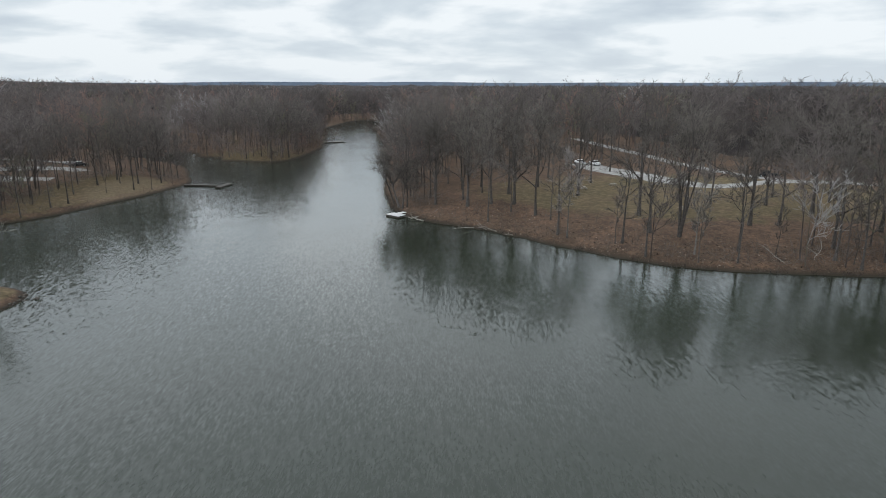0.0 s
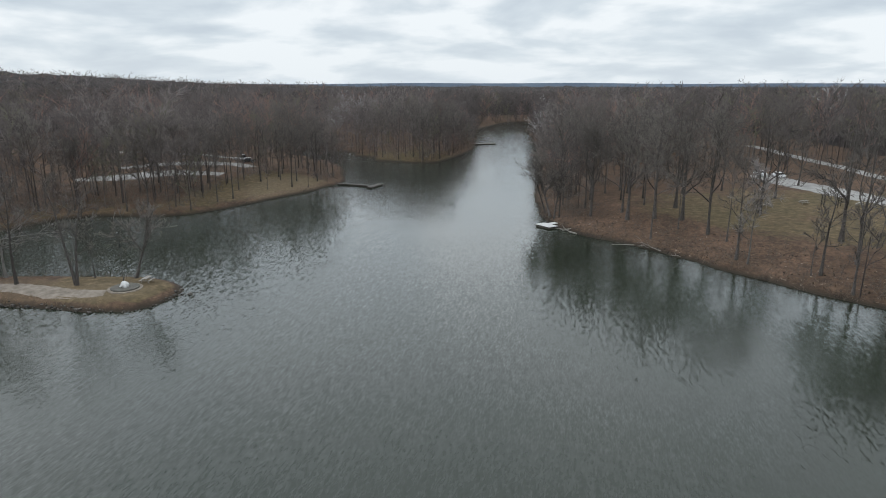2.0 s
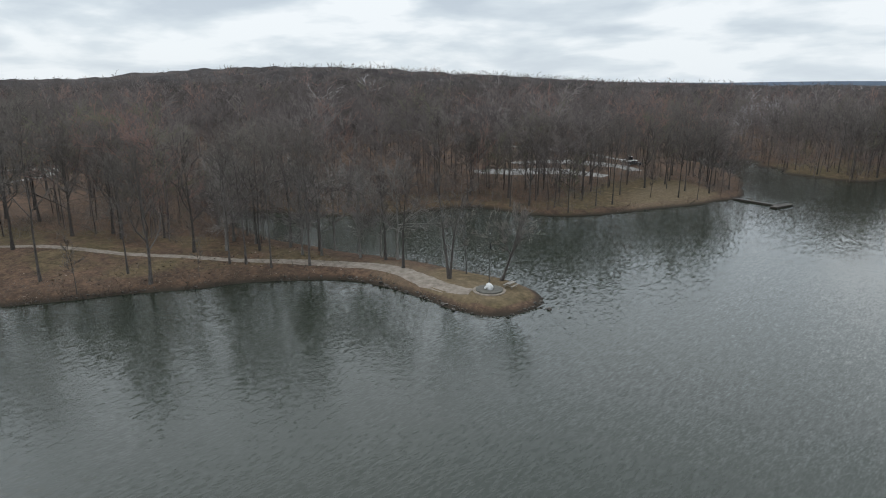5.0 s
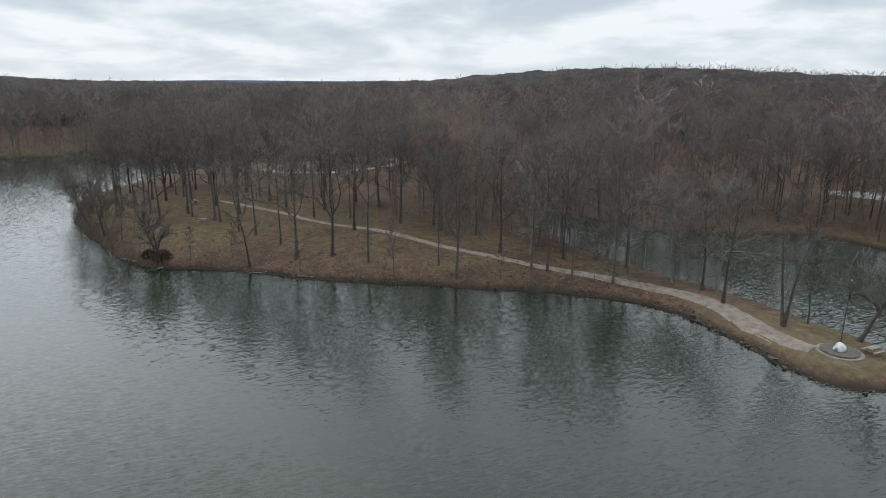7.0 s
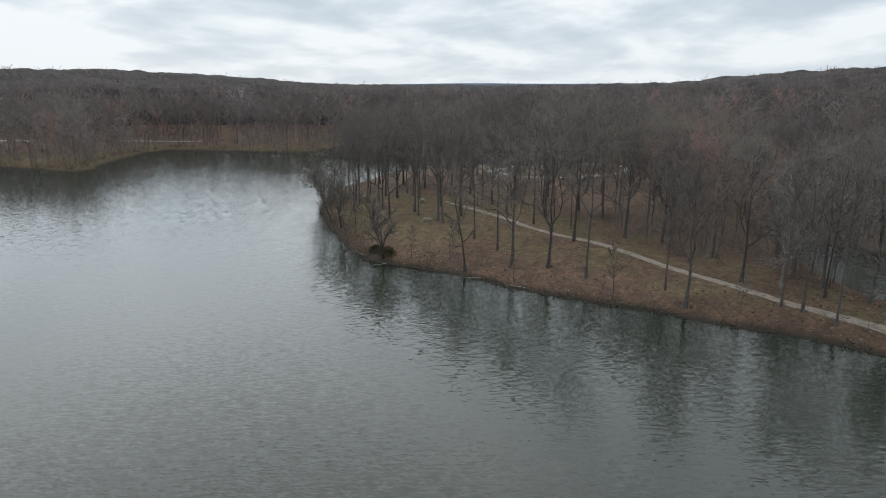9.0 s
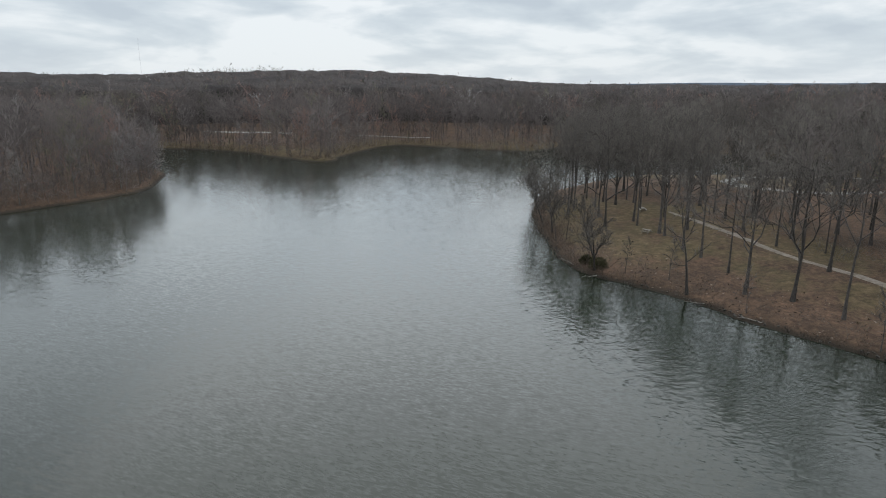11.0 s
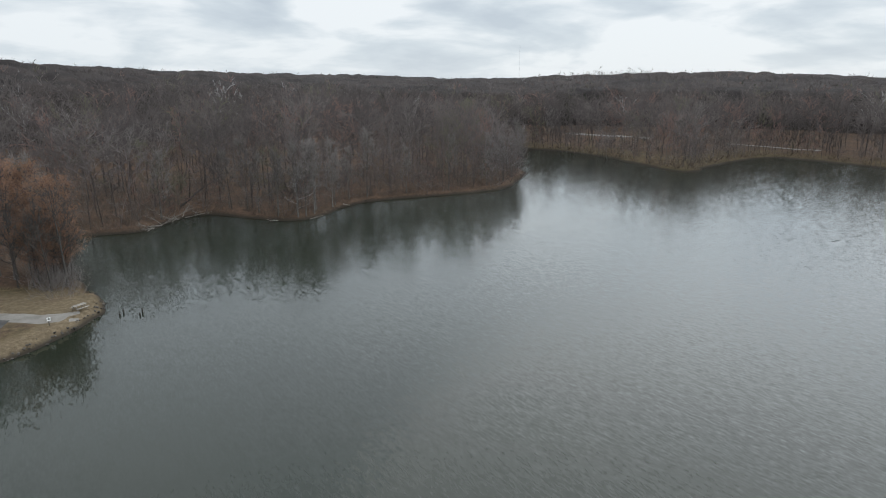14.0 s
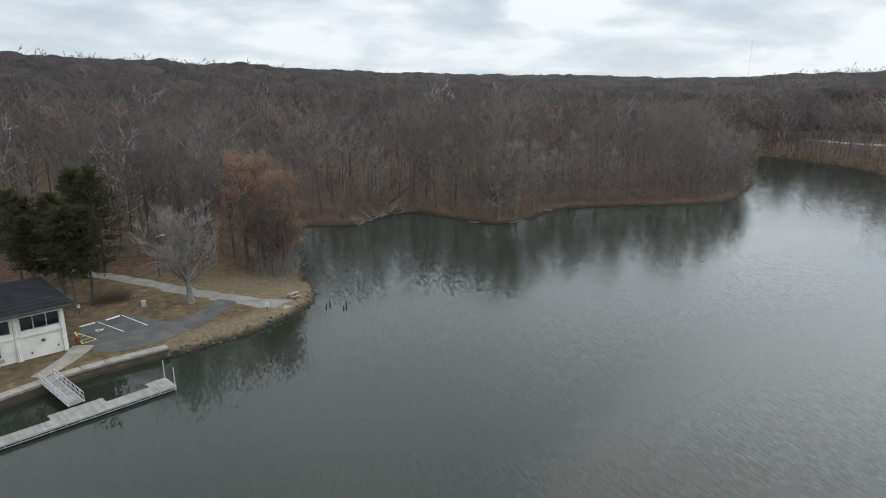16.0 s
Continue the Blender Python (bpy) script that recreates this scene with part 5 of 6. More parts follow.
for a in BAYS[:-1]:
    window(house, a + 0.45, a + 4.35, *WIN_UP, -0.12, 3)
for a in BAYS[1:-1]:
    window(house, a + 1.6, a + 3.4, *WIN_LOW, -0.18, 2)
    part("flower_box", box(B(), (a + 2.5, 0.12, 0.68), (2.1, 0.32, 0.3), bevel=0.02), m_old_wood, house, "weathered wooden flower box under the window")
    part("awning_rail", box(B(), (a + 2.6, 0.12, 2.5), (1.7, 0.2, 0.08), bevel=0.01), m_dark_wood, house)
part("vent", box(B(), (2.35, 0.06, 1.95), (0.36, 0.2, 0.3), bevel=0.02), m_fascia, house, "small dark wall vent")
part("wall_lamp", box(B(), (3.6, 0.04, 0.75), (0.14, 0.16, 0.22), bevel=0.02), m_fascia, house)
part("wall_lamp", box(B(), (0.95, 0.04, 0.95), (0.14, 0.16, 0.22), bevel=0.02), m_fascia, house)
part("downpipe", rod(B(), (4.8, 0.26, 0.1), (4.8, 0.26, HIGH), 0.05), m_white_trim, house)
part("side_window", box(B(), (-0.012, -4.2, 4.2), (0.03, 2.6, 1.3), bevel=0.005), m_glass, house, "dark window in the end wall")
bm = B()
ov = 1.15
low = [bm.verts.new(v) for v in ((-ov, ov, HIGH), (LEN + ov, ov, HIGH), (LEN + ov, -DEEP - ov, HIGH), (-ov, -DEEP - ov, HIGH))]
eav = [bm.verts.new((v.co.x, v.co.y, HIGH + 0.24)) for v in low]
rid = [bm.verts.new((6.2, -DEEP / 2, HIGH + 1.55)), bm.verts.new((LEN - 6.2, -DEEP / 2, HIGH + 1.55))]
bm.faces.new(low[::-1])
for i in range(4):
    bm.faces.new((low[i], low[(i + 1) % 4], eav[(i + 1) % 4], eav[i]))
bm.faces.new((eav[0], eav[1], rid[1], rid[0])), bm.faces.new((eav[1], eav[2], rid[1]))
bm.faces.new((eav[2], eav[3], rid[0], rid[1])), bm.faces.new((eav[3], eav[0], rid[0]))
bmesh.ops.recalc_face_normals(bm, faces=bm.faces[:])
roof = part("roof", bm, m_roof, house, "dark grey low hipped roof with wide eaves")
bm = B()
for a, b_ in (((-ov, ov), (LEN + ov, ov)), ((-ov, -DEEP - ov), (-ov, ov))):
    mid = ((a[0] + b_[0]) / 2, (a[1] + b_[1]) / 2, HIGH + 0.12)
    ln = math.hypot(b_[0] - a[0], b_[1] - a[1])
    box(bm, mid, (ln if a[1] == b_[1] else 0.06, ln if a[0] == b_[0] else 0.06, 0.3), bevel=0.01)
part("fascia", bm, m_fascia, roof)
for x, y, h in ((7.2, -5.2, 0.75), (7.9, -5.6, 0.6), (12.0, -4.5, 0.5)):
    part("roof_vent", rod(rod(B(), (x, y, HIGH + 1.15), (x, y, HIGH + 1.15 + h), 0.14), (x, y, HIGH + 1.15 + h), (x, y, HIGH + 1.2 + h + 0.12), 0.24, 0.2), m_metal, roof, "galvanised roof vent")
for k in range(7):
    t = (k + 1) / 8
    y = ov - t * (DEEP / 2 + ov)
    part("roof_seam", box(B(), (2 + 12 * t, y, HIGH + 0.26 + t * 1.33), (18 - 14 * t, 0.03, 0.015)), m_fascia, roof)

# ---- seawall, dock and gangway ----
wall_line = np.vstack([spline(SEAWALL, 2.0)])
d = np.gradient(wall_line, axis=0)
d /= np.linalg.norm(d, axis=1)[:, None]
land_side = np.stack([d[:, 1], -d[:, 0]], 1)


def sweep(name, line, side, profile, mat, parent=None, label="", category="", structure=False):
    """A profile of (offset to the land, height) pulled along a line."""
    rows = [np.column_stack([line + side * o, np.full(len(line), z)]) for o, z in profile]
    v = np.stack(rows, 1).reshape(-1, 3)
    me = mesh_from(name, v, grid_faces(len(line), len(profile)))
    me.materials.append(mat)
    o = new(name, me)
    if parent:
        o.parent = parent
        return o
    return tagged(o, label, category, kind="structure" if structure else "")


sea = wall_line[:16]
sweep("seawall", sea, land_side[:16], [(1.5, -1.2), (0.06, -1.2), (0.06, 0.82), (0.12, 0.82)], m_wall_face, None, "dark wet retaining wall along the lake edge", "wall", True)
for i in range(len(sea) - 1):
    a, b_ = sea[i], sea[i + 1]
    mid, ln = (a + b_) / 2, float(np.hypot(*(b_ - a)))
    sl = thing("coping_slab", mid[0], mid[1], 0.8, heading(b_[0] - a[0], b_[1] - a[1]), "pale concrete coping slab on the seawall", "slab", "seawall coping")
    part("slab", box(B(), (0, -0.55, 0.16), (ln - 0.02, 1.25, 0.3), bevel=0.03), m_concrete, sl)

dock = thing("floating_dock", -16.9, -52.5, 0.0, heading(0.826, 0.563), "long floating dock of weathered grey boards", "dock")
# x runs along the dock away from its free end, y below 0 towards the shore
SECTIONS = [(0.0, 2.1, 2.8), (2.1, 6.3, 1.75), (6.3, 11.2, 2.9), (11.2, 30.0, 1.75)]
board_mesh = {}
for x0, x1, w in SECTIONS:
    if w not in board_mesh:
        bb = box(B(), (0, 0, 0), (0.235, w, 0.045), bevel=0.006)
        board_mesh[w] = bpy.data.meshes.new("board")
        bb.to_mesh(board_mesh[w])
        bb.free()
        board_mesh[w].materials.append(m_deck)
    k = int(round((x1 - x0) / 0.245))
    for i in range(k):
        o = new("board", board_mesh[w])
        o.parent = dock
        o.location = (x0 + (i + 0.5) * (x1 - x0) / k, -w / 2 + tree_no.uniform(-0.015, 0.015), 0.47 + tree_no.uniform(-0.004, 0.004))
    part("float", box(B(), ((x0 + x1) / 2, -w / 2, 0.1), (x1 - x0 - 0.1, w - 0.25, 0.4), bevel=0.05), m_black, dock, "black plastic float")
    part("frame_beam", box(B(), ((x0 + x1) / 2, -0.02, 0.4), (x1 - x0 - 0.01, 0.06, 0.1), bevel=0.01), m_metal, dock, "pale metal edge beam")
    part("frame_beam", box(B(), ((x0 + x1) / 2, -0.02, 0.16), (x1 - x0 - 0.01, 0.05, 0.05), bevel=0.01), m_metal, dock, "pale metal edge beam")
    part("frame_beam", box(B(), ((x0 + x1) / 2, -w + 0.02, 0.4), (x1 - x0 - 0.01, 0.06, 0.1), bevel=0.01), m_metal, dock, "pale metal edge beam")
    for x in np.arange(x0 + 0.5, x1, 1.2):
        part("bracket", box(B(), (x, -0.03, 0.28), (0.05, 0.05, 0.26)), m_metal, dock)
for x, y in ((0.12, -0.12), (0.12, -2.65)):
    part("mooring_post", rod(B(), (x, y, -1.5), (x, y, 2.55), 0.055), m_metal, dock, "white steel mooring post")

g0, g1 = Vector((-8.1, -50.2, 0.62)), Vector((-3.7, -55.5, 1.18))
gang = thing("gangway", g0.x, g0.y, g0.z, heading(g1.x - g0.x, g1.y - g0.y), "pale metal gangway with trussed railings down to the dock", "gangway")
gl, rise = math.hypot(g1.x - g0.x, g1.y - g0.y), g1.z - g0.z
for i in range(26):
    x = (i + 0.5) * gl / 26
    part("tread", box(B(), (x, 0, rise * x / gl + 0.02), (gl / 26 - 0.02, 1.3, 0.04), bevel=0.005), m_deck, gang)
for sy in (-0.72, 0.72):
    bm = B()
    rod(bm, (0, sy, 0), (gl, sy, rise), 0.045, sides=6)
    rod(bm, (0, sy, 1.0), (gl, sy, rise + 1.0), 0.035, sides=6)
    rod(bm, (0, sy, 0.5), (gl, sy, rise + 0.5), 0.02, sides=6)
    rail = part("railing", bm, m_metal, gang)
    for i in range(8):
        x = gl * i / 7
        z = rise * i / 7
        part("baluster", rod(B(), (x, sy, z), (x, sy, z + 1.0), 0.025, sides=6), m_metal, rail)
        if i < 7:
            x2, z2 = gl * (i + 1) / 7, rise * (i + 1) / 7
            part("brace", rod(B(), (x, sy, z), (x2, sy, z2 + 1.0), 0.016, sides=5), m_metal, rail)

# ---- drive, parking bays and paths by the boathouse ----
ribbon("lakeside_drive", [(16, -101), (6, -96), (-1.96, -90.9), (-8.3, -86.3), (-13.9, -82.0), (-19.0, -78.6), (-24.6, -75.4), (-28.4, -74.6)], [3.0, 2.8, 2.6, 2.6, 3.0, 3.5], m_old_road, 0.05, "worn pale lakeside drive with grassy edges", "road", ragged=0.2)
patch("parking_lot", [(-2.56, -68.0), (-2.7, -70.6), (-6.1, -74.6), (-9.0, -72.6), (-11.4, -70.9), (-13.2, -70.2), (-15.6, -72.4), (-17.2, -76.4), (-18.2, -78.2), (-20.9, -77.2), (-20.0, -74.2), (-19.2, -72.3), (-17.6, -69.2), (-15.9, -66.8), (-13.6, -64.0), (-10.9, -62.2), (-8.1, -61.4), (-6.3, -62.4), (-4.4, -64.7)], m_asphalt, 0.045, "dark asphalt parking lot with painted bays", "parking lot")
ribbon("concrete_walk", [(-4.6, -64.2), (-4.2, -61.2), (-3.4, -58.6), (-2.6, -56.2)], [2.6, 2.1, 1.9, 1.9], m_concrete, 0.09, "pale concrete walk from the parking lot to the gangway", "path")


def painted_line(a, b_, w, mat, label, lift=0.088):
    dx, dy = b_[0] - a[0], b_[1] - a[1]
    ln = math.hypot(dx, dy)
    nx, ny = -dy / ln * w / 2, dx / ln * w / 2
    bm = B()
    k = max(2, int(ln / 0.7))
    vs = []
    for i in range(k + 1):
        x, y = a[0] + dx * i / k, a[1] + dy * i / k
        vs.append([bm.verts.new((x + s_x * nx, y + s_x * ny, float(ground_z(x, y)) + lift)) for s_x in (1, -1)])
    for p, q in zip(vs, vs[1:]):
        bm.faces.new((p[0], p[1], q[1], q[0]))
    bmesh.ops.recalc_face_normals(bm, faces=bm.faces[:])
    me = bpy.data.meshes.new("road_marking")
    bm.to_mesh(me)
    bm.free()
    me.materials.append(mat)
    return tagged(new("road_marking", me), label, "road marking", "bay markings", "structure")


painted_line((-3.9, -71.7), (-8.1, -67.7), 0.12, m_line, "white painted bay line")
painted_line((-6.3, -73.7), (-10.5, -69.3), 0.12, m_line, "white painted bay line")
YEL = [(-2.2, -68.6), (-5.5, -65.8), (-4.3, -64.7)]
for i in range(3):
    painted_line(YEL[i], YEL[(i + 1) % 3], 0.12, m_yellow, "yellow painted no-parking triangle")
for t in (0.25, 0.5, 0.75):
    a = (YEL[0][0] + (YEL[1][0] - YEL[0][0]) * t, YEL[0][1] + (YEL[1][1] - YEL[0][1]) * t)
    b_ = (YEL[0][0] + (YEL[2][0] - YEL[0][0]) * t, YEL[0][1] + (YEL[2][1] - YEL[0][1]) * t)
    painted_line(a, b_, 0.1, m_yellow, "yellow painted hatching")
for a, b_ in (((-2.3, -70.2), (-3.7, -71.3)), ((-4.8, -71.9), (-6.2, -73.4))):
    st = thing("wheel_stop", (a[0] + b_[0]) / 2, (a[1] + b_[1]) / 2, float(ground_z(a[0], a[1])) + 0.07, heading(b_[0] - a[0], b_[1] - a[1]), "white concrete wheel stop at the end of a bay", "wheel stop", "wheel stops")
    part("block", box(B(), (0, 0, 0.07), (1.9, 0.2, 0.15), bevel=0.03), m_line, st)
# painted wheelchair sign: wheel, seat and back
sym_z = float(ground_z(-5.0, -68.7)) + 0.09
ring = B()
bmesh.ops.create_circle(ring, cap_ends=False, radius=0.42, segments=20)
es = ring.edges[:]
ex = bmesh.ops.extrude_edge_only(ring, edges=es)
for v in [g for g in ex["geom"] if isinstance(g, bmesh.types.BMVert)]:
    v.co *= 0.76
for v in ring.verts:
    v.co += Vector((-5.0, -68.7, sym_z))
me = bpy.data.meshes.new("wheel_marking")
ring.to_mesh(me)
ring.free()
me.materials.append(m_line)
tagged(new("wheel_marking", me), "white painted wheelchair sign on the asphalt", "road marking", "bay markings", "structure")
painted_line((-5.1, -68.75), (-5.45, -69.35), 0.12, m_line, "white painted wheelchair sign on the asphalt", 0.094)
painted_line((-5.05, -68.7), (-4.45, -68.95), 0.12, m_line, "white painted wheelchair sign on the asphalt", 0.095)


def sign_post(x, y, h, w, label, plate=m_white_trim):
    z = float(ground_z(x, y))
    t = thing("sign", x, y, z, 20, label, "sign")
    part("post", box(B(), (0, 0, h / 2), (0.09, 0.09, h), bevel=0.01), m_dark_wood, t)
    part("plate", box(B(), (0, 0.06, h - 0.15), (w, 0.02, 0.45), bevel=0.005), plate, t)
    part("bar", box(B(), (0, 0.073, h - 0.12), (w * 0.5, 0.006, 0.2)), m_dark_wood, t)


sign_post(-0.8, -75.1, 1.35, 0.32, "small white parking sign on a dark post")
sign_post(-25.1, -72.4, 1.0, 0.45, "small white notice beside the drive")
util = thing("utility_box", -8.4, -76.7, float(ground_z(-8.4, -76.7)), 25, "grey metal utility box on the lawn", "utility box")
part("cabinet", box(B(), (0, 0, 0.45), (0.6, 0.4, 0.9), bevel=0.03), m_metal, util)
part("base", box(B(), (0, 0, 0.04), (0.8, 0.6, 0.1), bevel=0.02), m_concrete, util)
bar = thing("barrel", -3.75, -64.9, 1.25, 0, "rusty red steel barrel by the boathouse corner", "barrel")
bm = B()
for z0, z1, r0, r1 in ((0, 0.28, 0.28, 0.29), (0.28, 0.32, 0.31, 0.31), (0.32, 0.58, 0.29, 0.29), (0.58, 0.62, 0.31, 0.31), (0.62, 0.9, 0.29, 0.28)):
    rod(bm, (0, 0, z0), (0, 0, z1), r0, r1, 14)
part("drum", bm, m_red, bar)
lamp = thing("street_lamp", -7.6, -90.9, float(ground_z(-7.6, -90.9)), 200, "tall grey lamp post beside the drive", "street lamp")
part("pole", rod(B(), (0, 0, 0), (0, 0, 6.6), 0.09, 0.06), m_dark_wood, lamp)
part("arm", rod(B(), (0, 0, 6.5), (0.9, 0, 6.7), 0.04), m_metal, lamp)
part("head", box(B(), (1.1, 0, 6.7), (0.6, 0.28, 0.14), bevel=0.04), m_white_trim, lamp)


def picnic_table(x, y, turn, label, top=m_concrete, z=None):
    t = thing("picnic_table", x, y, float(ground_z(x, y)) if z is None else z, turn, label, "picnic table", "picnic tables")
    for i in range(5):
        part("top_board", box(B(), (0, -0.3 + i * 0.15, 0.75), (1.8, 0.14, 0.045), bevel=0.008), top, t)
    for sy in (-0.68, 0.68):
        part("seat", box(B(), (0, sy, 0.44), (1.8, 0.27, 0.045), bevel=0.008), top, t)
    for sx in (-0.65, 0.65):
        bm = B()
        rod(bm, (sx, -0.66, 0), (sx, -0.2, 0.74), 0.04, sides=6)
        rod(bm, (sx, 0.66, 0), (sx, 0.2, 0.74), 0.04, sides=6)
        rod(bm, (sx, -0.75, 0.4), (sx, 0.75, 0.4), 0.035, sides=6)
        part("leg", bm, m_old_wood, t)


picnic_table(-28.6, -77.0, 35, "pale concrete picnic table at the water's edge")
for x, y, h in ((-33.2, -75.0, 0.45), (-33.7, -76.0, 0.7), (-35.6, -73.8, 0.45), (-36.0, -75.0, 0.75)):
    p_ = thing("piling", x, y, 0.0, tree_no.uniform(0, 90), "dark rotten wooden piling standing in the lake", "piling", "old pilings")
    bm = rod(B(), (0, 0, -1.5), (0.05, 0.02, h * 0.75), 0.13, 0.11, 7)
    rod(bm, (0.03, 0, h * 0.7), (0.07, 0.04, h), 0.09, 0.03, 6)
    part("stump", bm, m_dark_wood, p_)

# ---- spit: monument, flagpole, table ----
mon = thing("monument", -66.6, 81.1, float(ground_z(-66.6, 81.1)), -35, "white stone monument on a round grey plinth", "monument")
part("gravel_ring", rod(B(), (0, 0, -0.1), (0, 0, 0.05), 2.4, 2.36, 40), m_path, mon)
part("plinth", rod(rod(B(), (0, 0, 0), (0, 0, 0.2), 1.95, 1.95, 36), (0, 0, 0.2), (0, 0, 0.24), 1.9, 1.86, 36), m_plinth, mon, "low round grey plinth")
bm = B()
bmesh.ops.create_icosphere(bm, subdivisions=3, radius=0.62)
for v in bm.verts:
    q = noise.noise(v.co * 1.9)
    v.co = Vector((v.co.x * 1.25, v.co.y * 0.8, v.co.z * 0.85)) * (1 + 0.28 * q)
    v.co.z = max(v.co.z, -0.3) + 0.5
part("stone", bm, m_marble, mon, "rough white stone")
part("plaque", box(B(), (0.35, -0.62, 0.55), (0.6, 0.05, 0.4), bevel=0.01, tilt=Matrix.Rotation(radians(-35), 4, "X")), m_marble, mon)
pole = thing("flagpole", -67.6, 82.1, float(ground_z(-67.6, 82.1)), 0, "slender dark flagpole with a limp furled flag", "flagpole")
part("pole", rod(rod(B(), (0, 0, 0), (0, 0, 3.9), 0.06, 0.05), (0, 0, 3.9), (0, 0, 7.9), 0.045, 0.03), m_fascia, pole)
part("footing", rod(B(), (0, 0, -0.1), (0, 0, 0.25), 0.2, 0.16, 10), m_concrete, pole)
bm = B()
bmesh.ops.create_icosphere(bm, subdivisions=2, radius=0.08, matrix=Matrix.Translation((0, 0, 7.95)))
part("finial", bm, m_metal, pole)
bm = rod(B(), (0.16, 0, 5.7), (0.1, 0, 6.6), 0.13, 0.06, 9)
for v in bm.verts:
    v.co.y *= 0.55
    v.co += Vector((noise.noise(v.co * 5) * 0.05, 0, 0))
part("flag", bm, m_dark_paint, pole, "dark furled flag")
picnic_table(-65.6, 84.5, 100, "weathered wooden picnic table on the spit", m_old_wood)
picnic_table(-169.5, -0.5, 20, "weathered picnic table under the peninsula trees", m_old_wood)
picnic_table(-148.8, 3.9, 70, "weathered picnic table under the peninsula trees", m_old_wood)

# ---- docks on the other shores ----
def small_dock(x, y, turn, length, width, label, deck, head=None, high=0.45):
    t = thing("dock", x, y, 0.0, turn, label, "dock", "small docks")
    k = int(length / 0.3)
    for i in range(k):
        part("board", box(B(), ((i + 0.5) * length / k, 0, high), (length / k - 0.012, width, 0.05), bevel=0.006), deck, t)
    part("float", box(B(), (length / 2, 0, high / 2 - 0.05), (length - 0.1, width - 0.15, high - 0.02), bevel=0.04), m_dark_wood, t)
    if head:
        hl, hw, off = head
        k = int(hw / 0.3)
        for i in range(k):
            part("head_board", box(B(), (length + hl / 2 + 0.01, off - hw / 2 + (i + 0.5) * hw / k, high), (hl, hw / k - 0.012, 0.05), bevel=0.006), deck, t)
        part("head_float", box(B(), (length + hl / 2 + 0.01, off, high / 2 - 0.05), (hl - 0.1, hw - 0.1, high - 0.02), bevel=0.04), m_dark_wood, t)


small_dock(-6.4, 148.4, heading(-4.6, -5.2), 6.4, 1.4, "small pale dock beside the leaning trees", m_marble, (2.6, 4.2, 0.6))
small_dock(-78.6, 187.2, heading(12, -1.8), 11.6, 1.3, "low dark dock with a cross platform", m_dark_wood, (1.9, 7.5, 0.6), 0.4)
small_dock(-64.5, 329, heading(11.5, 6.5), 13, 1.6, "low footbridge pier across the channel mouth", m_old_wood, None, 0.5)

# ---- east picnic ground: roads, shelter, vehicles ----
ribbon("park_road", [(62, 300), (67.2, 266.8), (72.3, 232.2), (75.6, 200.8), (81.3, 184.3), (87.8, 173.4), (96.5, 166.4), (107.6, 164.0), (124, 157), (150, 150)], 4.2, m_lot, 0.08, "pale park road curving through the picnic ground", "road", ragged=0.1)
ribbon("car_park", [(46, 208), (48.5, 194), (55, 180.5), (61.8, 168), (68.6, 160.5), (76, 161), (86, 165.5), (95, 167)], [8, 9, 10, 10, 8, 5, 4.5, 4.5], m_lot, 0.06, "pale worn car park beside the picnic lawn", "road", ragged=0.15)


def vehicle(x, y, turn, paint, label, kind_="car", tall=1.5, long=4.6):
    z = float(ground_z(x, y)) + 0.08
    t = thing(kind_, x, y, z, turn, label, "car")
    bm = box(B(), (0, 0, 0.68), (long, 1.82, 0.66), bevel=0.12)
    part("body", bm, paint, t)
    cab = B()
    cl, off = (long * 0.52, -0.15) if kind_ == "car" else (long * 0.36, 0.25)
    got = bmesh.ops.create_cube(cab, size=1.0, matrix=Matrix.Translation((off, 0, 1.0 + (tall - 1.0) / 2)) @ Matrix.Diagonal((cl, 1.66, tall - 1.0, 1)))
    for v in got["verts"]:
        if v.co.z > 1.2:
            v.co.x = off + (v.co.x - off) * 0.72
            v.co.y *= 0.86
    bmesh.ops.bevel(cab, geom=cab.edges[:], offset=0.07, segments=1, affect="EDGES")
    cabin = part("cabin", cab, m_glass, t, "dark glazed cabin")
    part("roof", box(B(), (off, 0, tall), (cl * 0.7, 1.4, 0.06), bevel=0.02), paint, cabin)
    for sx in (-long * 0.31, long * 0.31):
        for sy in (-0.86, 0.86):
            w = part("wheel", rod(B(), (sx, sy - 0.1, 0.34), (sx, sy + 0.1, 0.34), 0.34, sides=16), m_black, t)
            part("rim", rod(B(), (sx, sy - 0.11, 0.34), (sx, sy + 0.11, 0.34), 0.19, sides=12), m_metal, w)
    for sy in (-0.62, 0.62):
        part("headlight", box(B(), (long / 2 - 0.02, sy, 0.75), (0.06, 0.32, 0.14), bevel=0.02), m_white_trim, t)
        part("tail_light", box(B(), (-long / 2 + 0.02, sy, 0.8), (0.06, 0.24, 0.16), bevel=0.02), m_red, t)
    part("bumper", box(B(), (long / 2 + 0.02, 0, 0.46), (0.12, 1.7, 0.18), bevel=0.04), m_fascia, t)


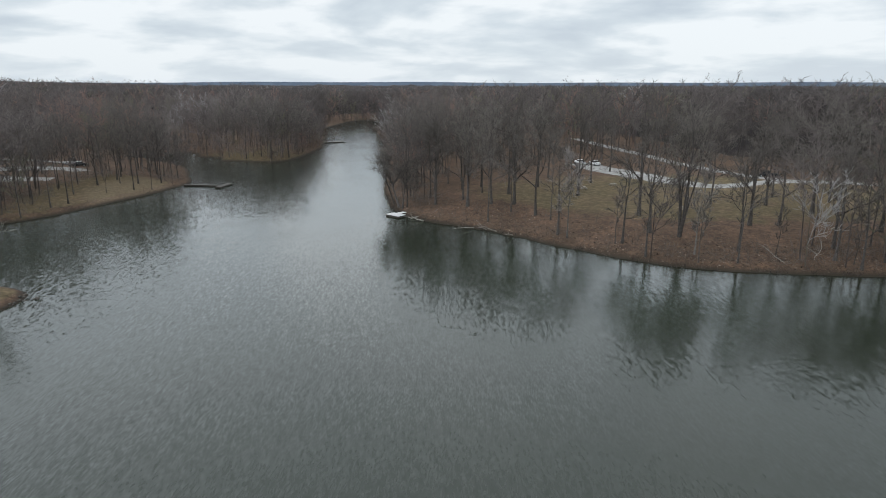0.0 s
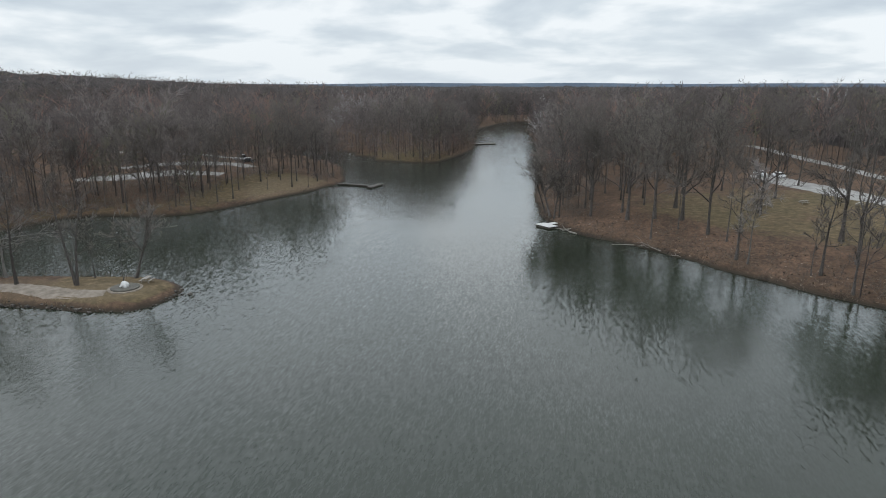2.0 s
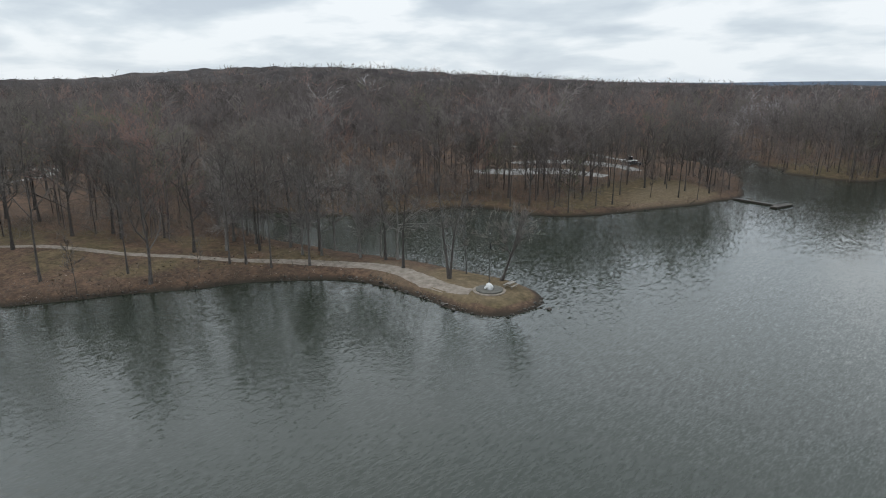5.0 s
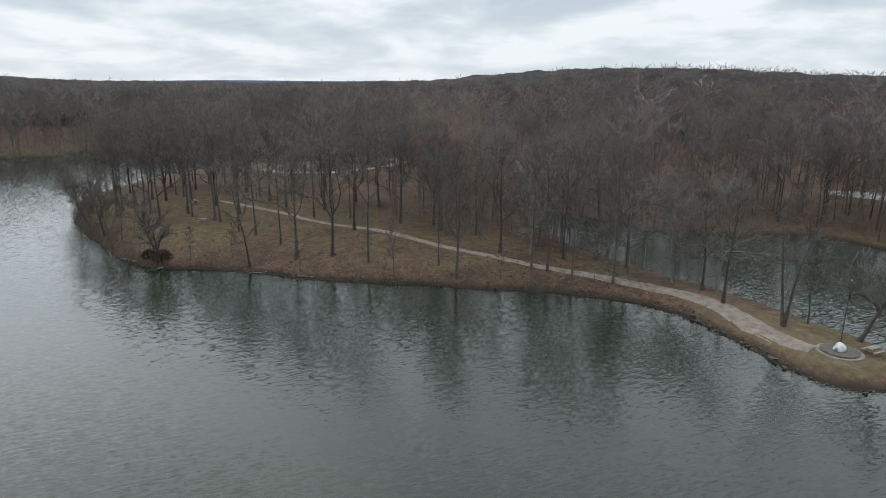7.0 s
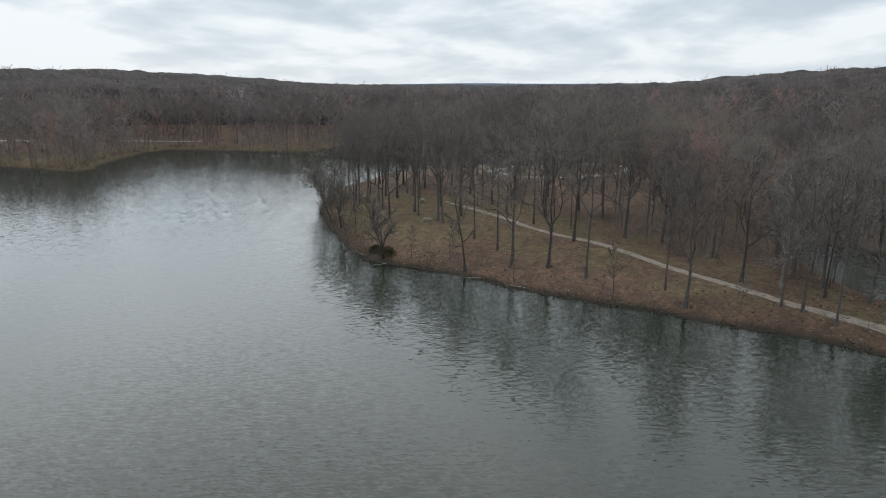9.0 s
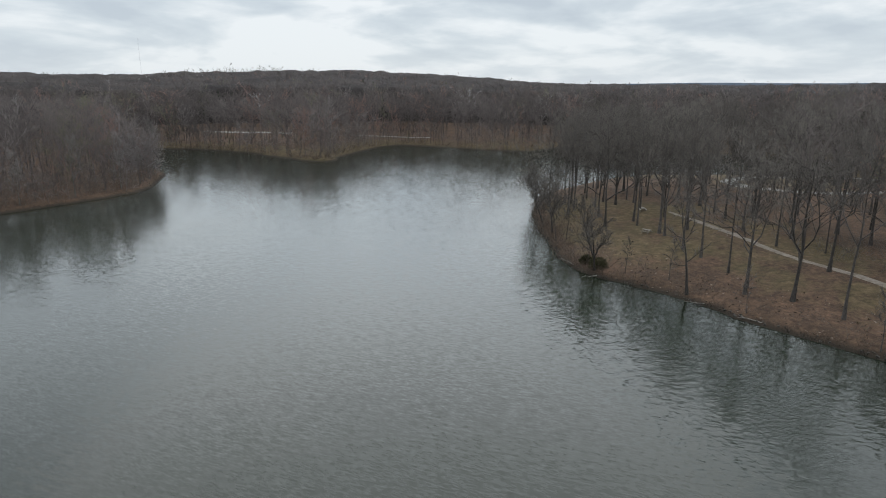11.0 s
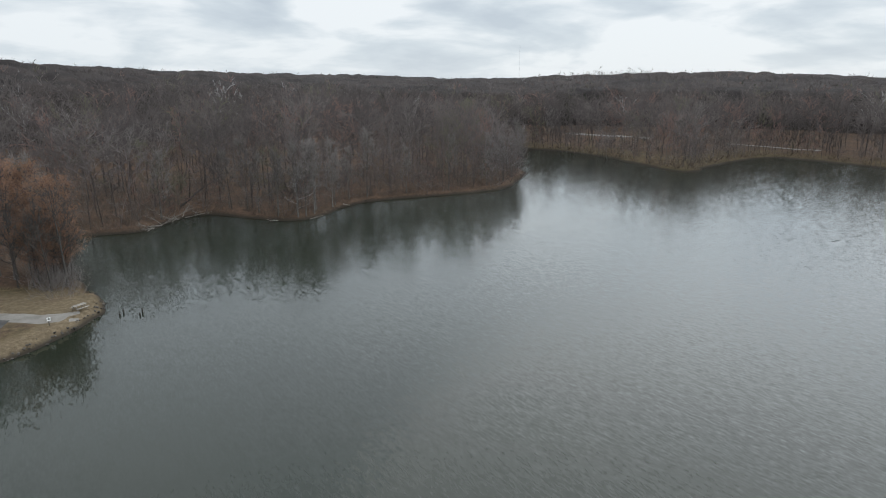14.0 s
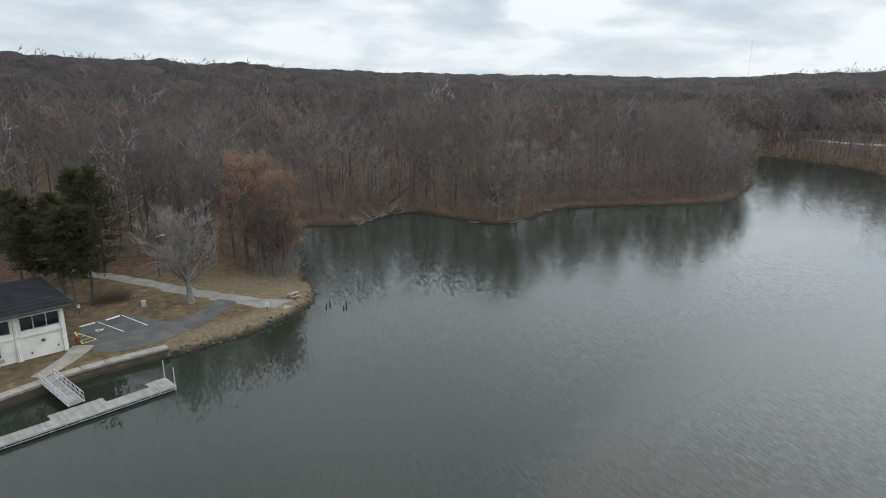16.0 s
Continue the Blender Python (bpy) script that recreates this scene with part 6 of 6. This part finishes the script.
vehicle(90.5, 173.5, 165, m_dark_paint, "dark pickup truck parked beside the park road", "pickup_truck", 1.75, 5.4)
vehicle(45.0, 205.5, 105, m_white_paint, "white car in the pale car park")
vehicle(49.0, 202.0, 105, m_white_paint, "white car in the pale car park")
sh = thing("park_shelter", 49.3, 160.1, float(ground_z(49.3, 160.1)), -30, "dark timber frame shelter on the picnic lawn", "shelter")
for sx in (-1.6, 1.6):
    for sy in (-1.3, 1.3):
        part("post", box(B(), (sx, sy, 1.15), (0.16, 0.16, 2.3), bevel=0.01), m_dark_wood, sh)
    part("beam", box(B(), (sx, 0, 2.36), (0.16, 3.2, 0.18), bevel=0.01), m_dark_wood, sh)
for k in range(7):
    part("rafter", box(B(), (-1.8 + k * 0.6, 0, 2.5), (0.1, 3.4, 0.1), bevel=0.01), m_dark_wood, sh)
for x, y, a in ((44.5, 162.2, 15), (55.3, 161.2, 60), (52.0, 132.6, 20), (74.7, 115.4, 40), (36, 158, 80), (62, 150, 10)):
    picnic_table(x, y, a, "pale picnic table on the east lawn", m_concrete)

# ---- loop of road and shelter in the grove ----
ribbon("loop_road", LOOP, 4.6, m_lot, 0.08, "pale park road looping through the open grove", "road", ragged=0.15)
hut = thing("park_shelter", -239.5, 38.0, float(ground_z(-239.5, 38)), 35, "dark open-sided shelter with a low gabled roof", "shelter")
for sx in (-2.6, 2.6):
    for sy in (-1.7, 1.7):
        part("post", box(B(), (sx, sy, 1.2), (0.18, 0.18, 2.4), bevel=0.01), m_dark_wood, hut)
for sy in (-1, 1):
    part("roof_slope", box(B(), (0, sy * 1.15, 2.85), (6.4, 2.6, 0.12), bevel=0.02, tilt=Matrix.Rotation(radians(-sy * 22), 4, "X")), m_roof, hut)
part("back_wall", box(B(), (0, 1.7, 1.2), (5.0, 0.12, 2.3), bevel=0.01), m_dark_wood, hut)
sign_post(-204.6, -0.4, 1.9, 1.7, "wide white notice board in the grove")
picnic_table(-216, 4, 40, "weathered picnic table in the open grove", m_old_wood)

# ---- west bank car park ----
ribbon("west_car_park", WEST_LANES[0], [5, 9, 10, 9, 6], m_lot, 0.07, "pale gravel car park among bare trees", "road", ragged=0.25)
ribbon("west_lane", WEST_LANES[1], [4, 7, 9, 8, 5], m_lot, 0.07, "pale gravel lane among bare trees", "road", ragged=0.25)
ribbon("west_upper_lane", WEST_LANES[2], 5.0, m_lot, 0.07, "pale gravel lane among bare trees", "road", ragged=0.25)
vehicle(-129.0, 216.5, 20, m_white_paint, "white van parked on the west bank", "pickup_truck", 2.2, 5.6)
vehicle(-124.5, 213.0, 20, m_dark_paint, "dark car parked on the west bank")
ribbon("far_lane", [(-316, -182), (-323, -162), (-329, -142)], 3.0, m_lot, 0.1, "pale lane among the far woods", "road", ragged=0.3)
ribbon("far_clearing", [(-286, -268), (-291, -246), (-296, -226), (-298, -214)], 6.0, m_lot, 0.1, "pale clearing among the far woods", "road", ragged=0.4)

# ---- radio mast far away ----
mast = thing("radio_mast", -960, -1190, float(ground_z(-960, -1190)), 0, "thin pale lattice radio mast far beyond the woods", "mast")
for k in range(3):
    a = k * 2.094
    part("leg", rod(B(), (0.6 * math.cos(a), 0.6 * math.sin(a), 0), (0.35 * math.cos(a), 0.35 * math.sin(a), 105), 0.07, 0.05, 4), m_metal, mast)
bm = B()
for z in range(4, 100, 6):
    for k in range(3):
        a, a2 = k * 2.094, (k + 1) * 2.094
        rod(bm, (0.55 * math.cos(a), 0.55 * math.sin(a), z), (0.55 * math.cos(a2), 0.55 * math.sin(a2), z + 5), 0.035, sides=3)
part("lattice", bm, m_metal, mast)

# ---- evergreens and garden trees by the boathouse ----
def pine_mesh(seed, height, low, radius, tufts):
    r = np.random.default_rng(seed)
    g = Growth()
    us = np.linspace(0, 1, 8)
    wob = np.cumsum(r.normal(0, 0.08, (8, 2)), 0)
    axis = np.column_stack([wob, us * height - 0.1])
    g.tube(axis, 0.2 * (1 - 0.85 * us) + 0.02, 6)
    vv = []
    n_b = 60
    for i in range(n_b):
        u = low + (0.97 - low) * (i / n_b)
        base = np.array([np.interp(u, us, axis[:, q]) for q in range(3)])
        a = 2.4 * i + r.uniform(-0.4, 0.4)
        k = (u - low) / (1 - low)
        ln = radius * np.interp(k, [0, 0.2, 0.6, 1], [0.75, 1.0, 0.75, 0.12]) * r.uniform(0.65, 1.15)
        el = np.interp(k, [0, 1], [-0.12, 0.7]) + r.normal(0, 0.1)
        out = np.array([math.cos(a) * math.cos(el), math.sin(a) * math.cos(el), math.sin(el)])
        ts = np.linspace(0, 1, 4)
        br = base + out * (ln * ts)[:, None] + np.array([0, 0, 0.12 * ln]) * (ts ** 2)[:, None]
        g.tube(br, np.interp(ts, [0, 1], [0.06, 0.015]), 4)
        m = tufts // n_b
        t = r.uniform(0.25, 1.05, m)
        p = base + out * (ln * t)[:, None] + r.normal(0, 0.2 * ln ** 0.5, (m, 3)) * np.array([1, 1, 0.55])
        for j in range(3):
            w = unit(out + r.normal(0, 0.75, (m, 3)) + (0, 0, 0.35))
            vv.append(slivers(p, w, r.uniform(0.35, 0.75, m), r.uniform(0.08, 0.18, m), r))
    me = bpy.data.meshes.new("trunk")
    me.from_pydata([tuple(v) for v in g.v], [], g.f)
    v = np.concatenate(vv)
    return me, mesh_from("crown", v, np.arange(len(v)).reshape(-1, 3))


for key, seed, h, low, rad in (("pine_a", 71, 14.5, 0.37, 3.6), ("pine_b", 72, 13.5, 0.36, 3.4), ("pine_c", 73, 17.5, 0.30, 4.4)):
    t_, c_ = pine_mesh(seed, h, low, rad, 2600)
    t_.materials.append(m_bark), c_.materials.append(m_needle)
    KINDS[key] = ("pine_tree", t_, c_)
for key, x, y, sz in (("pine_b", -1.4, -78.7, 0.98), ("pine_a", 0.9, -79.1, 1.0), ("pine_b", 3.3, -82.5, 1.0), ("pine_a", 5.8, -88.6, 1.0), ("pine_c", 4.6, -95.5, 1.0), ("pine_c", 1.2, -94.5, 0.95), ("pine_b", 9.4, -88.0, 1.0), ("pine_a", 12.0, -91.0, 0.95), ("pine_b", 7.0, -83.6, 0.9)):
    plant(key, x, y, "dark green pine with bare lower trunk behind the boathouse", sz, group="boathouse pines")

tree_kind("plane", "pale_tree", m_plane_bark, m_plane_twig, seed=31, height=11.2, girth=0.5, low=0.26, spread=0.5, limbs=26, majors=8, twigs=7000, twig=0.75, rise=0.58, sweep=0.22, crook=0.09, sides=8, width=0.045)
plant("plane", -14.4, -77.4, "large pale bare tree with a stout trunk beside the drive", 1.0, 40, "lawn trees")
trunk, crown, (pb, pw, pl, rr) = grow(seed=32, height=17, girth=0.3, low=0.15, spread=0.34, limbs=22, twigs=3000, twig=0.8, rise=0.8)
m_ = 2
lp = np.repeat(pb, m_, 0) + rr.normal(0, 0.35, (len(pb) * m_, 3))
leaf_v = slivers(lp, unit(rr.normal(size=lp.shape)), rr.uniform(0.2, 0.5, len(lp)), rr.uniform(0.09, 0.2, len(lp)), rr)
crown = mesh_from("crown", leaf_v, np.arange(len(leaf_v)).reshape(-1, 3))
trunk.materials.append(m_bark), crown.materials.append(m_rust)
KINDS["beech"] = ("beech_tree", trunk, crown)
plant("beech", -20.5, -97.5, "beech tree holding its rust-brown dead leaves", 1.02, 10, "rusty trees")
plant("beech", -27.0, -94.5, "beech tree holding its rust-brown dead leaves", 0.85, 120, "rusty trees")
for x, y, sz in ((-27.3, -98.5, 0.6), (-25.8, -91.8, 0.5), (-27.6, -95.5, 0.55), (-23.6, -93.5, 0.6)):
    plant("beech", x, y, "small beech with tan dead leaves leaning to the shore", sz, group="rusty trees")
plant("beech", -23.0, -101.0, "beech tree holding its rust-brown dead leaves", 0.9, 220, "rusty trees")
for key, x, y, sz in (("oak_c", -14, -99, 0.85), ("oak_a", -9, -104, 0.9), ("birch", -22, -104, 1.1), ("snag", -27.3, -90.0, 0.8), ("thin", -25.2, -88.4, 1.1), ("thin", -28.0, -92.5, 1.0), ("lean", -27.4, -94.0, 0.9), ("oak_b", -18, -101, 0.95), ("thin", -23, -91, 1.0), ("oak_c", -3, -106, 0.95), ("oak_b", 6, -110, 1.0), ("thin", -26.5, -99.5, 1.2), ("thin", -21.0, -92.0, 1.0)):
    plant(key, x, y, "bare tree at the wood's edge behind the drive", sz, group="lawn trees")


# ---- brush, reeds, stones and dead wood along the shore ----
def brush(name, xy, high, spread, blades, width, mat, label, category, seed, lift=0.0):
    """Low twiggy growth, too fine to count: stems that fan out of each clump, and twigs on the stems."""
    r = np.random.default_rng(seed)
    k, stems = len(xy), max(2, blades // 4)
    p = np.column_stack([xy, ground_z(xy[:, 0], xy[:, 1]) + lift])
    p = np.repeat(p, stems, 0) + np.column_stack([r.normal(0, 1, (k * stems, 2)) * spread * 0.3, np.zeros(k * stems)])
    w = unit(np.column_stack([r.normal(0, 0.5, (k * stems, 2)), r.uniform(0.4, 1.0, k * stems)]))
    ln = r.uniform(0.5, 1.0, k * stems) * np.repeat(r.uniform(0.45, 1.3, k) * high, stems)
    v = [slivers(p, w, ln, np.full(k * stems, width * 1.3), r)]
    q = 3
    p2 = (p[:, None] + w[:, None] * (ln[:, None] * r.uniform(0.25, 0.95, (k * stems, q)))[..., None]).reshape(-1, 3)
    w2 = unit(np.repeat(w, q, 0) + r.normal(0, 0.55, (len(p2), 3)))
    v.append(slivers(p2, w2, np.repeat(ln, q) * r.uniform(0.2, 0.5, len(p2)), width * r.uniform(0.6, 1.2, len(p2)), r))
    v = np.concatenate(v)
    me = mesh_from(name, v, np.arange(len(v)).reshape(-1, 3))
    me.materials.append(mat)
    return tagged(new(name, me), label, category, kind="stuff")


def along_shore(control, step, lo, hi, seed):
    """Points a little inland of a stretch of shore."""
    r = np.random.default_rng(seed)
    line = spline(control, step)
    d = np.gradient(line, axis=0)
    d /= np.linalg.norm(d, axis=1)[:, None] + 1e-9
    q = line + np.stack([d[:, 1], -d[:, 0]], 1) * r.uniform(lo, hi, len(line))[:, None] + r.normal(0, step * 0.4, line.shape)
    q = q[inland(q[:, 0], q[:, 1]) > 0.1]
    return q[waves2(q[:, 0], q[:, 1], 7, seed) > -0.15]


brush("bank_brush", np.concatenate([along_shore(EAST_BANK[2:16], 0.45, -0.2, 2.0, 1), along_shore(PENINSULA[9:], 0.7, 0.0, 1.6, 2), along_shore(SOUTH_SHORE[2:24], 0.3, 0.1, 6.5, 3), along_shore(LAGOON, 0.9, 0.3, 3.5, 4), along_shore(NORTH_HEADLAND[6:], 1.5, 0.2, 2.5, 5)]), 2.0, 1.6, 30, 0.035, m_shrub, "tangle of brown twigs along the waterline", "brush", 9)
brush("head_brush", np.concatenate([along_shore(PENINSULA[18:], 0.8, 0.2, 6.0, 6), along_shore(PENINSULA[17:], 0.5, -0.3, 1.6, 16)]), 3.6, 2.6, 28, 0.05, m_shrub, "dense brown thicket on the peninsula's head", "brush", 10)
brush("dry_grass", np.concatenate([along_shore(SOUTH_SHORE[22:], 0.5, 0.2, 2.0, 7), along_shore([(-18, -92), (-24, -89), (-29, -86)], 0.3, -1.5, 1.5, 8), along_shore(PENINSULA[:9], 0.7, 0.3, 2.2, 11)]), 0.6, 0.8, 30, 0.03, m_reed, "tufts of dry straw-coloured grass at the water", "grass", 11)
brush("channel_brush", np.concatenate([along_shore(EAST_BANK[14:24], 1.3, 0.2, 9.0, 21), along_shore(NORTH_HEADLAND[1:11], 1.3, 0.2, 9.0, 22), along_shore(WEST_ARM[2:], 1.5, 0.2, 5.0, 23)]), 4.5, 3.0, 34, 0.09, m_shrub, "brown brush overhanging the far shores", "brush", 24)
brush("shore_debris", np.concatenate([along_shore(PENINSULA[9:], 0.35, -0.3, 0.6, 31), along_shore(EAST_BANK[2:15], 0.35, -0.3, 0.6, 32), along_shore(SOUTH_SHORE[2:23], 0.4, -0.3, 0.7, 33), along_shore(LAGOON[:8], 0.6, -0.3, 0.6, 34)]), 0.75, 1.5, 24, 0.055, m_dark_wood, "dark wet roots and drift twigs at the waterline", "brush", 35, -0.1)
floor_pts = scatter(-200, 100, -180, 200, 2.8, 71)
fs = inland(floor_pts[:, 0], floor_pts[:, 1])
keep = (fs > 2) & (fs < 45) & sector(floor_pts[:, 0], floor_pts[:, 1]) & ~open_land(floor_pts[:, 0], floor_pts[:, 1])
brush("undergrowth", floor_pts[keep], 4.2, 2.4, 34, 0.045, m_twig, "bare brown undergrowth on the woodland floor", "brush", 13)
slope = scatter(-20, 108, 92, 160, 2.6, 73)
ss = inland(slope[:, 0], slope[:, 1])
pen_slope = scatter(-200, -90, -32, 74, 3.6, 74)
ps = inland(pen_slope[:, 0], pen_slope[:, 1])
brush("saplings", np.concatenate([slope[(ss > 0.8) & (ss < 15)], pen_slope[(ps > 0.8) & (ps < 7)]]), 2.6, 1.6, 22, 0.035, m_twig, "thin grey saplings and dead stalks on the banks", "brush", 15)


def litter(name, xy, seed):
    """Single fallen leaves and bits of wood, far too many to count."""
    r = np.random.default_rng(seed)
    k = len(xy)
    p = np.column_stack([xy, ground_z(xy[:, 0], xy[:, 1]) + 0.02])
    w = unit(np.column_stack([r.normal(0, 1, (k, 2)), r.uniform(0.0, 0.6, k)]))
    v = slivers(p, w, r.uniform(0.15, 0.5, k), r.uniform(0.12, 0.4, k), r)
    me = mesh_from(name, v, np.arange(len(v)).reshape(-1, 3))
    me.materials.append(m_litter)
    return tagged(new(name, me), "brown fallen leaves lying on the banks", "leaves", kind="stuff")


lp_ = np.concatenate([scatter(-18, 100, 94, 150, 0.62, 75), scatter(-196, -90, -32, 74, 0.8, 76)])
ls_ = inland(lp_[:, 0], lp_[:, 1])
litter("fallen_leaves", lp_[(ls_ > 0.6) & (ls_ < 13) & (np.random.default_rng(3).uniform(size=len(lp_)) < 0.8 - 0.03 * ls_)], 78)
for x, y, sz in ((-2.6, -79.8, 2.6), (-4.4, -80.6, 2.1)):
    r = np.random.default_rng(int(abs(x) * 10))
    k = 1500
    d = unit(r.normal(size=(k, 3)))
    d[:, 2] = np.abs(d[:, 2])
    p = d * r.uniform(0.2, 1, (k, 1)) * np.array([sz, sz, sz * 1.1]) * 0.8
    v = slivers(p, unit(d + r.normal(0, 0.5, (k, 3))), r.uniform(0.3, 0.7, k), np.full(k, 0.04), r)
    t = thing("bush", x, y, float(ground_z(x, y)), 0, "round leafless brown bush under the pines", "bush", "bushes")
    part("twigs", mesh_from("twigs", v, np.arange(k * 3).reshape(-1, 3)), m_shrub, t)
for x, y, sz in ((-124.6, 0.4, 1.7), (-126.5, -2.0, 1.3)):
    r = np.random.default_rng(int(abs(x)))
    k = 1800
    d = unit(r.normal(size=(k, 3)))
    d[:, 2] = np.abs(d[:, 2])
    p = d * r.uniform(0.2, 1, (k, 1)) ** 0.6 * sz
    v = slivers(p, unit(d + r.normal(0, 0.6, (k, 3))), r.uniform(0.15, 0.4, k), np.full(k, 0.09), r)
    t = thing("bush", x, y, float(ground_z(x, y)), 0, "low dull green evergreen bush at the water's edge", "bush", "bushes")
    part("twigs", mesh_from("twigs", v, np.arange(k * 3).reshape(-1, 3)), m_needle, t)

# stones of the spit's edge and along the banks
stone_meshes = []
for q in range(6):
    bm = B()
    bmesh.ops.create_icosphere(bm, subdivisions=1, radius=0.5)
    for v in bm.verts:
        v.co = Vector((v.co.x * 1.25, v.co.y, v.co.z * 0.7)) * (1 + 0.45 * noise.noise(v.co * 2.3 + Vector((q * 7.1, 0, 0))))
    me = bpy.data.meshes.new("stone")
    bm.to_mesh(me)
    bm.free()
    me.materials.append(m_stone)
    stone_meshes.append(me)


def stones(control, step, lo, hi, size, seed, label, group, z=None):
    r = np.random.default_rng(seed)
    line = spline(control, step)
    d = np.gradient(line, axis=0)
    d /= np.linalg.norm(d, axis=1)[:, None] + 1e-9
    q = line + np.stack([d[:, 1], -d[:, 0]], 1) * r.uniform(lo, hi, len(line))[:, None] + r.normal(0, step * 0.4, line.shape)
    for x, y in q:
        s_ = r.uniform(0.5, 1.2) * size * (1.8 if r.uniform() > 0.93 else 1)
        o = new("stone", stone_meshes[int(r.integers(6))])
        o.location = (x, y, max(float(ground_z(x, y)), -0.12) + 0.08 * s_)
        o.rotation_euler = (r.uniform(-0.4, 0.4), r.uniform(-0.4, 0.4), r.uniform(0, 6.28))
        o.scale = (s_, s_, s_)
        tagged(o, label, "stone", group)


stones(PENINSULA[:10], 0.24, -0.6, 0.7, 0.36, 3, "rough grey-brown stone on the spit's edge", "spit stones")
r = np.random.default_rng(4)
low_line = along_shore(PENINSULA[9:22], 0.45, -0.6, 0.5, 4)
bm = B()
for x, y in low_line:
    k = len(bm.verts)
    bm.from_mesh(stone_meshes[int(r.integers(6))])
    bm.verts.ensure_lookup_table()
    m = pose(x, y, max(float(ground_z(x, y)), -0.1) + 0.03, r.uniform(-20, 20), r.uniform(-20, 20), r.uniform(0, 360)) @ Matrix.Scale(r.uniform(0.2, 0.5), 4)
    for v in bm.verts[k:]:
        v.co = m @ v.co
me = bpy.data.meshes.new("shore_stones")
me.materials.append(m_stone)
bm.to_mesh(me)
bm.free()
tagged(new("shore_stones", me), "rough grey-brown stones along the peninsula's waterline", "stones", kind="stuff")
stones(SOUTH_SHORE[24:] + SEAWALL[:1], 0.32, -0.4, 0.6, 0.38, 5, "rough brown stone on the boathouse shore", "boathouse shore stones")
stones([(-59.6, 83), (-58.2, 84.5), (-57.6, 86)], 0.6, -0.6, 0.6, 0.6, 6, "rough stone in the shallows off the spit", "spit stones")


thick = np.column_stack([np.random.default_rng(81).normal(-26.5, 2.2, 90), np.random.default_rng(82).normal(-93, 4.0, 90)])
thick = thick[inland(thick[:, 0], thick[:, 1]) > 0.3]
brush("edge_thicket", thick, 5.0, 2.8, 30, 0.045, m_pale_twig, "grey thicket at the wood's edge by the water", "brush", 17)


def dead_wood(name, x, y, z, turn, tilt, length, girth, mat, label, arms, seed, group="dead wood"):
    r = np.random.default_rng(seed)
    g = Growth()
    ts = np.linspace(0, 1, 7)
    axis = np.column_stack([ts * length, np.cumsum(r.normal(0, 0.07 * length, 7)) * ts, np.cumsum(r.normal(0, 0.035 * length, 7)) * ts])
    g.tube(axis, girth * (1 - 0.8 * ts), 6)
    for i in range(arms):
        t = r.uniform(0.3, 0.95)
        b0 = np.array([np.interp(t, ts, axis[:, q]) for q in range(3)])
        w = unit(np.array([0.7, r.normal(0, 0.8), r.uniform(-0.3, 0.9)]))
        ln = length * r.uniform(0.15, 0.35)
        t3 = np.linspace(0, 1, 4)
        g.tube(b0 + w * (ln * t3)[:, None] + np.cumsum(r.normal(0, 0.04 * ln, (4, 3)), 0) * t3[:, None], girth * 0.4 * (1 - 0.85 * t3), 4)
    me = bpy.data.meshes.new("wood")
    me.from_pydata([tuple(v) for v in g.v], [], g.f)
    me.materials.append(mat)
    o = thing(name, x, y, z, turn, label, "dead wood", group)
    o.rotation_euler = (0, radians(-tilt), radians(turn))
    part("wood", me, mat, o)


dead_wood("driftwood", -7.5, 139.4, 0.15, 20, 4, 7, 0.2, m_old_wood, "grey fallen log lying half in the water", 4, 1)
dead_wood("driftwood", -4.5, 136.5, 0.2, 160, 6, 5, 0.16, m_old_wood, "grey fallen log lying half in the water", 3, 2)
for i, (x, y, a, ln, tl) in enumerate(((6.5, 129.2, 200, 5, 8), (9, 127.5, 240, 4, 20), (11, 125.8, 150, 6, 5), (14, 122.5, 250, 4, 12), (58, 99, 120, 7, 25), (62, 100, 60, 8, 20))):
    dead_wood("fallen_branch", x, y, 0.3, a, tl, ln, 0.09, m_old_wood, "bleached fallen branch on the east bank", 5, 20 + i)
for i, (x, y, a, ln, tl) in enumerate(((-44, -130.5, 80, 6, 12), (-46, -133, 40, 7, 18), (-48.5, -136, 100, 6, 25), (-50.5, -139, 60, 7, 10), (-52, -140, 130, 6, 15), (-42.5, -128.5, 250, 4, 0), (-54.5, -141, 80, 7, 22), (-47, -136, 200, 6, 30), (-77, -123.2, 150, 3, 12), (-70, -125.4, 20, 3, 15), (-92, -135, 30, 3, 14), (-45, -132.5, 160, 5, 24), (-49, -138, 20, 6, 32), (-51.5, -141, 240, 5, 26), (-46, -134.5, 300, 5, 20))):
    dead_wood("fallen_branch", x, y, 0.25, a, tl, ln, 0.085, m_old_wood, "bleached fallen branches piled at the south shore", 13, 40 + i)
dead_wood("fallen_tree", -52, -146, 2.0, 210, 24, 16, 0.28, m_bark, "dark dead tree leaning through the south woods", 6, 60)
for i, (x, y, a) in enumerate(((-124.5, -2.3, 200), (-126, -3.6, 250), (-122, 1.0, 330), (-115.5, 18, 300), (-110.8, 25.5, 280), (-111.3, 24.2, 200), (-121.2, 3.5, 160))):
    dead_wood("fallen_branch", x, y, 0.2, a, 8, 3.2, 0.08, m_old_wood, "grey dead branch at the peninsula's waterline", 5, 80 + i)
for i, (x, y, a, tl) in enumerate(((-29.5, -88.5, 250, 10), (-30.0, -87.0, 300, 5))):
    dead_wood("fallen_branch", x, y, 0.3, a, tl, 3.0, 0.1, m_dark_wood, "dark snagged branches at the shore", 5, 95 + i)
